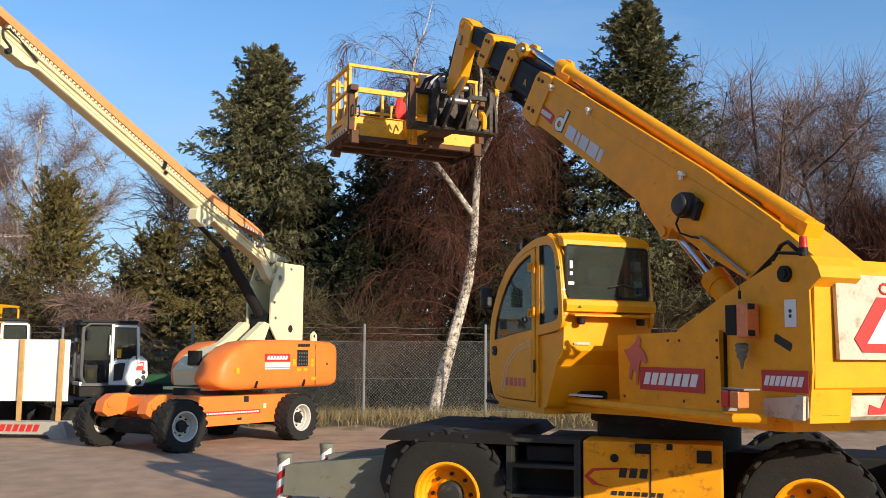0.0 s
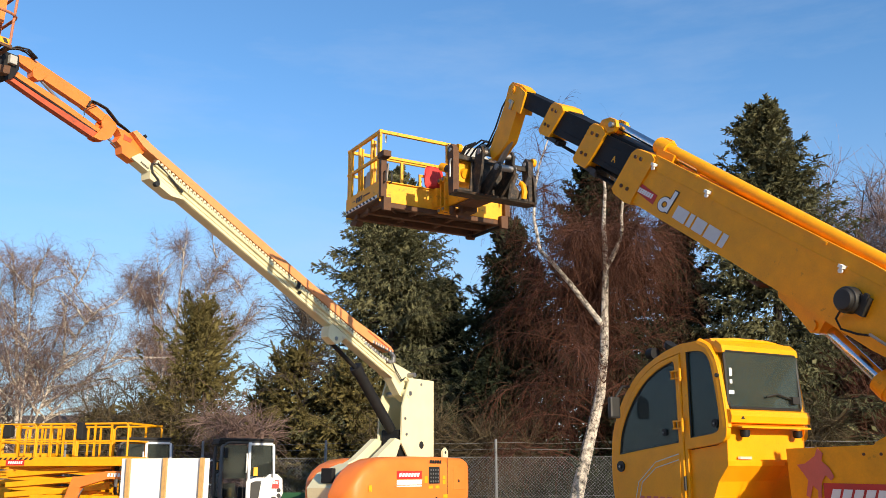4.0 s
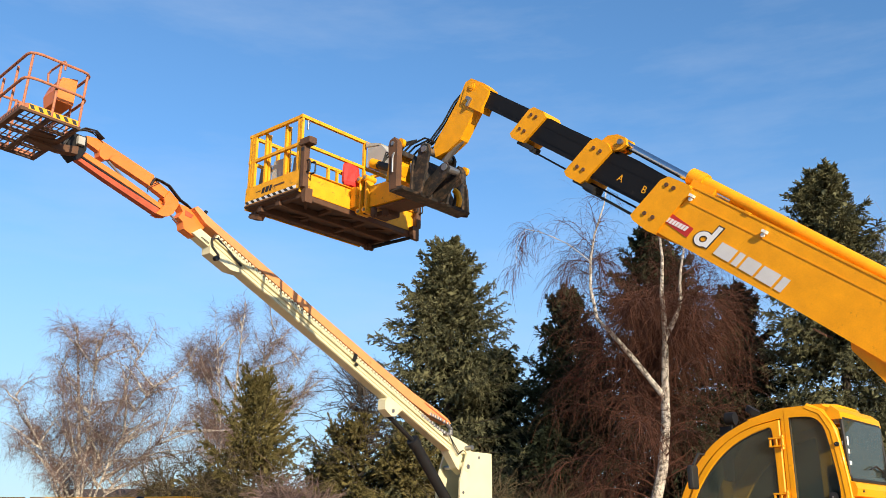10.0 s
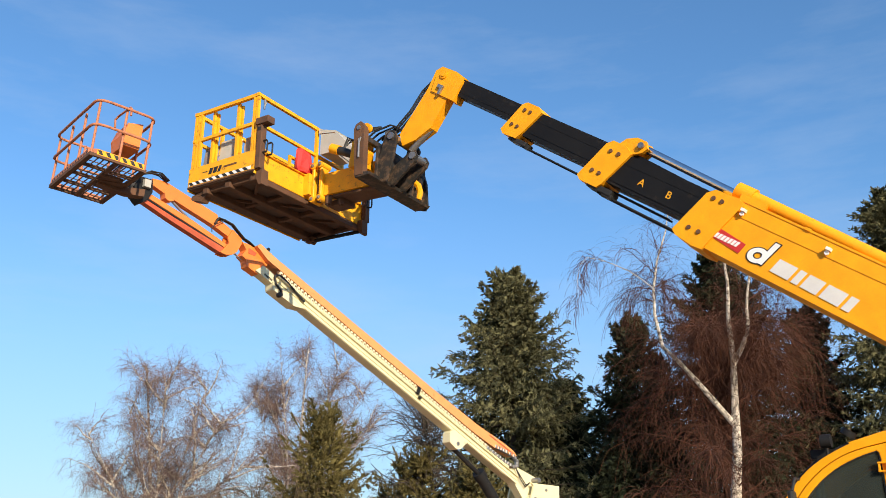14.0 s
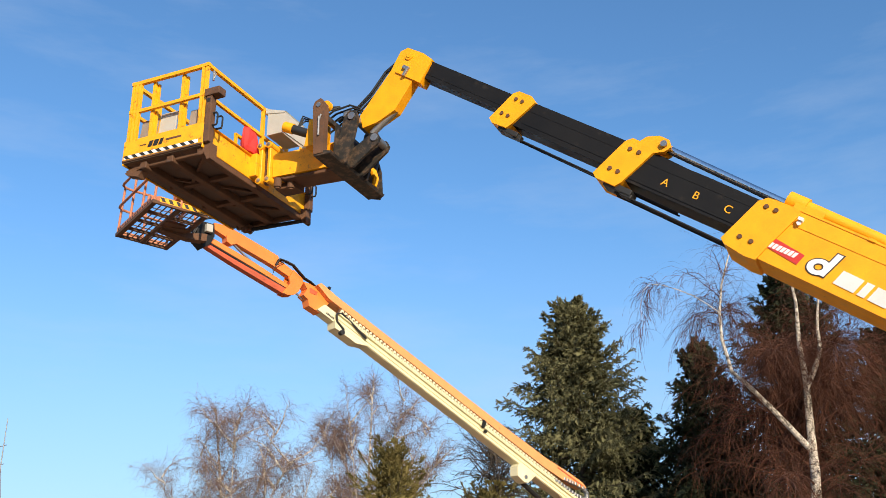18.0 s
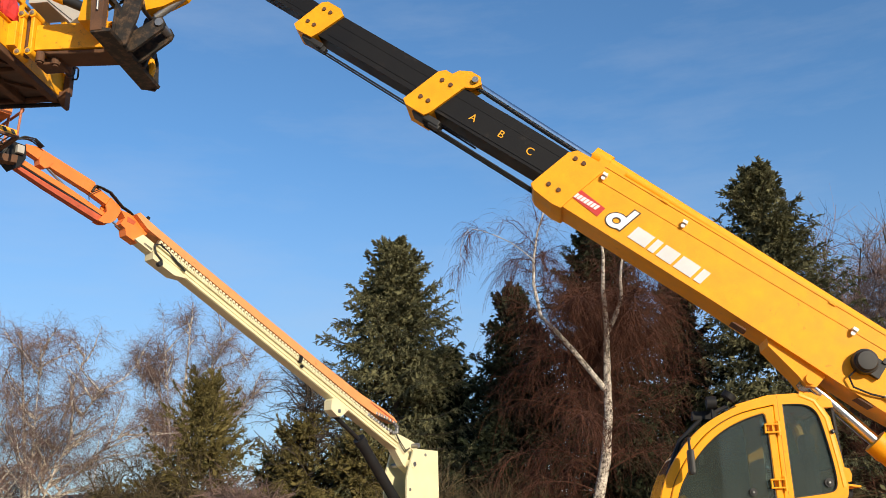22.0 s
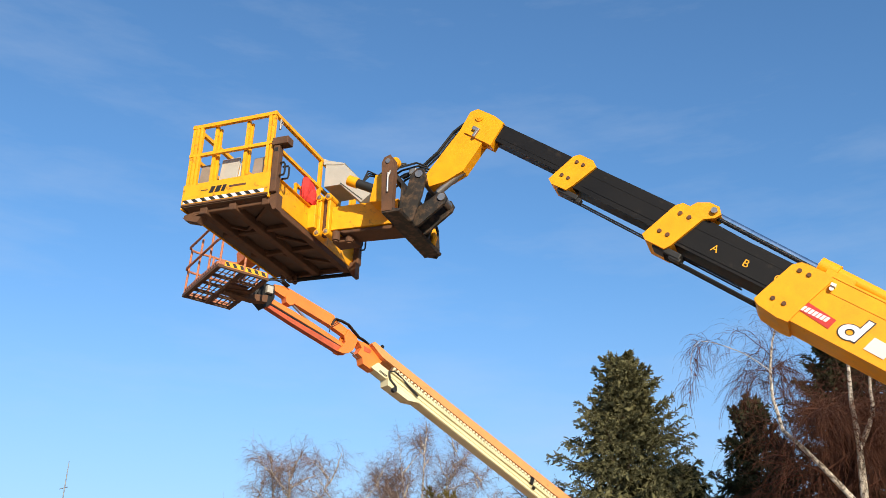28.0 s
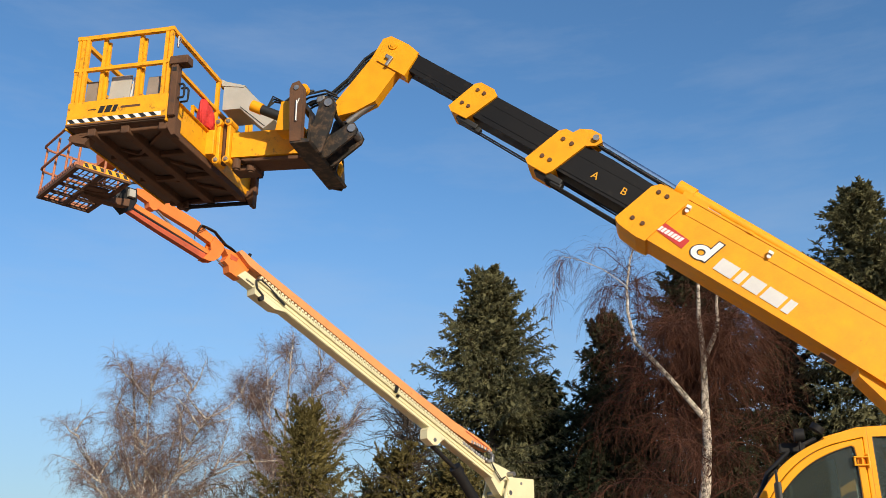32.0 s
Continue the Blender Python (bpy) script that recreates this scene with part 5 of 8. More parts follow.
    def ring(bm, z, open_side=False):
        pts = [(0.94, -0.80, z), (0.92, -0.89, z), (0.85, -0.95, z), (0.76, -0.97, z), (0.14, -0.97, z), (0.05, -0.95, z), (-0.01, -0.88, z), (-0.03, -0.8, z), (-0.03, 0.8, z), (-0.01, 0.88, z), (0.05, 0.95, z), (0.14, 0.97, z), (0.76, 0.97, z), (0.85, 0.95, z), (0.92, 0.89, z), (0.94, 0.80, z)]
        sweep(bm, pts, 0.023, 8, True)
    for z in (0.96, 0.52):
        P("rail", M_ORANGE_OLD, t, lambda bm: ring(bm, z), "faded orange tube rail", smooth=True, m=BASKET)
    for x, y in ((0.88, 0.9), (0.88, 0.3), (0.88, -0.3), (0.88, -0.9), (0.45, 0.92), (0.45, -0.92), (0.02, 0.9), (0.02, -0.9), (0.0, 0.35), (0.0, -0.35)):
        P("post", M_ORANGE_OLD, t, lambda bm: cyl(bm, (x, y, 0.02), (x, y, 0.96), 0.021, n=8), smooth=True, m=BASKET)
    cbx = P("control_box", M_ORANGE, t, lambda bm: prism(bm, [(0.10, 0.42), (0.36, 0.42), (0.40, 0.62), (0.34, 0.84), (0.10, 0.90)], 0.22, 0.74), "worn orange platform control console", bev=0.025, m=BASKET)
    P("console_panel", M_DARK, cbx, lambda bm: (prism(bm, [(0.09, 0.40), (0.38, 0.40), (0.42, 0.62), (0.37, 0.74), (0.09, 0.74)], 0.18, 0.24), box(bm, (0.22, 0.48, 0.40), (0.30, 0.56, 0.06))), "black console base", bev=0.02, m=BASKET)
    for y in (0.34, 0.48, 0.62):
        P("console_lever", M_SIGNBLACK, cbx, lambda bm: cyl(bm, (0.24, y, 0.86), (0.26, y, 0.98), 0.016, n=8), smooth=True, m=BASKET)
    P("control_guard", M_ORANGE_OLD, t, lambda bm: sweep(bm, [(0.36, 0.16, 0.96), (0.38, 0.17, 1.10), (0.36, 0.24, 1.15), (0.34, 0.70, 1.15), (0.34, 0.77, 1.10), (0.34, 0.78, 0.96)], 0.018, 6), "bent tube guard over the console", smooth=True, m=BASKET)
    P("basket_arm", M_RUSTY, t, lambda bm: (prism(bm, [(-0.34, 0.06), (-0.05, 0.0), (0.45, -0.05), (0.45, -0.10), (-0.05, -0.12), (-0.34, -0.08)], -0.09, 0.09),), bev=0.01, m=BASKET)


BASKET = pose(8.42, 0.13, 7.91, 0, -3, -6) @ Matrix.Diagonal((0.99, 0.92, 0.95, 1))
boom_lift()


# the boom: forward along the boom, left, and out of its top
def tele_boom():
    t = tele

    def base(bm):
        prism(bm, [(-0.22, -0.17), (-0.26, 0.06), (-0.1, 0.26), (0.3, 0.32), (1.5, 0.40), (3.1, 0.43), (4.86, 0.455), (4.86, -0.14), (3.0, -0.175), (2.3, -0.20), (1.2, -0.24)], -0.20, 0.27)
    b = P("boom_base", M_YEL, t, base, "yellow base section of the boom", bev=0.03)
    BASE.append(b)
    # end collar with bolts
    P("end_collar", M_YEL, b, lambda bm: prism(bm, [(4.74, -0.17), (4.70, 0.0), (4.58, 0.42), (4.66, 0.46), (4.93, 0.45), (5.0, 0.38), (5.14, -0.11), (5.08, -0.15), (4.85, -0.18)], -0.22, 0.295), bev=0.015)
    for s, n in ((4.90, 0.36), (4.80, 0.36), (4.98, -0.02), (4.86, -0.02)):
        P("collar_bolt", M_RUSTY, b, lambda bm: cyl(bm, (s, 0.295, n), (s, 0.31, n), 0.024, n=8))
    # weld lines and rub strips along the side
    P("side_rib", M_YEL, b, lambda bm: bar(bm, (0.6, 0.272, 0.27), (4.55, 0.272, 0.30), 0.008, 0.014))
    for s, n in ((4.55, 0.37), (3.62, 0.36), (1.76, 0.29)):
        P("lug", M_WHITE, b, lambda bm: (box(bm, (s, 0.3, n), (0.05, 0.06, 0.03)), cyl(bm, (s, 0.29, n - 0.04), (s, 0.31, n - 0.04), 0.022)), "small galvanised hose lug")
    # extension cylinder and rails on top
    P("top_cylinder", M_YEL, b, lambda bm: (cyl(bm, (0.30, 0.10, 0.395), (4.70, 0.10, 0.56), 0.072, n=20), cyl(bm, (4.60, 0.10, 0.553), (4.80, 0.10, 0.558), 0.098, n=20), box(bm, (4.55, 0.10, 0.49), (0.3, 0.2, 0.1)), box(bm, (0.4, 0.08, 0.36), (0.3, 0.18, 0.14))), "yellow telescoping cylinder", smooth=True)
    P("cylinder_ear", M_YEL, b, lambda bm: prism(bm, [(4.62, 0.44), (4.60, 0.60), (4.68, 0.66), (4.80, 0.66), (4.84, 0.58), (4.82, 0.44)], 0.02, 0.06), bev=0.01)
    P("hose_guard", M_YEL, b, lambda bm: (prism(bm, [(0.9, 0.33), (0.95, 0.39), (4.3, 0.51), (4.4, 0.45)], -0.17, -0.03),), "yellow hose cover on the boom", bev=0.012)
    P("top_flange", M_YEL, b, lambda bm: (bar(bm, (0.4, 0.262, 0.34), (1.5, 0.262, 0.412), 0.03, 0.022), bar(bm, (1.5, 0.262, 0.412), (4.6, 0.262, 0.463), 0.03, 0.022)), "yellow flange along the boom's top edge")
    # dark strip paints the shadow in the gap between flange and cylinder
    P("grease_streak", M_RUSTY, b, lambda bm: bar(bm, (0.8, 0.18, 0.372), (4.5, 0.18, 0.456), 0.05, 0.006), "dark strip painted for the shaded gap beside the cylinder")
    for x in (1.30, 2.05, 3.9):
        P("flange_clip", M_YEL, b, lambda bm: box(bm, (x, 0.262, 0.36 + 0.024 * x), (0.07, 0.05, 0.03)), bev=0.004, seg=1)
    # horn with its bracket on the boom side, not a lamp
    P("warning_lamp", M_SIGNBLACK, b, lambda bm: (lathe(bm, [(0.105, 0.27), (0.118, 0.285), (0.118, 0.36), (0.112, 0.375), (0.098, 0.38), (0.098, 0.40), (0.086, 0.415), (0.04, 0.418)], 28, Matrix.Translation((1.55, 0, 0.06))), box(bm, (1.42, 0.30, 0.07), (0.10, 0.06, 0.17)), box(bm, (1.40, 0.33, 0.16), (0.04, 0.03, 0.05))), "round black horn", smooth=True)
    P("hose", M_DARK, b, lambda bm: sweep(bm, [(1.58, 0.33, -0.05), (1.60, 0.32, -0.14), (1.52, 0.31, -0.20), (1.36, 0.30, -0.17), (1.25, 0.3, -0.13)], 0.01, 6))
    P("hose_pipe", M_STEEL, b, lambda bm: cyl(bm, (1.25, 0.3, -0.12), (0.55, 0.3, -0.16), 0.014, n=8))
    P("ram_bracket", M_YEL, b, lambda bm: (prism(bm, [(2.40, -0.18), (2.34, -0.26), (1.98, -0.355), (1.86, -0.40), (1.78, -0.36), (1.76, -0.22)], -0.16, 0.22), cyl(bm, (1.86, -0.19, -0.325), (1.86, 0.25, -0.325), 0.05, n=16)), bev=0.012)
    for s in (2.6, 1.3):
        P("rust_patch", M_RUSTY, b, lambda bm: prism(bm, [(s, -0.245), (s + 0.12, -0.247), (s + 0.14, -0.26), (s - 0.02, -0.262)], 0.1, 0.272))
    # red sign and silver word
    P("red_sign", M_SIGNRED, b, lambda bm: prism(bm, [(4.745, 0.0), (4.72, 0.115), (4.36, 0.07), (4.385, -0.045)], 0.273, 0.277))
    bars(M_SIGNWHITE, b, 4.70, 4.42, 0.005, 0.062, 0.278, 7)

    def dletter(bm, grow, y):
        # a large lower-case d drawn as a slanted ring and a stem
        def q(x, z):
            return (4.19 - x - 0.28 * z, z + 0.055 - 0.04 * x)
        ring = [(0.098 + grow) * Vector((math.cos(a), 0.86 * math.sin(a))) + Vector((0, -0.035)) for a in [2 * math.pi * i / 24 for i in range(24)]]
        core = [(0.042 - grow) * Vector((math.cos(a), 0.9 * math.sin(a))) + Vector((0, -0.035)) for a in [2 * math.pi * i / 24 for i in range(24)]]
        V = [[bm.verts.new((q(*p)[0], y, q(*p)[1])) for p in c] for c in (ring, core)]
        for i in range(24):
            bm.faces.new((V[0][i], V[0][(i + 1) % 24], V[1][(i + 1) % 24], V[1][i]))
        prism(bm, [q(0.045 - grow, -0.10 - grow), q(0.10 + grow, -0.10 - grow), q(0.10 + grow, 0.155 + grow), q(0.045 - grow, 0.155 + grow)], y - 0.001, y + 0.001)
    P("letter_outline", M_SIGNBLACK, b, lambda bm: dletter(bm, 0.012, 0.276), "dark outline of the letter-like mark")
    P("silver_letter", M_SIGNWHITE, b, lambda bm: dletter(bm, 0.0, 0.280), "white letter-like mark")

    # five plain slanted bars of the word's widths
    for x0, x1 in ((4.02, 3.82), (3.79, 3.72), (3.69, 3.52), (3.49, 3.29), (3.26, 3.18)):
        zb, zt = 0.045 - 0.04 * (4.17 - x0), 0.045 - 0.04 * (4.17 - x1)
        P("word_bar", M_LETGREY, b, lambda bm: prism(bm, [(x0, -0.105 + zb), (x1, -0.105 + zt), (x1 - 0.035, 0.045 + zt), (x0 - 0.035, 0.045 + zb)], 0.2755, 0.2785), "silver bar of a word on the boom side")
    # inner sections
    s2 = P("boom_section", M_BLACK, t, lambda bm: prism(bm, [(3.5, 0.05), (3.5, 0.40), (4.86, 0.43), (5.8, 0.43), (5.8, 0.05)], -0.13, 0.225), "black steel inner section of the boom", bev=0.02)
    SEC2.append(s2)
    P("weld_rib", M_BLACK, s2, lambda bm: box(bm, (4.75, 0.222, 0.10), (2.1, 0.02, 0.03)))
    P("weld_rib", M_BLACK, s2, lambda bm: box(bm, (4.75, 0.222, 0.32), (2.1, 0.012, 0.012)))
    P("end_collar", M_YEL, s2, lambda bm: prism(bm, [(5.74, -0.06), (5.70, 0.0), (5.55, 0.44), (5.66, 0.50), (5.84, 0.50), (5.90, 0.44), (6.04, -0.02), (5.98, -0.06)], -0.16, 0.265), bev=0.014)
    P("collar_ear", M_YEL, s2, lambda bm: [prism(bm, [(5.80, 0.44), (5.72, 0.58), (5.60, 0.64), (5.48, 0.64), (5.42, 0.57), (5.46, 0.50), (5.56, 0.44)], y, y + 0.05) for y in (0.19, 0.03)], "yellow cylinder ear", bev=0.01)
    P("ear_pin", M_STEEL, s2, lambda bm: cyl(bm, (5.50, -0.02, 0.57), (5.50, 0.28, 0.57), 0.035, n=14), smooth=True)
    P("cylinder_rod", M_CHROME, s2, lambda bm: cyl(bm, (5.50, 0.12, 0.575), (3.95, 0.12, 0.50), 0.045, n=14), "bright chrome rod", smooth=True)
    for s, n in ((5.80, 0.38), (5.69, 0.38), (5.89, 0.10), (5.79, 0.10)):
        P("collar_bolt", M_RUSTY, s2, lambda bm: cyl(bm, (s, 0.265, n), (s, 0.28, n), 0.024, n=8))
    P("pad_block", M_SIGNBLACK, s2, lambda bm: (box(bm, (5.72, 0.13, -0.05), (0.34, 0.2, 0.07)), box(bm, (5.60, 0.17, -0.085), (0.14, 0.1, 0.05))), bev=0.012)
    P("guide_chain", M_DARK, s2, lambda bm: [sweep(bm, [(5.75, y, -0.09), (3.4, y, -0.13)], 0.014, 6) for y in (0.16, 0.1, 0.04)], "black chains under the boom")
    s3 = P("boom_section", M_BLACK, t, lambda bm: prism(bm, [(4.2, 0.13), (4.2, 0.41), (5.2, 0.47), (6.9, 0.47), (6.9, 0.13)], -0.09, 0.185), "black steel inner section of the boom", bev=0.02)
    SEC3.append(s3)
    P("weld_rib", M_BLACK, s3, lambda bm: box(bm, (5.95, 0.184, 0.20), (1.6, 0.012, 0.014)))
    P("weld_rib", M_BLACK, s3, lambda bm: box(bm, (5.95, 0.184, 0.36), (1.6, 0.008, 0.010)))
    P("end_collar", M_YEL, s3, lambda bm: prism(bm, [(6.88, 0.06), (6.84, 0.14), (6.72, 0.47), (6.80, 0.52), (6.98, 0.52), (7.04, 0.47), (7.15, 0.09), (7.09, 0.05)], -0.12, 0.22), bev=0.012)
    for s, n in ((6.96, 0.42), (6.87, 0.42), (7.03, 0.2), (6.94, 0.2)):
        P("collar_bolt", M_RUSTY, s3, lambda bm: cyl(bm, (s, 0.22, n), (s, 0.235, n), 0.022, n=8))
    P("pad_block", M_SIGNBLACK, s3, lambda bm: (box(bm, (6.86, 0.10, 0.045), (0.28, 0.18, 0.06)), box(bm, (6.72, 0.13, 0.03), (0.1, 0.08, 0.06))), bev=0.01)
    P("guide_chain", M_DARK, s3, lambda bm: [sweep(bm, [(6.8, y, 0.02), (4.6, y, -0.02)], 0.011, 6) for y in (0.13, 0.05)], "black chains under the boom")

    def letter(ch, s):
        cu = bpy.data.curves.new("letter", "FONT")
        cu.body, cu.size, cu.extrude, cu.align_x, cu.align_y = ch, 0.12, 0.001, "CENTER", "CENTER"
        cu.materials.append(M_LEMON)
        o = new("painted_letter", cu)
        o.parent = s2
        o.matrix_basis = Matrix.Translation((s, 0.2285, 0.20)) @ Matrix(((-1, 0, 0, 0), (0, 0, 1, 0), (0, 1, 0, 0), (0, 0, 0, 1)))
    for ch, s in zip("ABC", (5.28, 4.92, 4.56)):
        letter(ch, s)
    s4 = P("boom_section", M_BLACK, t, lambda bm: prism(bm, [(4.8, 0.25), (4.8, 0.42), (5.8, 0.48), (7.1, 0.48), (7.1, 0.25)], -0.07, 0.135), "black steel innermost section of the boom", bev=0.015)
    SEC4.append(s4)
    P("weld_rib", M_BLACK, s4, lambda bm: box(bm, (6.3, 0.134, 0.31), (1.5, 0.01, 0.012)))
    head = P("boom_head", M_YEL, t, lambda bm: (prism(bm, [(7.47, 0.52), (7.21, 0.53), (7.04, 0.50), (7.04, 0.30), (7.13, 0.21), (7.13, -0.28), (7.26, -0.51), (7.41, -0.66), (7.55, -0.54), (7.51, 0.17), (7.54, 0.44)], -0.01, 0.15),
                                               prism(bm, [(7.0, 0.16), (7.02, 0.46), (7.2, 0.50), (7.42, 0.49), (7.48, 0.38), (7.42, 0.16)], -0.03, 0.17)), "yellow gooseneck boom head", bev=0.02)
    SEC4.append(head)
    P("head_pin", M_YEL, head, lambda bm: (cyl(bm, (7.36, -0.04, 0.42), (7.36, 0.185, 0.42), 0.055, n=18), cyl(bm, (7.36, -0.04, 0.42), (7.36, 0.195, 0.42), 0.03, n=12)), smooth=True)
    P("hose_fitting", M_STEEL, head, lambda bm: (box(bm, (7.30, 0.18, 0.26), (0.1, 0.05, 0.05)), box(bm, (7.27, 0.18, 0.20), (0.04, 0.05, 0.1))), bev=0.01)
    P("head_hose", M_SIGNBLACK, head, lambda bm: [sweep(bm, [(7.52, y, 0.32), (7.60, y, 0.12), (7.62, y, -0.2), (7.70, y, -0.5), (7.85, y, -0.72)], 0.013, 6) for y in (0.12, 0.08, 0.03)], "black hydraulic hoses")
    P("tilt_ram", M_STEEL, head, lambda bm: (cyl(bm, (7.17, 0.07, -0.26), (7.30, 0.07, -0.66), 0.045, n=12),), smooth=True)


tele_boom()


def lift_ram():
    """The big ram: barrel on the deck, chrome rod to the boom bracket; both keyed."""
    barrel = P("lift_ram", M_YEL, tele, lambda bm: (cyl(bm, (-0.1, 0, 0), (1.25, 0, 0), 0.115, n=20), cyl(bm, (1.16, 0, 0), (1.3, 0, 0), 0.125, n=20)), "yellow lift ram barrel", smooth=True)
    rod = P("ram_rod", M_CHROME, tele, lambda bm: (cyl(bm, (-1.5, 0, 0), (0.0, 0, 0), 0.06, n=18), cyl(bm, (0, -0.1, 0), (0, 0.1, 0), 0.08, n=16)), "bright chrome ram rod", smooth=True)
    return barrel, rod


RAM_BARREL, RAM_ROD = lift_ram()

# ---- the work platform ----
plat = thing("work_platform", "yellow steel work platform with rails, rusty underside", "work platform")
PLAT.append(plat)
PX0, PX1, PY0, PY1, PZ, PTOP = 2.66, 3.88, -1.22, 1.15, -0.69, 0.455


def platform():
    t = plat
    xm, ym = (PX0 + PX1) / 2, (PY0 + PY1) / 2
    P("floor", M_UNDER, t, lambda bm: box(bm, (xm, ym, PZ), (PX1 - PX0, PY1 - PY0, 0.02)), "dark rusty floor plate")
    for x in (PX0 + 0.05, PX1 - 0.30, xm - 0.1):
        P("floor_beam", M_RUSTY, t, lambda bm: box(bm, (x, ym, PZ - 0.06), (0.1, PY1 - PY0 - 0.08, 0.10)), "rusty floor bearer", bev=0.008, seg=1)
    for y in (PY0 + 0.06, PY1 - 0.12, -0.35, 0.35):
        P("cross_beam", M_RUSTY, t, lambda bm: box(bm, (xm - 0.05, y, PZ - 0.045), (PX1 - PX0 - 0.14, 0.07, 0.06)), bev=0.008, seg=1)
    for a, b in (((PX0 + 0.1, 0.95), (PX1 - 0.3, 0.2)), ((PX0 + 0.1, -0.95), (PX1 - 0.3, -0.25)), ((PX0 + 0.1, -0.3), (PX1 - 0.3, 0.6))):
        P("floor_brace", M_RUSTY, t, lambda bm: bar(bm, (*a, PZ - 0.035), (*b, PZ - 0.035), 0.04, 0.03))
    # folded toe panels with a brown angle along their lower edge
    P("toe_panel", M_LEMON, t, lambda bm: prism(bm, [(PX0, PZ + 0.03), (PX1, PZ + 0.03), (PX1, PZ + 0.30), (PX0, PZ + 0.31)], PY1 - 0.012, PY1 + 0.004), "scratched yellow toe panel", bev=0.004, seg=1)
    P("toe_panel", M_LEMON, t, lambda bm: prism(bm, [(PX0, PZ), (PX1, PZ), (PX1, PZ + 0.30), (PX0, PZ + 0.30)], PY0 - 0.004, PY0 + 0.012), bev=0.004, seg=1)
    for x in (PX0, PX1):
        P("toe_panel", M_LEMON, t, lambda bm: (prism(bm, [(PY0, PZ - 0.03), (PY1, PZ - 0.03), (PY1, PZ + 0.30), (PY0, PZ + 0.30)], x - 0.01, x + 0.01, "x"), box(bm, (x - 0.02, ym, PZ + 0.295), (0.05, PY1 - PY0, 0.012))), bev=0.004, seg=1)
    P("edge_angle", M_RUSTY, t, lambda bm: (box(bm, (xm, PY1 + 0.002, PZ + 0.012), (PX1 - PX0, 0.03, 0.022)), prism(bm, [(PY1 + 0.01, PZ), (PY1 - 0.03, PZ - 0.01), (PY1 - 0.13, PZ - 0.055), (PY1 - 0.13, PZ - 0.03)], PX0 + 0.02, PX1 - 0.06, "x")), "rusty brown floor edge", bev=0.003, seg=1)
    # warning strip on the side panel, its stripes worn
    hz = P("hazard_strip", M_SIGNWHITE, t, lambda bm: box(bm, (xm + 0.02, PY1 + 0.006, PZ + 0.062), (1.14, 0.004, 0.05)), "white and black warning strip")
    for i in range(9):
        P("hazard_bar", M_SIGNBLACK, hz, lambda bm: prism(bm, [(2.76 + i * 0.125, PZ + 0.038), (2.82 + i * 0.125, PZ + 0.038), (2.87 + i * 0.125, PZ + 0.086), (2.81 + i * 0.125, PZ + 0.086)], PY1 + 0.009, PY1 + 0.011))
    for x0, x1 in ((3.50, 3.44), (3.42, 3.35), (3.33, 3.28)):
        P("word_bar", M_SIGNBLACK, t, lambda bm: prism(bm, [(x0, PZ + 0.14), (x1, PZ + 0.14), (x1 - 0.03, PZ + 0.225), (x0 - 0.03, PZ + 0.225)], PY1 + 0.005, PY1 + 0.008), "dark bar of a word on the panel")
    P("word_bar", M_RUSTY, t, lambda bm: box(bm, (3.10, PY1 + 0.006, PZ + 0.19), (0.24, 0.003, 0.026)))
    P("word_bar", M_SIGNBLACK, t, lambda bm: box(bm, (3.57, PY1 + 0.006, PZ + 0.19), (0.10, 0.003, 0.010)))

    def post(x, y, w=0.045, top=None):
        P("post", M_LEMON, t, lambda bm: bar(bm, (x, y, PZ + 0.02), (x, y, top or PTOP), w, w, (0, 1, 0)), bev=0.005, seg=1)
    # the side rails carry posts set a little inside; the corners have three posts each
    for y in (PY1 - 0.03, PY0 + 0.03):
        for x in (PX0 + 0.03, PX0 + 0.085, PX1 - 0.03, PX1 - 0.085, PX1 - 0.14):
            post(x, y, 0.040)
        for x in (3.55, 3.09):
            post(x, y - 0.05 * (1 if y > 0 else -1), 0.042, PTOP - 0.01)
            post(x - 0.03, y - 0.09 * (1 if y > 0 else -1), 0.030, PTOP - 0.03)
    for y in (-0.12, -0.72):
        post(PX0 + 0.03, y, 0.045)
    for y in (0.62, 0.12, -0.42, -0.85):
        post(PX1 - 0.03, y, 0.045)
    for y in (0.36, 0.20):
        post(PX0 + 0.10, y, 0.035, -0.14)
    P("rail", M_LEMON, t, lambda bm: bar(bm, (PX0 + 0.10, 0.18, -0.15), (PX0 + 0.10, 0.38, -0.15), 0.035, 0.035), bev=0.004, seg=1)
    for z, w, mm in ((PTOP, 0.048, M_LEMON), (0.035, 0.042, M_LEMON)):
        for y in (PY1 - 0.03, PY0 + 0.03):
            P("rail", mm, t, lambda bm: bar(bm, (PX0, y, z), (PX1, y, z), w, w), "worn yellow rail", bev=0.006, seg=1)
        for x in (PX0 + 0.03, PX1 - 0.03):
            P("rail", mm, t, lambda bm: bar(bm, (x, PY0, z), (x, PY1, z), w, w), "worn yellow rail", bev=0.006, seg=1)
    for y in (PY1 - 0.03, PY0 + 0.03):
        for z in (PTOP + 0.026, 0.058):
            P("rail_wear", M_RUSTY, t, lambda bm: [box(bm, (x, y, z), (l, 0.030, 0.004)) for x, l in ((3.70, 0.22), (3.36, 0.30), (2.90, 0.34))], "rust worn through on the rail top")
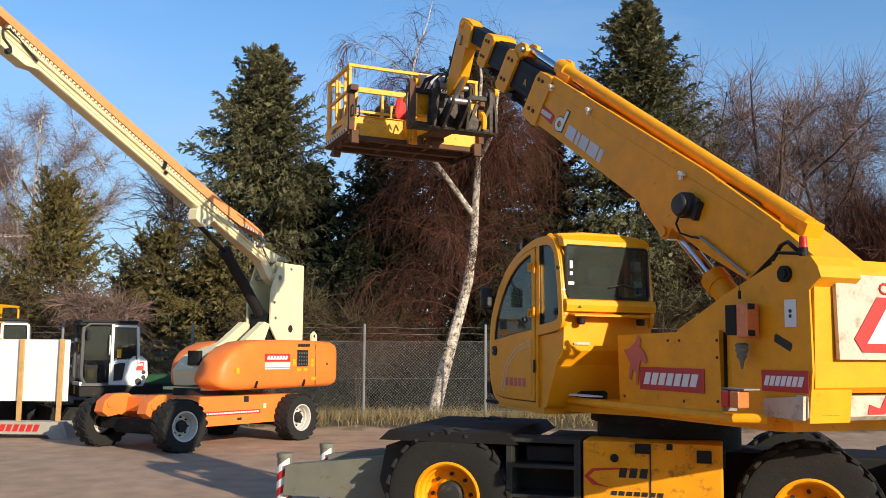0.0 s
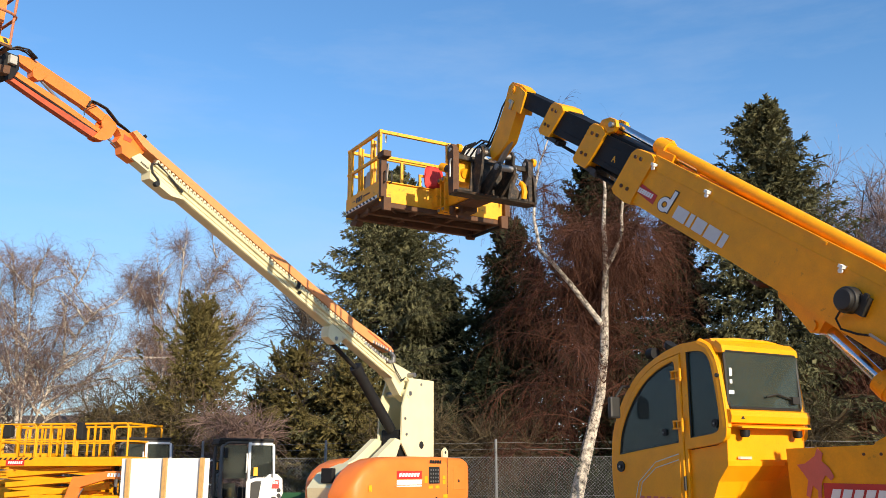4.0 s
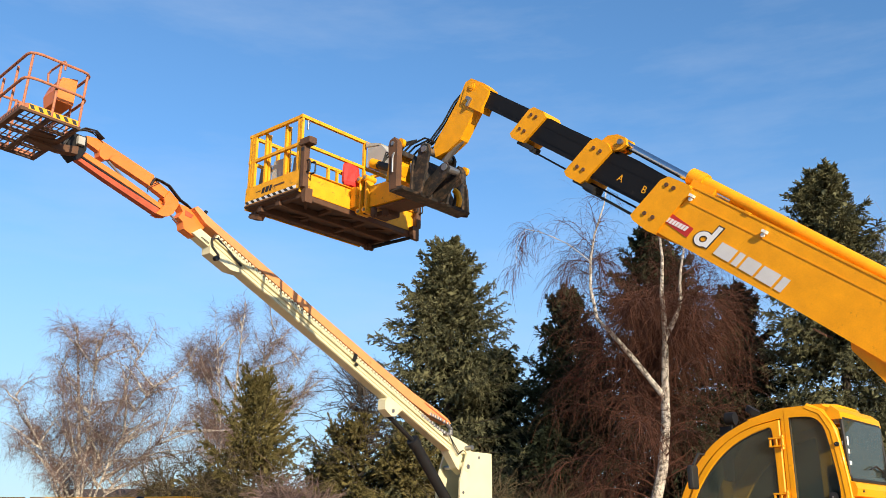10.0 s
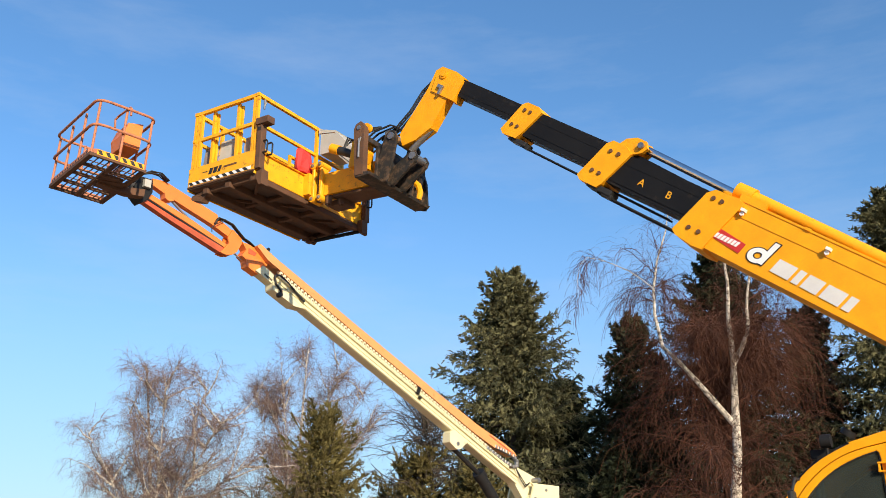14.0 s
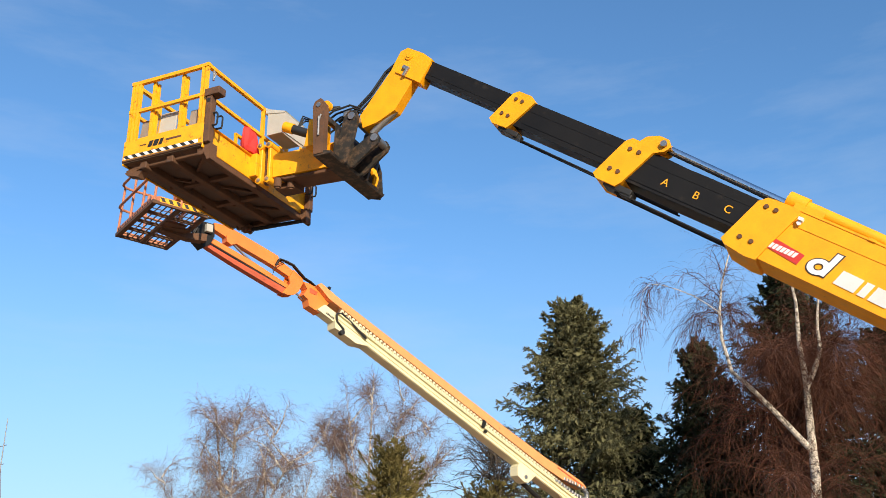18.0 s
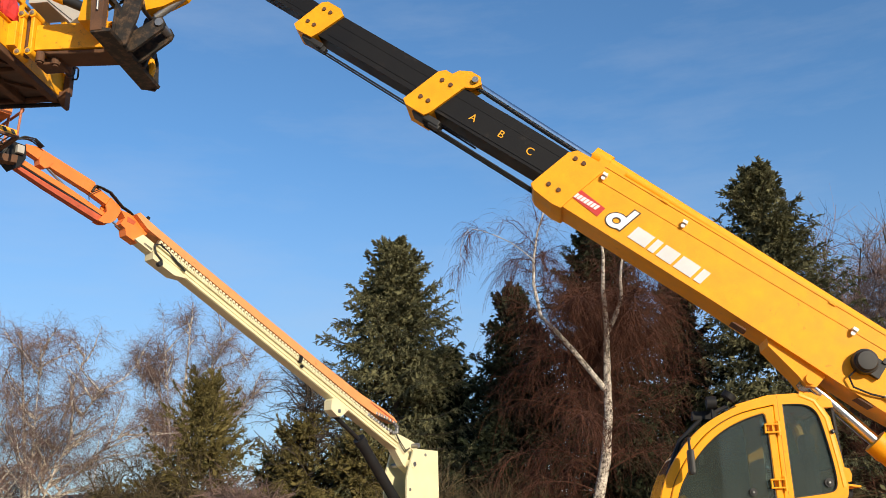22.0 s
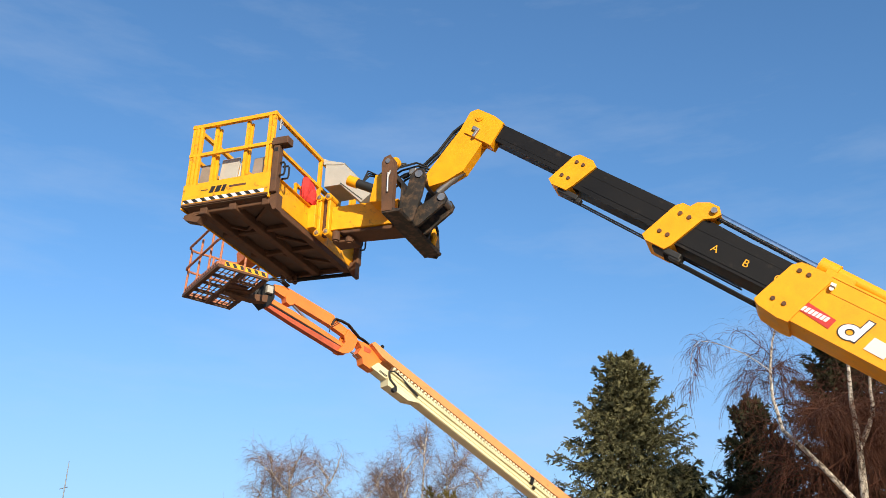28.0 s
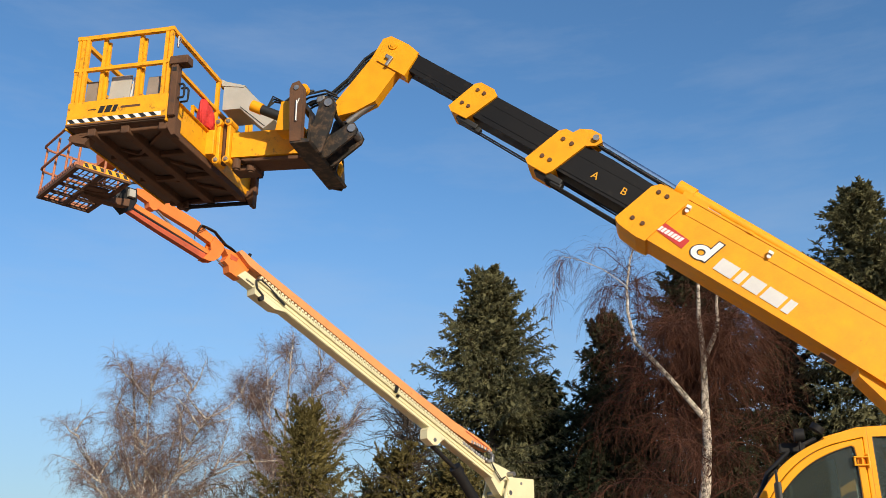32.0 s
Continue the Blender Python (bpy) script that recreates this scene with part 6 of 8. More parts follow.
    # pin and chain on the corner post
    P("gate_pin", M_STEEL, t, lambda bm: (cyl(bm, (PX0 - 0.015, PY1 - 0.10, PTOP - 0.06), (PX0 - 0.015, PY1 - 0.10, PTOP - 0.20), 0.014, n=8), sweep(bm, [(PX0 - 0.02, PY1 - 0.10, PTOP - 0.07), (PX0 - 0.05, PY1 - 0.10, PTOP - 0.11), (PX0 - 0.02, PY1 - 0.10, PTOP - 0.17)], 0.007, 6)), "steel gate pin", smooth=True)
    # corner latch posts
    for y in (PY1 - 0.03, PY0 + 0.0):
        s = 1 if y > 0 else -1
        lp = P("latch_post", M_RUSTY, t, lambda bm: (box(bm, (PX0 - 0.065, y, -0.34), (0.085, 0.10, 0.66)), box(bm, (PX0 - 0.115, y, 0.01), (0.22, 0.14, 0.10)), prism(bm, [(PX0 - 0.11, -0.67), (PX0 - 0.02, -0.67), (PX0 - 0.01, -0.78), (PX0 - 0.07, -0.89), (PX0 - 0.11, -0.88)], y - 0.13 if s > 0 else y, y if s > 0 else y + 0.13)), "rusty brown latch post", bev=0.012)
        for k in (0.0, -0.10):
            P("latch_handle", M_SIGNBLACK, lp, lambda bm: sweep(bm, [(PX0 - 0.09, y + k * s, -0.44), (PX0 - 0.17, y + k * s, -0.44), (PX0 - 0.18, y + k * s, -0.41), (PX0 - 0.18, y + k * s, -0.30), (PX0 - 0.16, y + k * s, -0.27), (PX0 - 0.09, y + k * s, -0.27)], 0.013, 6), smooth=True)
        P("latch_mark", M_SIGNBLACK, lp, lambda bm: box(bm, (PX0 - 0.065, y + 0.052 * s, -0.10), (0.05, 0.004, 0.05)))
    # feet under the far corners
    P("corner_foot", M_RUSTY, t, lambda bm: (bar(bm, (PX1 + 0.0, PY1 - 0.13, PZ - 0.10), (PX1 - 0.30, PY1 - 0.13, PZ - 0.03), 0.08, 0.06), prism(bm, [(PX1 + 0.02, -0.79), (PX1 - 0.02, -0.83), (PX1 - 0.20, -0.88), (PX1 - 0.26, -0.80)], PY1 - 0.20, PY1 - 0.08)), "rusty foot bracket", bev=0.01)
    P("corner_foot", M_RUSTY, t, lambda bm: (box(bm, (PX1 - 0.36, PY0 + 0.14, PZ - 0.13), (0.16, 0.1, 0.08)), cyl(bm, (PX1 - 0.36, PY0 + 0.06, PZ - 0.15), (PX1 - 0.36, PY0 + 0.22, PZ - 0.15), 0.035, n=10)), bev=0.01)
    P("under_tube", M_DARK, t, lambda bm: sweep(bm, [(PX1 - 0.36, PY0 + 0.14, PZ - 0.15), (PX0 - 0.02, PY0 + 0.04, PZ - 0.12)], 0.03, 8), smooth=True)
    # hinge between platform and arm: two plates with bolted eyes above and below
    for x in (2.52, 2.39):
        P("hinge_plate", M_LEMON, t, lambda bm: (box(bm, (x, 0.04, -0.52), (0.045, 0.16, 0.50)), cyl(bm, (x, -0.06, -0.27), (x, 0.14, -0.27), 0.048, n=14), cyl(bm, (x, -0.06, -0.77), (x, 0.14, -0.77), 0.048, n=14)), "yellow hinge plate", bev=0.008, seg=1)
        for z in (-0.27, -0.77):
            P("hinge_bolt", M_STEEL, t, lambda bm: (cyl(bm, (x, 0.14, z), (x, 0.155, z), 0.028, n=8), cyl(bm, (x, 0.15, z), (x, 0.165, z), 0.016, n=6)))
    P("hinge_pin", M_RUSTY, t, lambda bm: cyl(bm, (2.455, 0.04, -0.80), (2.455, 0.04, -0.24), 0.035, n=14), smooth=True)
    P("arm", M_LEMON, t, lambda bm: (prism(bm, [(1.44, -0.74), (1.44, -0.41), (2.36, -0.395), (2.36, -0.72)], -0.16, 0.06),), "yellow box arm", bev=0.012)
    P("arm_plate", M_LEMON, t, lambda bm: box(bm, (2.60, 0.0, -0.54), (0.11, 0.34, 0.32)), "yellow mounting plate of the arm", bev=0.01)
    P("arm_under", M_RUSTY, t, lambda bm: (prism(bm, [(1.44, -0.80), (1.44, -0.745), (2.3, -0.725), (2.2, -0.77)], -0.30, 0.03), box(bm, (2.25, -0.2, -0.80), (0.3, 0.24, 0.08))), "rusty underside of the arm", bev=0.008, seg=1)
    for x, y in ((2.30, 0.02), (2.16, -0.08)):
        P("arm_pin", M_RUSTY, t, lambda bm: (cyl(bm, (x, y, -0.86), (x, y, -0.74), 0.05), cyl(bm, (x, y, -0.88), (x, y, -0.86), 0.03)), bev=0.01)
    P("swing_ram", M_SIGNBLACK, t, lambda bm: cyl(bm, (1.56, 0.34, -0.43), (1.86, 0.38, -0.29), 0.058, n=16), smooth=True)
    for a, b, r in (((1.86, 0.38, -0.29), (1.98, 0.40, -0.235), 0.068), ((1.40, 0.32, -0.50), (1.58, 0.345, -0.42), 0.075)):
        P("ram_cap", M_YEL, t, lambda bm: cyl(bm, a, b, r, n=16), smooth=True)
    for k in range(3):
        P("ram_hose", M_SIGNBLACK, t, lambda bm: sweep(bm, [(1.80, 0.36, -0.26), (1.74, 0.30 + 0.03 * k, -0.16 + 0.02 * k), (1.60, 0.28 + 0.03 * k, -0.20), (1.44, 0.30, -0.10 + 0.03 * k), (1.28, 0.22, -0.02)], 0.012, 6), smooth=True)
    cb = P("control_cabinet", M_BOXGREY, t, lambda bm: prism(bm, [(2.60, 0.36), (2.60, 0.02), (2.36, 0.02), (2.04, -0.29), (1.90, -0.18), (1.94, -0.09), (2.32, 0.32)], -0.56, -0.10), "grey sloping control cabinet", bev=0.02)
    P("cabinet_lid", M_BOXGREY, cb, lambda bm: prism(bm, [(2.63, 0.45), (2.63, 0.36), (2.33, 0.31), (2.31, 0.33), (2.56, 0.41)], -0.58, -0.09), "paler folded lid", bev=0.008, seg=1)
    P("cabinet_seam", M_SIGNBLACK, cb, lambda bm: bar(bm, (2.36, -0.098, 0.04), (2.02, -0.098, -0.26), 0.006, 0.010))
    for x, w, h, mm in ((3.66, 0.26, 0.38, M_BOARD), (3.36, 0.26, 0.42, M_BOXGREY), (2.86, 0.32, 0.36, M_BOARD)):
        P("board", mm, t, lambda bm: box(bm, (x, PY1 - 0.17, PZ + 0.28 + h / 2), (w, 0.025, h), Matrix.Rotation(radians(6), 4, "X")), "grey-brown board leaning on the rail", bev=0.004, seg=1)
    P("board", M_SIGNWHITE, t, lambda bm: bar(bm, (3.26, 0.90, -0.66), (3.17, 0.94, -0.02), 0.10, 0.025, (0, 1, 0)), "pale plank end leaning inside")
    # fork carriage: wide dark frame, its left post rusty
    cg = P("fork_carriage", M_CARR, t, lambda bm: (box(bm, (1.34, -0.10, -0.82), (0.12, 1.38, 0.10)), box(bm, (1.36, -0.10, -0.27), (0.06, 1.38, 0.08)), box(bm, (1.36, -0.1, -0.62), (0.03, 0.4, 0.3))), "black worn fork carriage", bev=0.012)
    for y in (0.58, -0.78):
        P("carriage_post", M_RUSTY if y > 0 else M_CARR, cg, lambda bm: prism(bm, [(1.27, -0.86), (1.40, -0.86), (1.43, -0.2), (1.40, -0.13), (1.32, -0.10), (1.26, -0.18)], y - 0.05, y + 0.05), "rusty brown carriage post", bev=0.014)
        P("carriage_eye", M_YEL, cg, lambda bm: cyl(bm, (1.30, y - 0.10, -0.16), (1.30, y - 0.04, -0.16), 0.065, n=16), smooth=True)
        P("eye_bolt", M_STEEL, cg, lambda bm: cyl(bm, (1.345, y + 0.05, -0.19), (1.345, y + 0.062, -0.19), 0.032, n=10))
    P("locking_pin", M_STEEL, cg, lambda bm: (cyl(bm, (1.33, 0.645, -0.62), (1.33, 0.645, -0.36), 0.013, n=8), cyl(bm, (1.33, 0.645, -0.42), (1.30, 0.645, -0.34), 0.012, n=8)), "bright locking pin", smooth=True)
    for y in (0.27, -0.27):
        P("gusset", M_CARR, cg, lambda bm: prism(bm, [(1.32, -0.86), (1.14, -0.87), (1.03, -0.52), (0.98, -0.26), (1.02, -0.17), (1.10, -0.15), (1.18, -0.22), (1.24, -0.46), (1.32, -0.56)], y - 0.02, y + 0.02), "black gusset plate", bev=0.006, seg=1)
    for y in (0.13, -0.13):
        P("gusset", M_CARR, cg, lambda bm: prism(bm, [(1.30, -0.86), (1.12, -0.87), (0.78, -0.61), (0.75, -0.54), (0.79, -0.46), (0.87, -0.46), (0.96, -0.52), (1.30, -0.72)], y - 0.02, y + 0.02), "black lower gusset plate", bev=0.006, seg=1)
    P("back_plate", M_CARR, cg, lambda bm: prism(bm, [(-0.66, -0.80), (0.34, -0.84), (0.30, -0.34), (-0.30, -0.34)], 1.27, 1.30, "x"), "worn black back plate", bev=0.006, seg=1)
    P("lower_plate", M_CARR, cg, lambda bm: (prism(bm, [(1.40, -0.88), (1.18, -0.88), (1.16, -0.85), (1.40, -0.80)], -0.80, 0.62),), bev=0.006, seg=1)
    for k, (ya, yb) in enumerate(((-0.30, -0.52), (-0.50, -0.76))):
        P("lower_rib", M_CARR, cg, lambda bm: prism(bm, [(ya, -0.84), (ya - 0.04, -0.84), (yb, -0.42), (yb + 0.05, -0.40)], 1.22, 1.27, "x"), bev=0.004, seg=1)
    P("end_tooth", M_CARR, cg, lambda bm: prism(bm, [(1.38, -0.86), (1.24, -0.90), (1.20, -0.84), (1.22, -0.5), (1.30, -0.22), (1.38, -0.22)], -0.835, -0.80), bev=0.006, seg=1)
    P("tilt_pin", M_STEEL, cg, lambda bm: (cyl(bm, (0.82, -0.17, -0.53), (0.82, 0.17, -0.53), 0.05, n=14), cyl(bm, (1.07, -0.31, -0.24), (1.07, 0.31, -0.24), 0.05, n=14)), smooth=True)
    for y in (0.30, -0.46):
        P("yellow_lock", M_YEL, cg, lambda bm: prism(bm, [(1.44, -0.62), (1.66, -0.60), (1.60, -0.24), (1.44, -0.24)], y - 0.13, y + 0.13), bev=0.02)
    P("lock_hook", M_YEL, cg, lambda bm: sweep(bm, [(1.22, -0.60, -0.80), (1.19, -0.60, -0.70), (1.22, -0.60, -0.60), (1.28, -0.6, -0.54)], 0.045, 8), "yellow lock hook", smooth=True)
    for y in (0.2, 0.12, 0.02, -0.1):
        P("carriage_hose", M_SIGNBLACK, cg, lambda bm: sweep(bm, [(1.0, y, -0.10), (1.15, y, -0.02), (1.36, y + 0.05, -0.08), (1.6, y + 0.08, -0.24)], 0.014, 6), "black hydraulic hose", smooth=True)
    P("quick_coupler", M_STEEL, cg, lambda bm: box(bm, (1.22, 0.1, -0.10), (0.1, 0.12, 0.08)), bev=0.01)


platform()
bag = thing("red_bag", "red fabric bag hung on the platform rail", "bag")
PLAT.append(bag)


def bag_body(bm):
    # a limp sack, folded and wider below
    rows = []
    for z, w, d in ((0.02, 0.12, 0.02), (-0.03, 0.15, 0.05), (-0.12, 0.165, 0.07), (-0.22, 0.185, 0.08), (-0.31, 0.19, 0.075), (-0.36, 0.16, 0.05)):
        rows.append([bm.verts.new((2.70 - 0.25 * (0.02 - z) * 0.3 + d * math.sin(a) * (1 + 0.18 * math.sin(5 * a + 9 * z)), 0.14 + w * math.cos(a) * (1 + 0.10 * math.cos(4 * a - 7 * z)), z - 0.015 * math.cos(3 * a))) for a in [2 * math.pi * i / 16 for i in range(16)]])
    for a, b in zip(rows, rows[1:]):
        for i in range(16):
            bm.faces.new((a[i], a[(i + 1) % 16], b[(i + 1) % 16], b[i]))
    bm.faces.new(rows[0]), bm.faces.new(rows[-1][::-1])


P("bag_body", M_RED, bag, bag_body, "creased red cloth")
for y in (0.04, 0.24):
    P("bag_strap", M_RED, bag, lambda bm: sweep(bm, [(2.70, y, -0.02), (2.69, y, 0.05), (2.715, y, 0.062)], 0.012, 6))


# ---- what moves ----
HEAD = [(0, 23.01), (4, 37.35), (6.5, 47.04), (8, 52.53), (15.5, 77.26), (20, 91.09), (20.5, 92.37), (21, 92.87), (22.5, 91.69), (24.5, 91.69), (25.5, 90.94), (27.5, 91.62), (28, 91.35), (28.5, 91.89), (29.5, 92.16), (30.5, 91.75), (31.5, 92.27), (32, 92.01)]
LIFT = [(0, 29.39), (3, 31.93), (6.5, 35.18), (7.5, 35.89), (9, 36.42), (13, 36.14), (19.5, 35.42), (20, 35.50), (20.5, 36.24), (21, 36.49), (21.5, 36.45), (22, 36.17), (22.5, 36.07), (23.5, 36.16), (24, 36.32), (28, 36.42), (29, 36.30), (32, 36.29)]
EXT2 = [(0, 0.10), (3.5, 0.07), (7, 0.12), (10, 0.26), (15.5, 0.56), (18, 0.68), (19, 0.73), (20.5, 0.74), (22, 0.80), (23, 0.80), (24.5, 0.75), (25.5, 0.69), (27.5, 0.53), (30, 0.35), (31, 0.31), (32, 0.31)]
EXT3 = [(0, -0.16), (4, -0.02), (6.5, 0.00), (7.5, 0.05), (10, 0.28), (19, 1.21), (21, 1.30), (21.5, 1.29), (23, 1.35), (24, 1.31), (25, 1.23), (29, 0.59), (30.5, 0.38), (31.5, 0.34), (32, 0.35)]
EXT4 = [(0, 0.50), (1, 0.61), (3.5, 0.78), (4.5, 0.79), (7, 0.75), (7.5, 0.78), (10, 1.15), (12.5, 1.57), (14.5, 1.86), (19, 2.60), (20, 2.70), (22, 2.73), (23.5, 2.79), (24.5, 2.75), (25, 2.66), (28, 1.86), (29, 1.62), (30, 1.40), (30.5, 1.30), (31, 1.245), (32, 1.22)]
TILT = [(0, 1.65), (1, 1.35), (4.5, 0.92), (7.5, -0.04), (10.5, 0.19), (15.5, 0.07), (18.5, -0.10), (20.5, -0.47), (22, -0.08), (25.5, -0.32), (28, -0.69), (30.5, -0.18), (32, -0.31)]


def at(table, t):
    return float(np.interp(t, [r[0] for r in table], [r[1] for r in table]))


def motions():
    steps = [i * 0.5 for i in range(65)]

    def slew(t):
        return pose(0, 0, 0, 0, 0, at(HEAD, t) + 90)

    def boom(t, e=0.0):
        return slew(t) @ pose(PVX, PVY, PVZ, 0, -at(LIFT, t), 0) @ pose(e, 0, 0)

    def hang(t):
        p = boom(t) @ Vector((6.8 + at(EXT4, t), 0, 0.2))
        return pose(AX, AY, 0, 0.43, 0.316, 0) @ Matrix.Translation(p) @ pose(0, 0, 0, 0, 0, at(HEAD, t) + 91.08) @ pose(0, 0, 0, 0.19, at(TILT, t), 0)

    def ram(t, rod):
        a = slew(t) @ Vector((-1.62, -0.02, 1.80))
        b = boom(t) @ Vector((1.86, 0.06, -0.325))
        turn = (b - a).to_track_quat("X", "Z").to_matrix().to_4x4()
        return Matrix.Translation(b if rod else a) @ turn
    for parts, f in ((TURRET, slew), (BASE, boom), (SEC2, lambda t: boom(t, at(EXT2, t))), (SEC3, lambda t: boom(t, at(EXT3, t))), (SEC4, lambda t: boom(t, at(EXT4, t))), (PLAT, hang)):
        for o in parts:
            walk(o, [(t, f(t)) for t in steps])
    walk(RAM_BARREL, [(t, ram(t, False)) for t in steps])
    walk(RAM_ROD, [(t, ram(t, True)) for t in steps])


# ---- trees ----
RNG = np.random.default_rng(7)


def unit(v):
    return v / (np.linalg.norm(v, axis=-1, keepdims=True) + 1e-9)


def ribbons(paths, w0, w1):
    """Thin strips along many paths at once: paths is (n, k, 3). Gives vertices and quads."""
    n, k, _ = paths.shape
    d = unit(np.gradient(paths, axis=1))
    r = unit(RNG.normal(size=(n, 1, 3)))
    s = unit(np.cross(d, np.broadcast_to(r, d.shape)))
    w = (np.linspace(w0, w1, k) / 2)[None, :, None]
    v = np.stack([paths - s * w, paths + s * w], 2).reshape(-1, 3)
    i = (np.arange(n)[:, None] * k + np.arange(k - 1)[None]) * 2
    f = np.stack([i, i + 1, i + 3, i + 2], -1).reshape(-1, 4)
    return v, f


def soup_np(name, chunks, material, parent, label=""):
    vs, fs, o = [], [], 0
    for v, f in chunks:
        vs.append(v), fs.append(f + o)
        o += len(v)
    v, f = np.concatenate(vs), np.concatenate(fs)
    me = bpy.data.meshes.new(name)
    me.vertices.add(len(v)), me.loops.add(f.size), me.polygons.add(len(f))
    me.vertices.foreach_set("co", v.astype(np.float32).ravel())
    me.loops.foreach_set("vertex_index", f.astype(np.int32).ravel())
    me.polygons.foreach_set("loop_start", np.arange(len(f), dtype=np.int32) * f.shape[1])
    me.update(calc_edges=True)
    me.materials.append(material)
    ob = new(name, me)
    ob.parent = parent
    if label:
        ob["label"] = label
    return ob


def grow(starts, dirs, length, k, wander, pull):
    """Paths that set out from starts along dirs, wander, and are pulled by a steady vector: (n, k, 3)."""
    n = len(starts)
    L = np.broadcast_to(np.asarray(length, float), (n,))[:, None]
    p, d = starts.copy(), unit(dirs)
    out = [p.copy()]
    for i in range(k - 1):
        d = unit(d + RNG.normal(size=(n, 3)) * wander + np.asarray(pull) * (i + 1) / k)
        p = p + d * L / (k - 1)
        out.append(p.copy())
    return np.stack(out, 1)


def pick(paths, n, lo=0.2, hi=1.0):
    """n random points along paths, with the direction there."""
    a = RNG.integers(0, len(paths), n)
    t = RNG.uniform(lo, hi, n) * (paths.shape[1] - 1.001)
    i = t.astype(int)
    f = (t - i)[:, None]
    p, q = paths[a, i], paths[a, np.minimum(i + 1, paths.shape[1] - 1)]
    return p * (1 - f) + q * f, unit(q - p)


def bare_tree(name, label, base, height, spread, bark, twig, stems=3, rise=0.35, away=0.0, spare=0, reach=(0.28, 0.95), tops=1.0, limbs=26, branches=300, twigs=2600, droop=-0.5, lean=(0, 0), trunk=None, tw=0.012, group="", hang=1.0, r0=None, fall=(1.25, 0.75), bow=0.12):
    """A leafless tree: trunk and limbs as tubes, twigs as many thin strips."""
    t = thing(name, label, "tree", pose(*base), group=group)
    H = height
    if trunk is None:
        st = np.zeros((stems, 3)) + RNG.normal(size=(stems, 3)) * [0.12, 0.12, 0]
        dr = np.stack([RNG.normal(size=stems) * 0.22 + lean[0], RNG.normal(size=stems) * 0.22 + lean[1], np.ones(stems)], 1)
        tr = grow(st, dr, H * RNG.uniform(0.78, 1.0, stems), 9, 0.06, (0, 0, 0.05))
    else:
        k = max(len(a) for a in trunk)
        tr = np.stack([np.stack([np.interp(np.linspace(0, 1, k), np.linspace(0, 1, len(a)), np.array(a)[:, j]) for j in range(3)], 1) for a in trunk])
    R = r0 or H * 0.013
    for i, pth in enumerate(tr):
        k = len(pth)
        rr = R * (1.0 if i == 0 or trunk is None else 0.09 if spare and i == len(tr) - 1 else 0.42)
        P("trunk" if i == 0 else "stem", bark, t, lambda bm: sweep(bm, [tuple(p) for p in pth], [rr * (1 - 0.88 * j / (k - 1)) for j in range(k)], 10), smooth=True)
    own = tr[:len(tr) - spare] if spare else tr
    p, d = pick(np.concatenate([own[:1]] * 2 + [own]) if spare else own, limbs, *reach)
    out = unit(np.stack([RNG.normal(size=limbs), RNG.normal(size=limbs) + away, np.zeros(limbs)], 1))
    hgt = p[:, 2:3] / H
    lm = grow(p, out * 0.85 + d * 0.55 + [0, 0, rise], spread * RNG.uniform(0.45, 1.1, limbs) * (fall[0] - fall[1] * hgt[:, 0]), 7, 0.14, (0, 0, bow))
    for i in range(limbs):
        P("limb", twig if spare else bark, t, lambda bm: sweep(bm, [tuple(q) for q in lm[i]], [max(0.006, R * (0.11 if spare else 0.36) * (1 - 0.9 * j / 6)) for j in range(7)], 5))
    p, d = pick(lm, branches, 0.15, 1.0)
    br = grow(p, d * 0.7 + RNG.normal(size=(branches, 3)) * 0.6, spread * 0.36 * RNG.uniform(0.4, 1.2, branches), 6, 0.16, (0, 0, droop * 0.35))
    nb = max(4, int(branches * 0.2 * tops))
    p2, d2 = pick(own, nb, 0.5, 1.0)
    br2 = grow(p2, d2 * 0.9 + RNG.normal(size=(nb, 3)) * 0.6, spread * 0.3 * RNG.uniform(0.4, 1.2, nb), 6, 0.16, (0, 0, droop * 0.2))
    br = np.concatenate([br, br2])
    p, d = pick(br, twigs, 0.1, 1.0)
    tg = grow(p, d * 0.6 + RNG.normal(size=(twigs, 3)) * 0.55, hang * RNG.uniform(0.35, 1.25, twigs), 6, 0.17 if spare else 0.10, (0, 0, droop))
    if spare:
        p, d = pick(tr[-1:], 26, 0.25, 1.0)
        b3 = grow(p, d * 0.5 + RNG.normal(size=(26, 3)) * 0.5, RNG.uniform(0.2, 0.5, 26), 6, 0.14, (0, 0, -0.4))
        p, d = pick(b3, 260, 0.1, 1.0)
        tg = np.concatenate([tg, grow(p, d * 0.5 + RNG.normal(size=(260, 3)) * 0.3, RNG.uniform(0.3, 0.9, 260), 6, 0.08, (0, 0, -0.9))])
        p, d = pick(own, 70, 0.55, 1.0)
        b3 = grow(p, d * 0.6 + RNG.normal(size=(70, 3)) * 0.6, RNG.uniform(0.4, 1.0, 70), 6, 0.14, (0, 0, -0.1))
        p, d = pick(b3, 700, 0.1, 1.0)
        tg = np.concatenate([tg, grow(p, d * 0.5 + RNG.normal(size=(700, 3)) * 0.4, RNG.uniform(0.2, 0.7, 700), 6, 0.1, (0, 0, -0.5))])
    soup_np("branch", [ribbons(lm, R * (0.1 if spare else 0.3), 0.02), ribbons(br, tw * 2.2, tw)], twig, t)["kind"] = "stuff"
    soup_np("twig", [ribbons(tg, tw, tw * 0.45)], twig, t, "fine leafless twigs")["kind"] = "stuff"
    return t


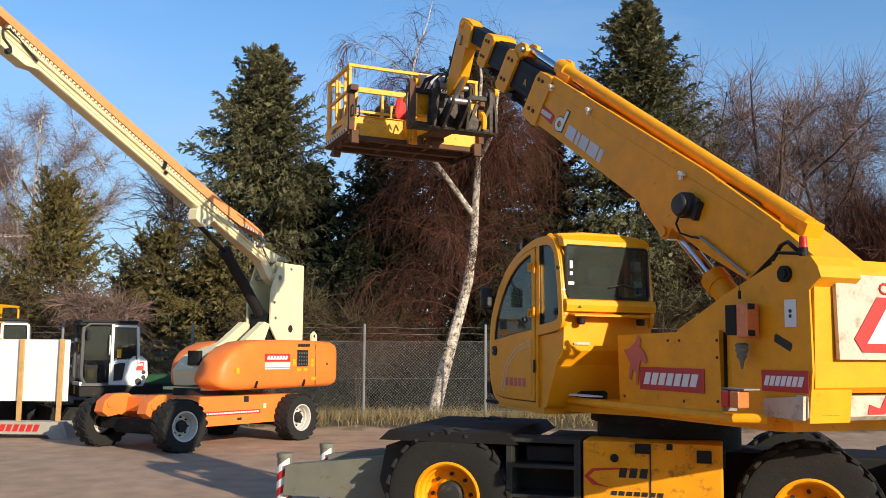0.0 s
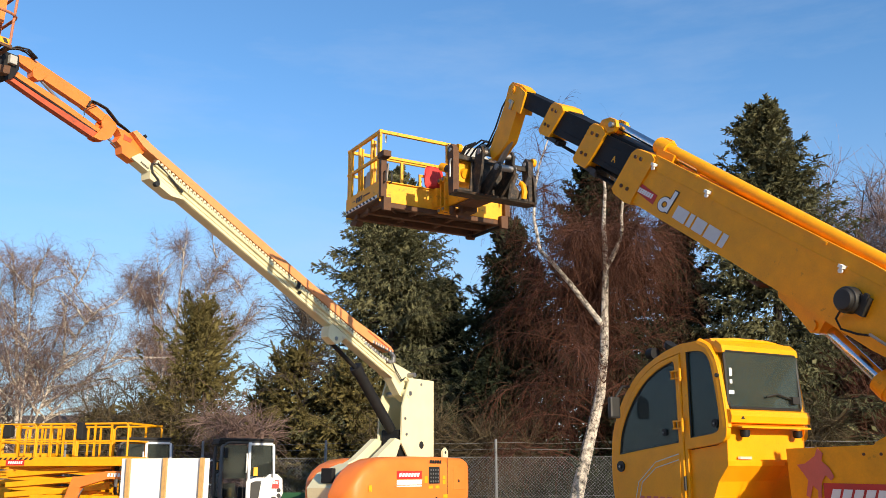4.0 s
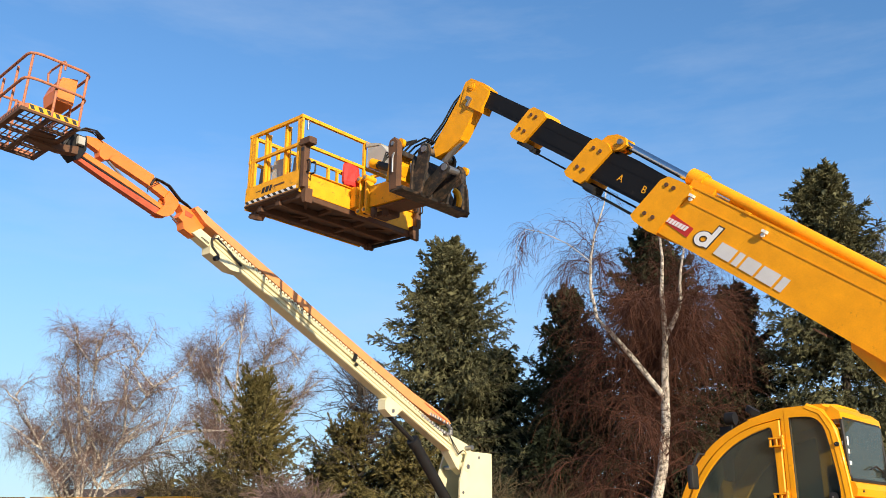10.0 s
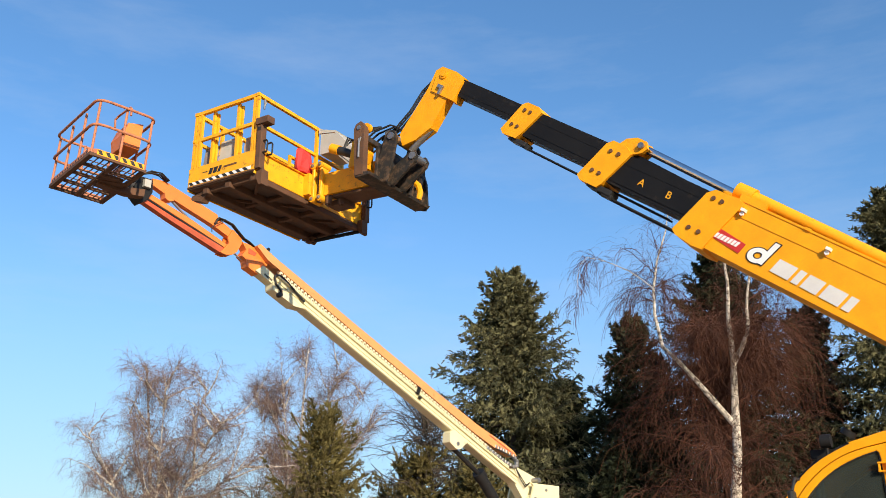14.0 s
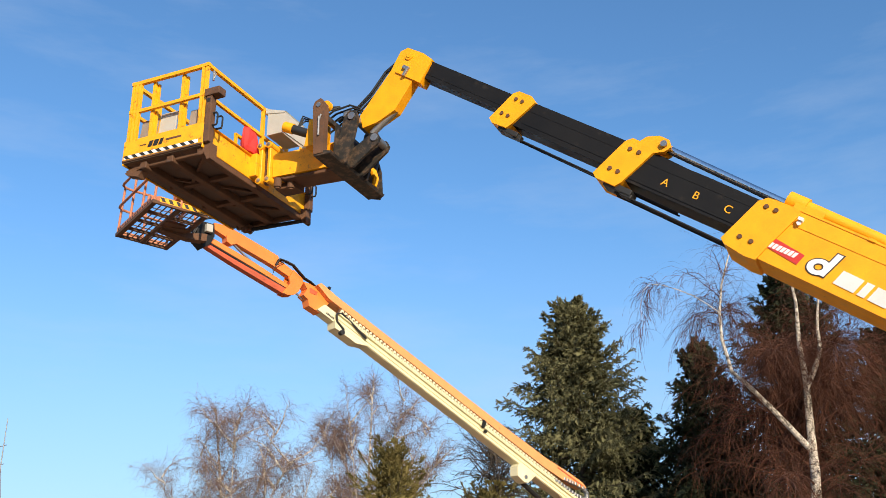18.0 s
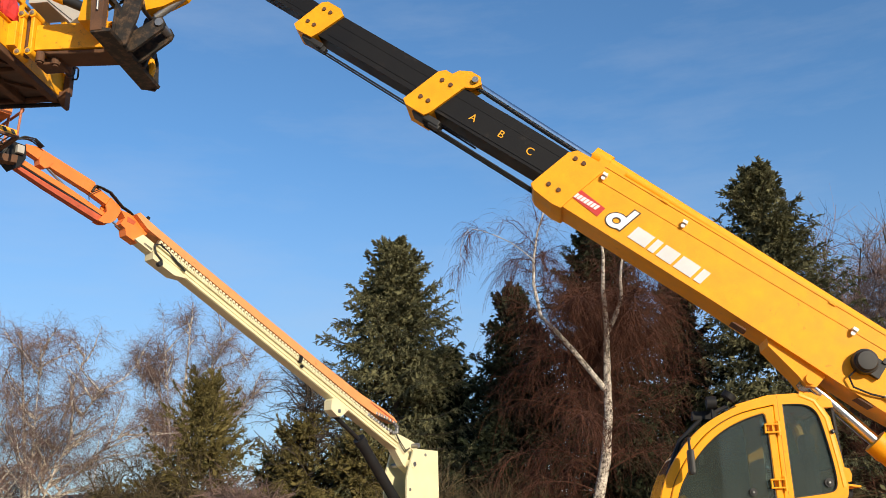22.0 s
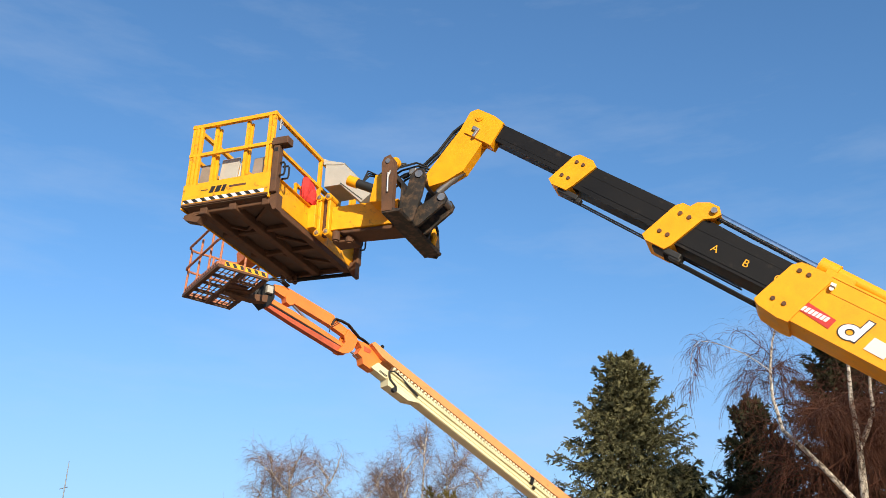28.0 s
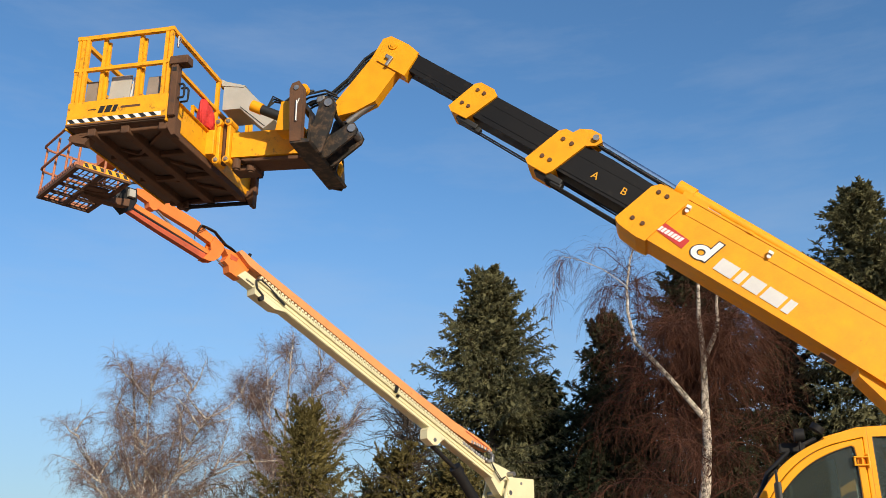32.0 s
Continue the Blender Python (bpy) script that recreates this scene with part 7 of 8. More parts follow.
def spruce(name, label, base, height, radius, needle, levels=34, per=9, twigs=13, group="", low=0.03, ragged=0.25, up=0.0, shape=0.74, leaders=4):
    """A conifer: trunk, boughs, hanging side shoots on them, and short needled sprigs on the shoots."""
    t = thing(name, label, "tree", pose(*base), group=group)
    H = height
    P("trunk", M_BARK_DK, t, lambda bm: sweep(bm, [(0, 0, -0.1), (0.02, 0, H * 0.5), (0, 0.02, H * 0.97)], [H * 0.016, H * 0.009, 0.015], 8), smooth=True)
    n = levels * per
    z = np.clip((low + (0.97 - low) * RNG.uniform(0, 1, n) ** 0.9) * H, 0.2, H * 0.97)
    k = 1 - z / H
    ln = (radius * k ** shape + 0.22) * RNG.uniform(1 - ragged * 1.5, 1 + ragged * 0.7, n)
    ln = ln * np.where(z < H * 0.1, 0.8, 1)
    a = RNG.uniform(0, 2 * math.pi, n)
    st = np.stack([0 * z, 0 * z, z], 1)
    dr = np.stack([np.cos(a), np.sin(a), 1.25 * np.exp(-k * 9) + 0.12 - 0.55 * k + up], 1)
    bo = grow(st, dr, ln, 8, 0.06, (0, 0, 0.14))
    # upright leading shoots at the top
    ls = np.stack([RNG.normal(size=leaders) * 0.16, RNG.normal(size=leaders) * 0.16, H * RNG.uniform(0.90, 0.97, leaders)], 1)
    ls[0] = (0, 0.02, H * 0.95)
    ld = grow(ls, np.stack([RNG.normal(size=leaders) * 0.16, RNG.normal(size=leaders) * 0.16, np.ones(leaders)], 1), np.r_[H * 0.05, RNG.uniform(0.35, 0.75, leaders - 1)], 8, 0.03, (0, 0, 0.1))
    soup_np("bough", [ribbons(bo, 0.05, 0.012), ribbons(ld, 0.03, 0.012)], M_BARK_DK, t)["kind"] = "stuff"
    # side shoots, longest near the middle of a bough, hanging from the lower ones
    m = n * twigs
    idx = np.repeat(np.arange(n), twigs)
    ft = RNG.uniform(0.1, 0.70, n * (26 if up == 0 else 6))
    f = RNG.uniform(0.12, 1.0, m)
    q = f * 6.999
    i0 = q.astype(int)
    fr = (q - i0)[:, None]
    p = bo[idx, i0] * (1 - fr) + bo[idx, i0 + 1] * fr
    d = unit(bo[idx, i0 + 1] - bo[idx, i0])
    side = unit(np.cross(d, [0, 0, 1.0])) * RNG.choice([-1, 1], m)[:, None]
    sl = np.clip(ln[idx] * 0.34, 0.16, 0.75) * (1.15 - 0.75 * f) * RNG.uniform(0.5, 1.25, m)
    hangs = np.clip(k[idx] * 1.6, 0.05, 0.7)[:, None]
    sh = grow(p, d * RNG.uniform(0.5, 1.1, m)[:, None] + side * RNG.uniform(0.3, 1.0, m)[:, None] + np.array([0, 0, 1.0]) * (RNG.uniform(-0.5, 0.45, m)[:, None] - hangs * 0.35), sl, 4, 0.07, np.array([0, 0, 1.0]) * (-0.1 - hangs * 0.75 + up * 0.9))
    # sprigs: short tapered tufts, each two leaves crossing
    def sprigs(paths, c, lo, size):
        g = len(paths) * c
        kk = paths.shape[1]
        ii = np.repeat(np.arange(len(paths)), c)
        q = RNG.uniform(lo, 1.0, g) * (kk - 1.001)
        i0 = q.astype(int)
        fr = (q - i0)[:, None]
        p = paths[ii, i0] * (1 - fr) + paths[ii, i0 + 1] * fr
        d = unit(paths[ii, i0 + 1] - paths[ii, i0])
        dd = unit(d + RNG.normal(size=(g, 3)) * 0.36)
        L = (RNG.uniform(0.7, 1.35, g) * size)[:, None]
        w = L * RNG.uniform(0.09, 0.14, g)[:, None]
        n1 = unit(np.cross(dd, RNG.normal(size=(g, 3))))
        n2 = np.cross(dd, n1)
        out = []
        for nn in (n1, n2):
            out.append(np.stack([p - nn * w * 0.5, p + dd * L * 0.55 - nn * w, p + dd * L, p + dd * L * 0.45 + nn * w], 1))
        v = np.concatenate(out).reshape(-1, 3)
        return v, np.arange(len(v)).reshape(-1, 4)
    # filler within: broad fans close to the trunk, added to block light and view
    g = n * 26 if up == 0 else n * 6
    ii = np.repeat(np.arange(n), g // n)
    q = ft * 6.999
    i0 = q.astype(int)
    pc = bo[ii, i0] + RNG.normal(size=(g, 3)) * 0.12
    dd = unit(bo[ii, i0 + 1] - bo[ii, i0] + RNG.normal(size=(g, 3)) * 0.5)
    nn = unit(np.cross(dd, RNG.normal(size=(g, 3)))) * RNG.uniform(0.04, 0.075, g)[:, None]
    L = RNG.uniform(0.18, 0.34, g)[:, None]
    vc = np.stack([pc - dd * L * 0.4, pc - nn, pc + dd * L * 0.6, pc + nn], 1).reshape(-1, 3)
    inner = (vc, np.arange(len(vc)).reshape(-1, 4))
    soup_np("foliage", [inner, sprigs(sh, 9, 0.0, 0.135), sprigs(bo, 40, 0.3, 0.13), sprigs(ld, 30, 0.0, 0.09)], needle, t, "dense needle sprays")["kind"] = "stuff"
    return t


G_SP, G_BI, G_TH = "spruces behind the fence", "bare birches", "bare thicket trees"
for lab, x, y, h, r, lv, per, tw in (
        ("tall blue-green spruce behind the fence", -6.02, 30.6, 11.75, 4.7, 36, 12, 20), ("spruce behind the weeping birch, darkened for its shade", 0.9, 30.0, 11.5, 4.5, 32, 12, 17), ("spruce beside the weeping birch, darkened for its shade", -2.0, 30.6, 9.8, 3.2, 26, 11, 14),
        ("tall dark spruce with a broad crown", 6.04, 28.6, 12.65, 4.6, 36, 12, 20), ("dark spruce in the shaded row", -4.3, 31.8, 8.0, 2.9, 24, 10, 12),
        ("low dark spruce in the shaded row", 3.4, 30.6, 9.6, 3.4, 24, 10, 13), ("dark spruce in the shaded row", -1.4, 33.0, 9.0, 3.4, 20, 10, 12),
        ("dark spruce in the shaded row", -5.2, 34.0, 8.0, 3.4, 20, 10, 12), ("dark spruce in the shaded row", 3.6, 33.5, 9.0, 3.4, 20, 10, 12), ("low spruce darkened for the shade of the second row", -8.2, 33.5, 5.6, 3.2, 16, 10, 12), ("low spruce darkened for the shade of the second row", -2.6, 29.0, 5.2, 2.6, 18, 10, 13), ("low spruce darkened for the shade of the second row", 1.6, 28.6, 4.8, 2.6, 18, 10, 13), ("low spruce darkened for the shade of the second row", 8.6, 30.2, 6.2, 3.2, 18, 10, 12), ("low spruce darkened for the shade of the second row", 12.0, 33.0, 5.8, 3.4, 16, 10, 12), ("low spruce darkened for the shade of the second row", 16.5, 34.0, 5.8, 3.6, 16, 10, 12)):
    # all but the two tallest get the needle colour darkened for shade
    spruce("spruce", lab, (x, y, 0.36), h, r, M_NEEDLE if h > 11.7 else M_NEEDLE_SHADE, lv, per, tw, G_SP)
for lab, x, y, h, r, lv, per, tw, lo, up in (
        ("rough olive-green pine by the fence", -8.5, 28.6, 5.0, 2.6, 16, 9, 11, 0.03, 0.25), ("rounded olive-green pine beside the thicket", -12.2, 29.5, 6.6, 2.7, 20, 8, 12, 0.25, 0.45),
        ("low dark pine beside the larch", -10.3, 31.0, 4.2, 1.8, 14, 9, 12, 0.03, 0.3), ("small dark pine at the yard's end", -17.4, 33.0, 3.4, 1.6, 12, 9, 12, 0.03, 0.3),
        ("rough olive-green pine by the fence", -6.6, 28.0, 4.4, 2.1, 14, 9, 11, 0.03, 0.25), ("low olive-green pine in the hedge", -14.6, 31.5, 3.7, 1.8, 13, 9, 12, 0.03, 0.3)):
    spruce("pine", lab, (x, y, 0.36), h, r, M_PINE, lv, per, tw, "pines behind the fence", lo, 0.4, up, 0.42, 6)

# the weeping birch with its white trunk
bare_tree("weeping_birch", "weeping birch with white bark and brown hanging twigs", (0, 26.2, 0.3), 12.6, 2.6, M_BARK, M_TWIG, limbs=70, branches=900, twigs=15000, droop=-0.7, tw=0.009, hang=1.25, r0=0.20, reach=(0.14, 0.78), tops=0.12, rise=-0.05, away=1.0, spare=1, fall=(1.6, 1.3), bow=-0.26, trunk=[
    [(-0.25, 0, 0), (0.0, 0, 1.1), (0.35, 0, 2.4), (0.7, 0, 3.7), (0.86, 0, 4.9), (0.92, 0, 6.1), (1.0, 0, 7.4), (0.98, 0, 8.4), (1.07, 0, 9.5), (1.0, 0, 10.9)],
    [(0.9, 0, 5.5), (0.43, -0.1, 6.15), (-0.01, -0.2, 6.75), (-0.47, -0.2, 7.35), (-0.83, -0.2, 7.75), (-0.98, -0.1, 8.74), (-0.95, 0, 9.5), (-0.8, 0, 10.3), (-0.48, 0, 11.2), (-0.32, 0, 12.0)],
    [(1.0, 0, 7.2), (1.28, 0.05, 7.7), (1.5, 0.1, 8.2), (1.5, 0.1, 8.9), (1.7, 0.1, 9.8), (1.75, 0.1, 10.6)],
    [(-0.95, 0, 9.5), (-1.5, -0.1, 10.0), (-2.3, -0.1, 10.45), (-2.9, -0.1, 10.6), (-3.1, -0.1, 9.9), (-3.05, -0.1, 9.2)]])


def fan(tips, fork, n=10):
    """Pale stems that part low down and curve out to their tips: the first is the trunk."""
    out = []
    for i, (x, y, z) in enumerate(tips):
        z0 = 0.0 if i == 0 else fork * (0.5 + 0.22 * i)
        row = []
        for k in range(n):
            f = k / (n - 1)
            row.append((x * f ** 1.35 + 0.07 * math.sin(5.1 * f + 2 * i) * f, y * f ** 1.35, z0 + (z - z0) * (f * 1.08 - 0.08 * f * f)))
        out.append(row)
    return out


bare_tree("bare_birch", "leafless birch with pale trunk and reddish twigs", (-23.8, 38.5, 0.36), 12.0, 2.9, M_BARK, M_TWIG_GR, limbs=130, branches=3200, twigs=32000, droop=-0.75, tw=0.0075, r0=0.15, group=G_BI, hang=0.62, reach=(0.3, 0.97), rise=0.2, fall=(1.5, 1.05), bow=-0.02, trunk=fan([(-1.2, 0, 11.3), (-3.8, -0.6, 8.4), (1.8, 0.5, 10.5), (-2.8, 0.9, 10.3), (3.4, -0.8, 8.6), (0.5, -1.2, 10.6), (-3.6, 1.2, 6.8), (4.2, 0.6, 6.8)], 1.0))
bare_tree("bare_birch", "tall leafless birch with upright pale stems", (-19.0, 42.3, 0.36), 13.9, 2.2, M_BARK, M_TWIG_GR, limbs=110, branches=3000, twigs=30000, r0=0.13, droop=-0.3, tw=0.0075, group=G_BI, hang=0.6, rise=0.6, reach=(0.3, 0.97), fall=(1.4, 0.95), bow=0.1, trunk=fan([(0.6, 0, 13.2), (-2.6, 0.5, 11.0), (2.4, -0.4, 12.0), (-0.6, -0.8, 12.6), (3.4, 0.9, 10.8), (-1.2, 0.2, 9.6), (4.0, 0.2, 8.8)], 1.4))
bare_tree("bare_larch", "leafless larch with cone-studded branches", (-8.5, 30.0, 0.36), 8.4, 3.0, M_BARK_DK, M_BARK_DK, stems=1, limbs=60, branches=520, twigs=5000, droop=-0.3, tw=0.014, hang=0.3, rise=-0.35, reach=(0.12, 0.98), fall=(1.3, 1.1), r0=0.11)
for i, (x, y, h, s) in enumerate(((8.6, 32.0, 10.8, 3.4), (10.5, 31.0, 11.6, 3.2), (13.2, 30.0, 11.2, 3.4), (16.5, 31.5, 11.6, 3.6), (9.2, 28.2, 5.8, 2.8), (12.5, 27.6, 6.2, 3.0), (15.6, 28.2, 7.0, 3.0), (20.0, 31.0, 11.0, 3.6))):
    bare_tree("bare_tree", "leafless grey-brown tree in the thicket", (x, y, 0.36), h, s, M_BARK_DK, M_TWIG_GR if h > 8 else M_TWIG, stems=5, limbs=30, branches=700, twigs=8000, droop=0.1, tw=0.013, group=G_TH, hang=1.2)
for i, (x, y, h, s, m) in enumerate(((-13.0, 28.2, 3.8, 2.2, M_TWIG_OL), (-14.8, 29.0, 3.2, 2.0, M_TWIG_OL), (-9.9, 27.2, 3.2, 1.6, M_TWIG_GR), (-5.0, 27.4, 3.0, 1.8, M_TWIG_OL), (-17.5, 30.0, 2.6, 2.0, M_TWIG_GR), (3.0, 26.6, 2.6, 1.8, M_TWIG_OL), (6.0, 26.6, 2.8, 1.8, M_TWIG_OL), (-2.4, 27.0, 2.6, 1.8, M_TWIG_OL))):
    bare_tree("bare_shrub", "tangled leafless shrub behind the fence", (x, y, 0.36), h, s, M_BARK_DK, m, stems=6, limbs=24, branches=260, twigs=2800, droop=-0.15, tw=0.016, group="shrubs behind the fence", hang=0.9)

# grass along the fence
n = 9000
gx, gy = RNG.uniform(-16, 14, n), 24.4 + RNG.normal(size=n) * 0.75
gy = np.clip(gy, 22.9, 27)
gz = np.array([bank(a, b) for a, b in zip(gx, gy)])
gr = grow(np.stack([gx, gy, gz], 1), np.stack([RNG.normal(size=n) * 0.35, RNG.normal(size=n) * 0.35, np.ones(n)], 1), RNG.uniform(0.12, 0.42, n), 4, 0.1, (0, 0, -0.35))
tagged(soup_np("grass", [ribbons(gr, 0.014, 0.004)], M_GRASS, None), "dry yellow grass along the fence", "grass", kind="stuff")


# ---- the barrier with its white hoarding ----
def gz(x, y):
    return bank(x, y)


hb = thing("hoarding", "white board on timber posts set in a concrete barrier", "hoarding", pose(-9.25, 20.7, gz(-9.2, 20.7), 0, 0, -2))
P("concrete_base", M_CONC, hb, lambda bm: prism(bm, [(-1.25, 0.0), (-1.22, 0.10), (-1.12, 0.36), (1.12, 0.36), (1.22, 0.10), (1.25, 0.0), (0.85, 0.0), (0.78, 0.09), (-0.78, 0.09), (-0.85, 0.0)], -0.22, 0.22), "pale concrete barrier with red lettering bars", bev=0.025)
bars(M_SIGNRED, hb, -0.42, 0.62, 0.15, 0.30, -0.226, 7)
P("board", M_WHITE, hb, lambda bm: box(bm, (0.02, 0.06, 1.45), (2.12, 0.02, 1.34)), "plain white board", bev=0.004, seg=1)
for x in (-0.84, 0.04, 0.92):
    P("timber_post", M_WOOD, hb, lambda bm: box(bm, (x, 0.0, 1.24), (0.1, 0.06, 1.78), Matrix.Rotation(radians(x * 0.6), 4, "Y")), "raw timber post", bev=0.006, seg=1)


# ---- the parked machines ----
def excavator(m, label):
    """A white mini excavator seen from its cab side; forward is -x."""
    e = thing("mini_excavator", label, "excavator", m, group="white mini excavators")
    for y in (0.7, -0.7):
        tr = P("track", M_RUBBER, e, lambda bm: (prism(bm, [(-1.1, 0.25), (-0.95, 0.05), (0.95, 0.05), (1.1, 0.25), (0.95, 0.48), (-0.95, 0.48)], y - 0.18, y + 0.18)), "muddy rubber track", bev=0.05)
        for x in (-0.8, 0.0, 0.8):
            P("track_roller", M_DARK, tr, lambda bm: cyl(bm, (x, y - 0.2, 0.25), (x, y + 0.2, 0.25), 0.15, n=12), smooth=True)
    P("undercarriage", M_DARK, e, lambda bm: (box(bm, (0, 0, 0.5), (1.2, 1.0, 0.2)), cyl(bm, (0, 0, 0.5), (0, 0, 0.72), 0.4, n=20), box(bm, (-1.3, 0, 0.3), (0.08, 1.7, 0.4))), bev=0.02)
    P("house", M_DARK, e, lambda bm: (box(bm, (0.2, 0, 0.86), (1.9, 1.6, 0.3)),), "dark lower house", bev=0.04)
    P("counterweight", M_WHITE, e, lambda bm: prism(bm, [(0.3, 0.95), (0.7, 0.95), (0.8, 1.2), (0.78, 1.55), (0.65, 1.66), (0.45, 1.66), (0.3, 1.5)], -0.8, 0.8), "white rear body", bev=0.06, smooth=True)
    P("red_sign", M_SIGNRED, e, lambda bm: box(bm, (0.56, -0.803, 1.42), (0.28, 0.006, 0.2)))
    P("sign_word", M_SIGNWHITE, e, lambda bm: wordmark(bm, 0.44, 0.68, 1.43, 1.49, -0.81, 7, 0.003))
    P("vent_hole", M_SIGNBLACK, e, lambda bm: [cyl(bm, (x, -0.79, z), (x, -0.808, z), r, n=12) for x, z, r in ((0.70, 1.28, 0.05), (0.70, 1.16, 0.05), (0.58, 1.06, 0.08))])
    c = P("cab_frame", M_GREYFR, e, lambda bm: (
        [sweep(bm, [(-0.62, y, 0.98), (-0.72, y, 1.2), (-0.70, y, 2.3), (-0.55, y, 2.42), (0.45, y, 2.42), (0.55, y, 2.3), (0.55, y, 1.5)], 0.045, 8) for y in (-0.8, 0.0)],
        bar(bm, (-0.70, -0.8, 1.0), (0.4, -0.8, 1.0), 0.08, 0.06)), "dark grey cab frame", smooth=True)
    P("door_post", M_WHITE, c, lambda bm: (bar(bm, (-0.05, -0.83, 1.0), (-0.05, -0.83, 2.4), 0.08, 0.06), bar(bm, (-0.05, -0.83, 2.36), (0.5, -0.83, 2.36), 0.07, 0.05), bar(bm, (0.52, -0.83, 2.36), (0.56, -0.83, 1.5), 0.09, 0.05)), "white cab door post")
    P("door_panel", M_WHITE, c, lambda bm: prism(bm, [(-0.1, 1.0), (-0.1, 1.5), (0.1, 1.58), (0.55, 1.58), (0.45, 0.98)], -0.845, -0.80), "white lower door panel", bev=0.02)
    P("front_sill", M_WHITE, c, lambda bm: box(bm, (-0.72, -0.4, 1.02), (0.06, 0.84, 0.09)), "white sill under the windscreen", bev=0.015)
    P("door_window", M_SIGNBLACK, c, lambda bm: prism(bm, [(0.0, 1.08), (0.0, 1.46), (0.12, 1.5), (0.26, 1.5), (0.2, 1.1)], -0.852, -0.846), "dark low door window")
    P("roof", M_DARK, e, lambda bm: (box(bm, (-0.12, -0.4, 2.46), (1.3, 0.95, 0.07)), box(bm, (-0.72, -0.4, 2.40), (0.16, 0.9, 0.08))), "dark cab roof", bev=0.025)
    for n_, f in (("front_glass", lambda bm: box(bm, (-0.70, -0.4, 1.68), (0.012, 0.74, 1.3))), ("door_glass", lambda bm: box(bm, (-0.38, -0.79, 1.95), (0.55, 0.012, 0.78))), ("side_glass", lambda bm: box(bm, (0.25, -0.79, 1.98), (0.5, 0.012, 0.74))), ("low_glass", lambda bm: box(bm, (-0.5, -0.815, 1.24), (0.28, 0.008, 0.42)))):
        g = P(n_, M_GLASS_DK, c, f, "dark tinted glass")
        g.visible_shadow = False
    P("cab_back", M_INSIDE, e, lambda bm: (box(bm, (0.5, -0.4, 1.9), (0.04, 0.74, 0.8)), box(bm, (0.1, -0.4, 1.2), (0.5, 0.5, 0.3)), box(bm, (0.28, -0.4, 1.6), (0.14, 0.44, 0.7)), box(bm, (-0.45, -0.4, 1.1), (0.2, 0.3, 0.5))), "dark seat and consoles", bev=0.03)
    for c0, d0 in (((-0.50, -0.80, 1.25), (0.14, 0.012, 0.2)), ((0.12, -0.80, 1.72), (0.1, 0.012, 0.2)), ((-0.72, -0.4, 1.85), (0.012, 0.12, 0.18)), ((-0.75, -0.3, 0.86), (0.012, 0.16, 0.18))):
        P("yellow_label", M_LEMON, e, lambda bm: box(bm, c0, d0))
    P("handrail", M_WHITE, e, lambda bm: (sweep(bm, [(-0.78, -0.05, 1.4), (-0.86, -0.05, 1.45), (-0.86, -0.05, 1.95), (-0.78, -0.05, 2.0)], 0.02, 6), sweep(bm, [(-0.12, -0.86, 1.7), (-0.12, -0.9, 1.75), (-0.12, -0.9, 2.1), (-0.12, -0.86, 2.14)], 0.018, 6)), smooth=True)
    P("mirror", M_INSIDE, e, lambda bm: box(bm, (-0.62, -0.92, 2.15), (0.08, 0.14, 0.24)), bev=0.03)
    P("swing_post", M_DARK, e, lambda bm: (box(bm, (-1.05, 0.1, 0.85), (0.3, 0.3, 0.5)), bar(bm, (-1.1, 0.15, 0.9), (-1.7, 0.2, 0.5), 0.18, 0.22), [sweep(bm, [(-0.9, 0.1 + k * 0.05, 1.0), (-1.1, 0.12 + k * 0.05, 1.2), (-1.3, 0.15 + k * 0.05, 0.9)], 0.02, 6) for k in range(4)]), bev=0.02)
    return e


excavator(pose(-8.15, 22.9, gz(-8, 22.9), 0, 0, 32), "white mini excavator with dark cab glass")
excavator(pose(-10.9, 23.4, gz(-10.9, 23.4), 0, 0, 26), "white mini excavator behind the hoarding")


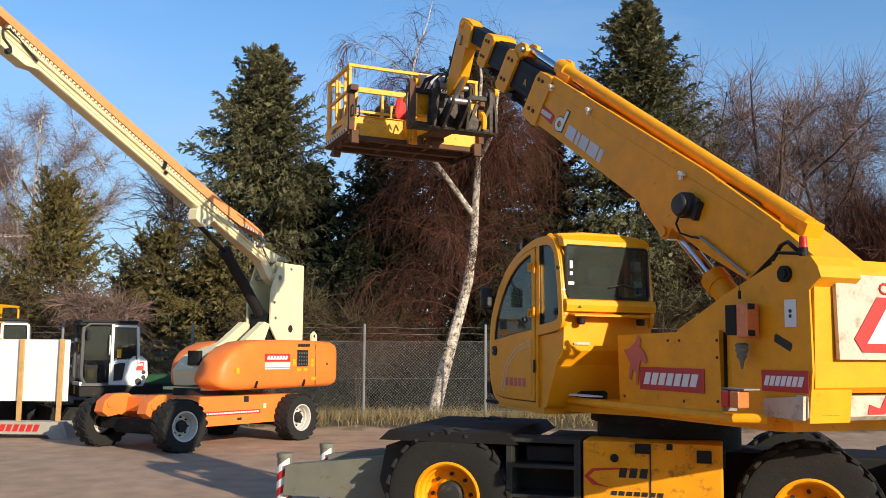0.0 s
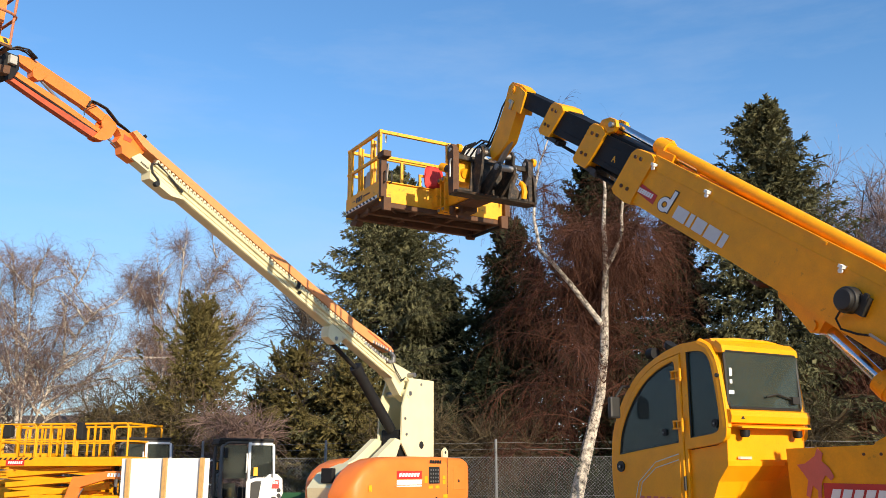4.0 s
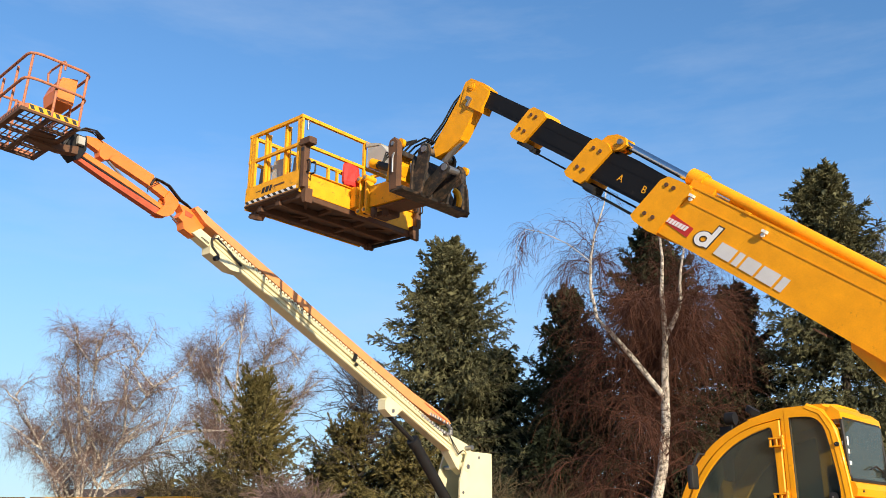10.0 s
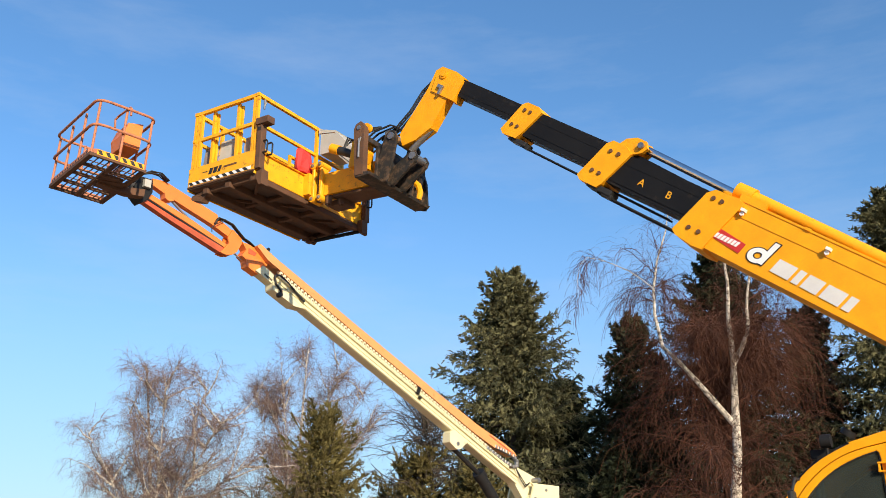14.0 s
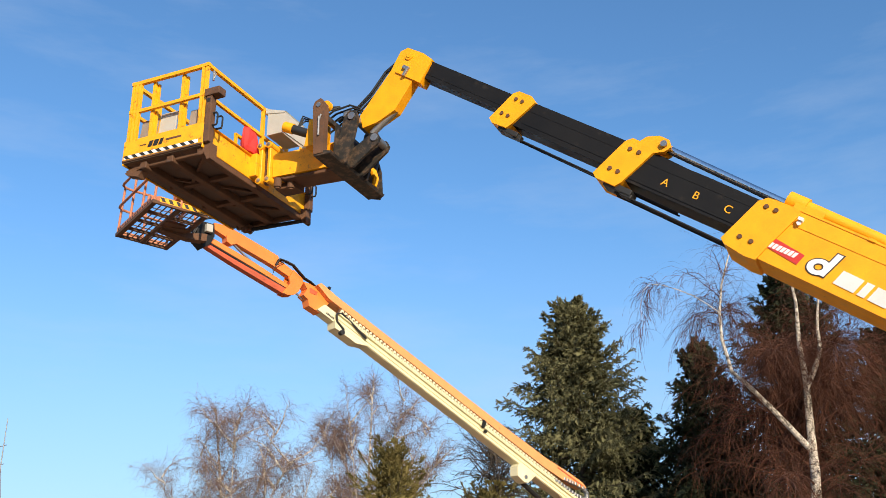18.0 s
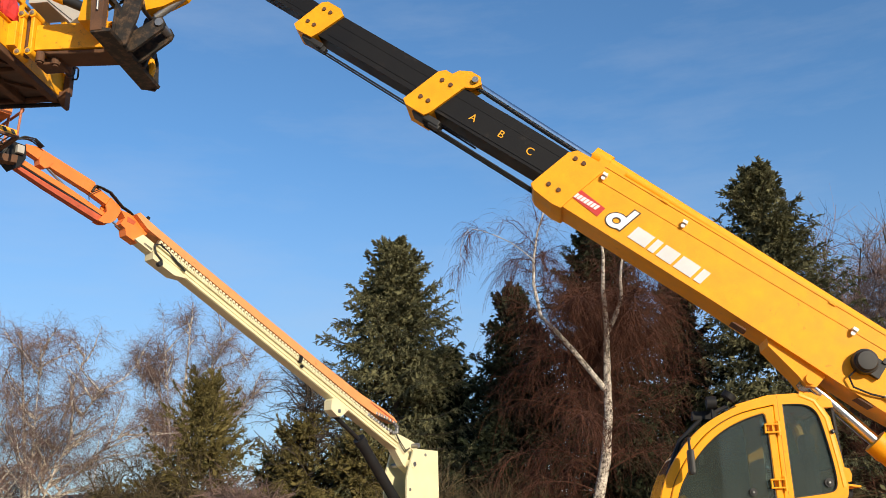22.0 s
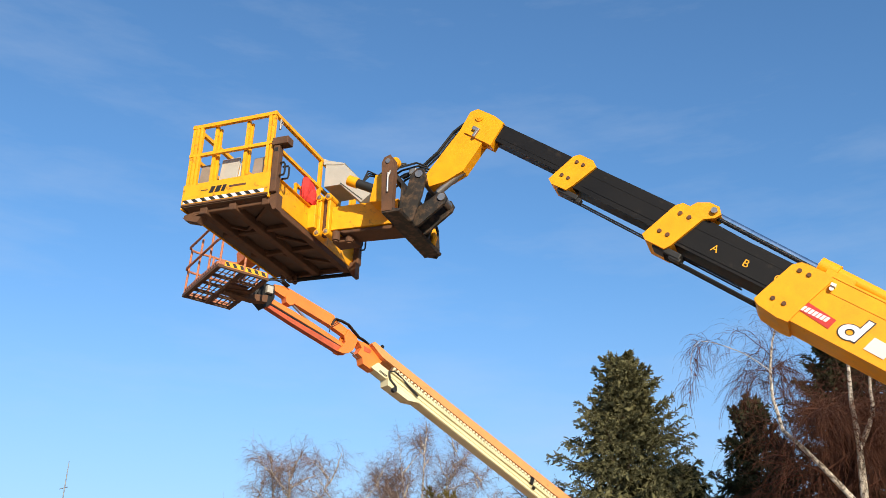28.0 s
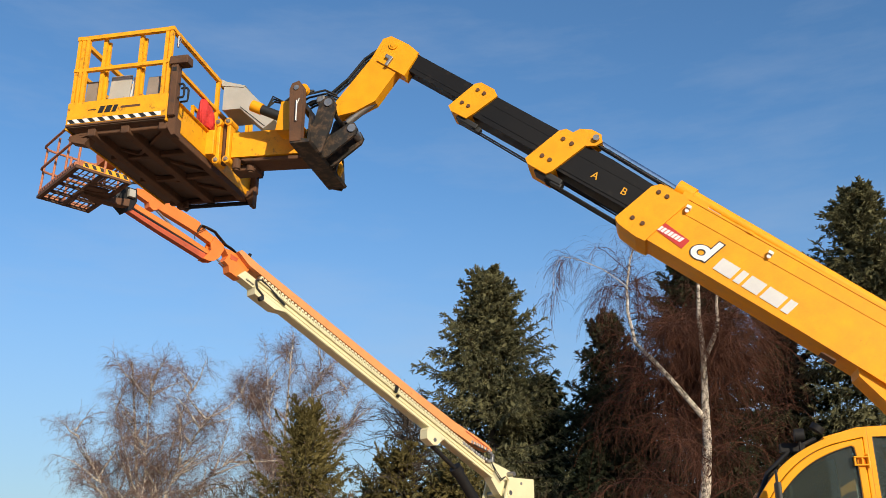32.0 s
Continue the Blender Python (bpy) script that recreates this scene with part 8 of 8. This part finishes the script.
def scissor(m, label, rails=True):
    s = thing("scissor_lift", label, "scissor lift", m, group="scissor lifts")
    P("chassis", M_YEL, s, lambda bm: (box(bm, (0, 0, 0.62), (3.3, 1.4, 0.4)), box(bm, (0.2, -0.75, 0.95), (1.5, 0.2, 0.5))), "yellow lift chassis", bev=0.03)
    for x in (1.15, -1.15):
        for y in (0.75, -0.75):
            wheel(s, pose(x, y, 0.4, 0, 0, 0 if y > 0 else 180), 0.4, 0.28, M_YEL, 0.2, 16, M_DARK)
    for k in range(4):
        z = 0.95 + k * 0.24
        for y in (0.55, -0.55):
            P("scissor_arm", M_YEL, s, lambda bm: (bar(bm, (-1.4, y, z), (1.4, y, z + 0.2), 0.06, 0.12), bar(bm, (-1.4, y * 0.85, z + 0.2), (1.4, y * 0.85, z), 0.06, 0.12)), bev=0.008, seg=1)
    P("deck", M_YEL, s, lambda bm: box(bm, (0, 0, 1.98), (3.9, 1.7, 0.22)), "yellow platform deck", bev=0.02)
    P("hazard_strip", M_SIGNBLACK, s, lambda bm: [prism(bm, [(-1.9 + i * 0.14, 2.02), (-1.83 + i * 0.14, 2.02), (-1.77 + i * 0.14, 2.08), (-1.84 + i * 0.14, 2.08)], -0.852, -0.856) for i in range(10)])
    P("red_sign", M_SIGNRED, s, lambda bm: box(bm, (-1.0, -0.853, 1.96), (0.5, 0.006, 0.14)))
    P("sign_word", M_SIGNWHITE, s, lambda bm: wordmark(bm, -1.2, -0.8, 1.93, 1.99, -0.86, 7, 0.003))
    for y in (-0.83, 0.83):
        for a, b in ((-1.93, -0.52), (-0.48, 0.58), (0.62, 1.93)):
            P("guard_rail", M_YEL, s, lambda bm: (sweep(bm, [(a, y, 2.1), (a, y, 2.80), (a + 0.06, y, 2.87), (b - 0.06, y, 2.87), (b, y, 2.80), (b, y, 2.1)], 0.026, 8), bar(bm, (a, y, 2.46), (b, y, 2.46), 0.04, 0.04), [bar(bm, (x, y, 2.1), (x, y, 2.87), 0.04, 0.04) for x in (a + (b - a) / 3, a + 2 * (b - a) / 3)]), "yellow tube guard rail", smooth=True)
    for x in (-1.93, 1.93):
        P("end_rail", M_YEL, s, lambda bm: (bar(bm, (x, -0.83, 2.87), (x, 0.83, 2.87), 0.045, 0.045), bar(bm, (x, -0.83, 2.46), (x, 0.83, 2.46), 0.04, 0.04)))
    P("control_box", M_INSIDE, s, lambda bm: box(bm, (-1.25, -0.85, 2.72), (0.2, 0.16, 0.3)), "black control box", bev=0.02)
    P("control_box", M_INSIDE, s, lambda bm: box(bm, (0.7, -0.85, 2.70), (0.16, 0.16, 0.4)), "black control box", bev=0.02)
    return s


scissor(pose(-12.5, 22.6, gz(-12.5, 22.6), 0, 0, -3), "yellow scissor lift with tube guard rails")
scissor(pose(-16.2, 25.0, gz(-16.2, 25.0), 0, 0, 8), "yellow scissor lift further along the row")

ox = thing("orange_excavator", "small orange excavator with folded digging arm", "excavator", pose(-10.95, 21.3, gz(-11, 21.3)))
P("arm", M_ORANGE, ox, lambda bm: prism(bm, [(0.75, 1.65), (0.72, 1.85), (0.1, 1.84), (-0.55, 1.72), (-0.72, 1.55), (-0.66, 1.45), (-0.4, 1.52), (0.1, 1.66)], -0.09, 0.09), "orange boom arm", bev=0.02)
P("stick", M_ORANGE, ox, lambda bm: prism(bm, [(-0.75, 1.72), (-0.50, 1.70), (-0.62, 1.2), (-0.95, 0.45), (-1.12, 0.45), (-1.0, 1.0)], -0.075, 0.075), "orange digging stick", bev=0.02)
P("ram", M_CHROME, ox, lambda bm: cyl(bm, (-0.5, 0, 1.45), (-0.98, 0, 0.7), 0.03, n=10), smooth=True)
P("arm_word", M_SIGNWHITE, ox, lambda bm: wordmark(bm, 0.1, 0.6, 1.71, 1.79, -0.096, 6, 0.003))
P("bucket", M_DARK, ox, lambda bm: prism(bm, [(-1.2, 0.45), (-0.9, 0.5), (-0.75, 0.2), (-0.9, 0.02), (-1.25, 0.1)], -0.25, 0.25), "dark bucket", bev=0.02)
for y in (0.4, -0.4):
    P("track", M_RUBBER, ox, lambda bm: prism(bm, [(-0.5, 0.2), (-0.35, 0.03), (0.75, 0.03), (0.9, 0.2), (0.75, 0.4), (-0.35, 0.4)], y - 0.14, y + 0.14), bev=0.03)
P("body", M_YEL, ox, lambda bm: (box(bm, (0.35, 0, 0.9), (0.9, 0.9, 0.8)),), "dull yellow body", bev=0.06)

gb = thing("grit_bin", "dark green plastic bin by the fence", "bin", pose(-6.8, 23.9, gz(-6.8, 23.9)))
P("bin_body", M_GREEN, gb, lambda bm: prism(bm, [(-0.5, 0), (0.5, 0), (0.56, 0.9), (-0.56, 0.9)], -0.35, 0.35), bev=0.04)
P("lid", M_GREEN, gb, lambda bm: prism(bm, [(-0.38, 0.9), (0.38, 0.9), (0.3, 1.08), (-0.3, 1.12)], -0.58, 0.58, "x"), "domed green lid", bev=0.05)
P("yellow_label", M_LEMON, gb, lambda bm: box(bm, (0.1, -0.37, 0.4), (0.25, 0.01, 0.16)))

# ---- far off ----
M_BRICK = mat("pale_wall", (0.42, 0.33, 0.20), 0.9, scale=2, vary=0.15)
M_ROOF = mat("dark_roof", (0.07, 0.055, 0.045), 0.85, scale=1, vary=0.2)
sh = thing("low_building", "low pale building with dark roof beyond the trees", "building", pose(-21.5, 56, 0.36, 0, 0, 6))
P("wall", M_BRICK, sh, lambda bm: box(bm, (0, 0, 1.5), (26, 8, 3.0)), "pale yellowish wall")
P("roof", M_ROOF, sh, lambda bm: prism(bm, [(-4.4, 2.9), (-4.4, 3.1), (0, 5.0), (4.4, 3.1), (4.4, 2.9)], -13.4, 13.4, "x"), "dark pitched roof")
ms = thing("radio_mast", "thin lattice radio mast with guy lines", "mast", pose(-97.8, 100, 0.36))
P("mast_column", M_GALV, ms, lambda bm: (cyl(bm, (0, 0, 0), (0, 0, 20), 0.28, 0.2, n=6), cyl(bm, (0, 0, 20), (0, 0, 28.3), 0.09, 0.05, n=6)), smooth=True)
P("antenna", M_GALV, ms, lambda bm: [bar(bm, (-0.9, 0, z), (0.5, 0, z + 0.2), 0.08, 0.08) for z in (22.0, 24.5)])
for sx in (1, -1):
    P("guy_line", M_GALV, ms, lambda bm: cyl(bm, (sx * 3.0, 0, 6), (0, 0, 22), 0.04, n=4))
fp = thing("flagpole", "thin white flagpole beyond the yard", "pole", pose(-26.2, 48, 0.36))
P("pole", M_WHITE, fp, lambda bm: cyl(bm, (0, 0, 0), (0.25, 0, 7.4), 0.05, 0.03, n=8), smooth=True)


motions()
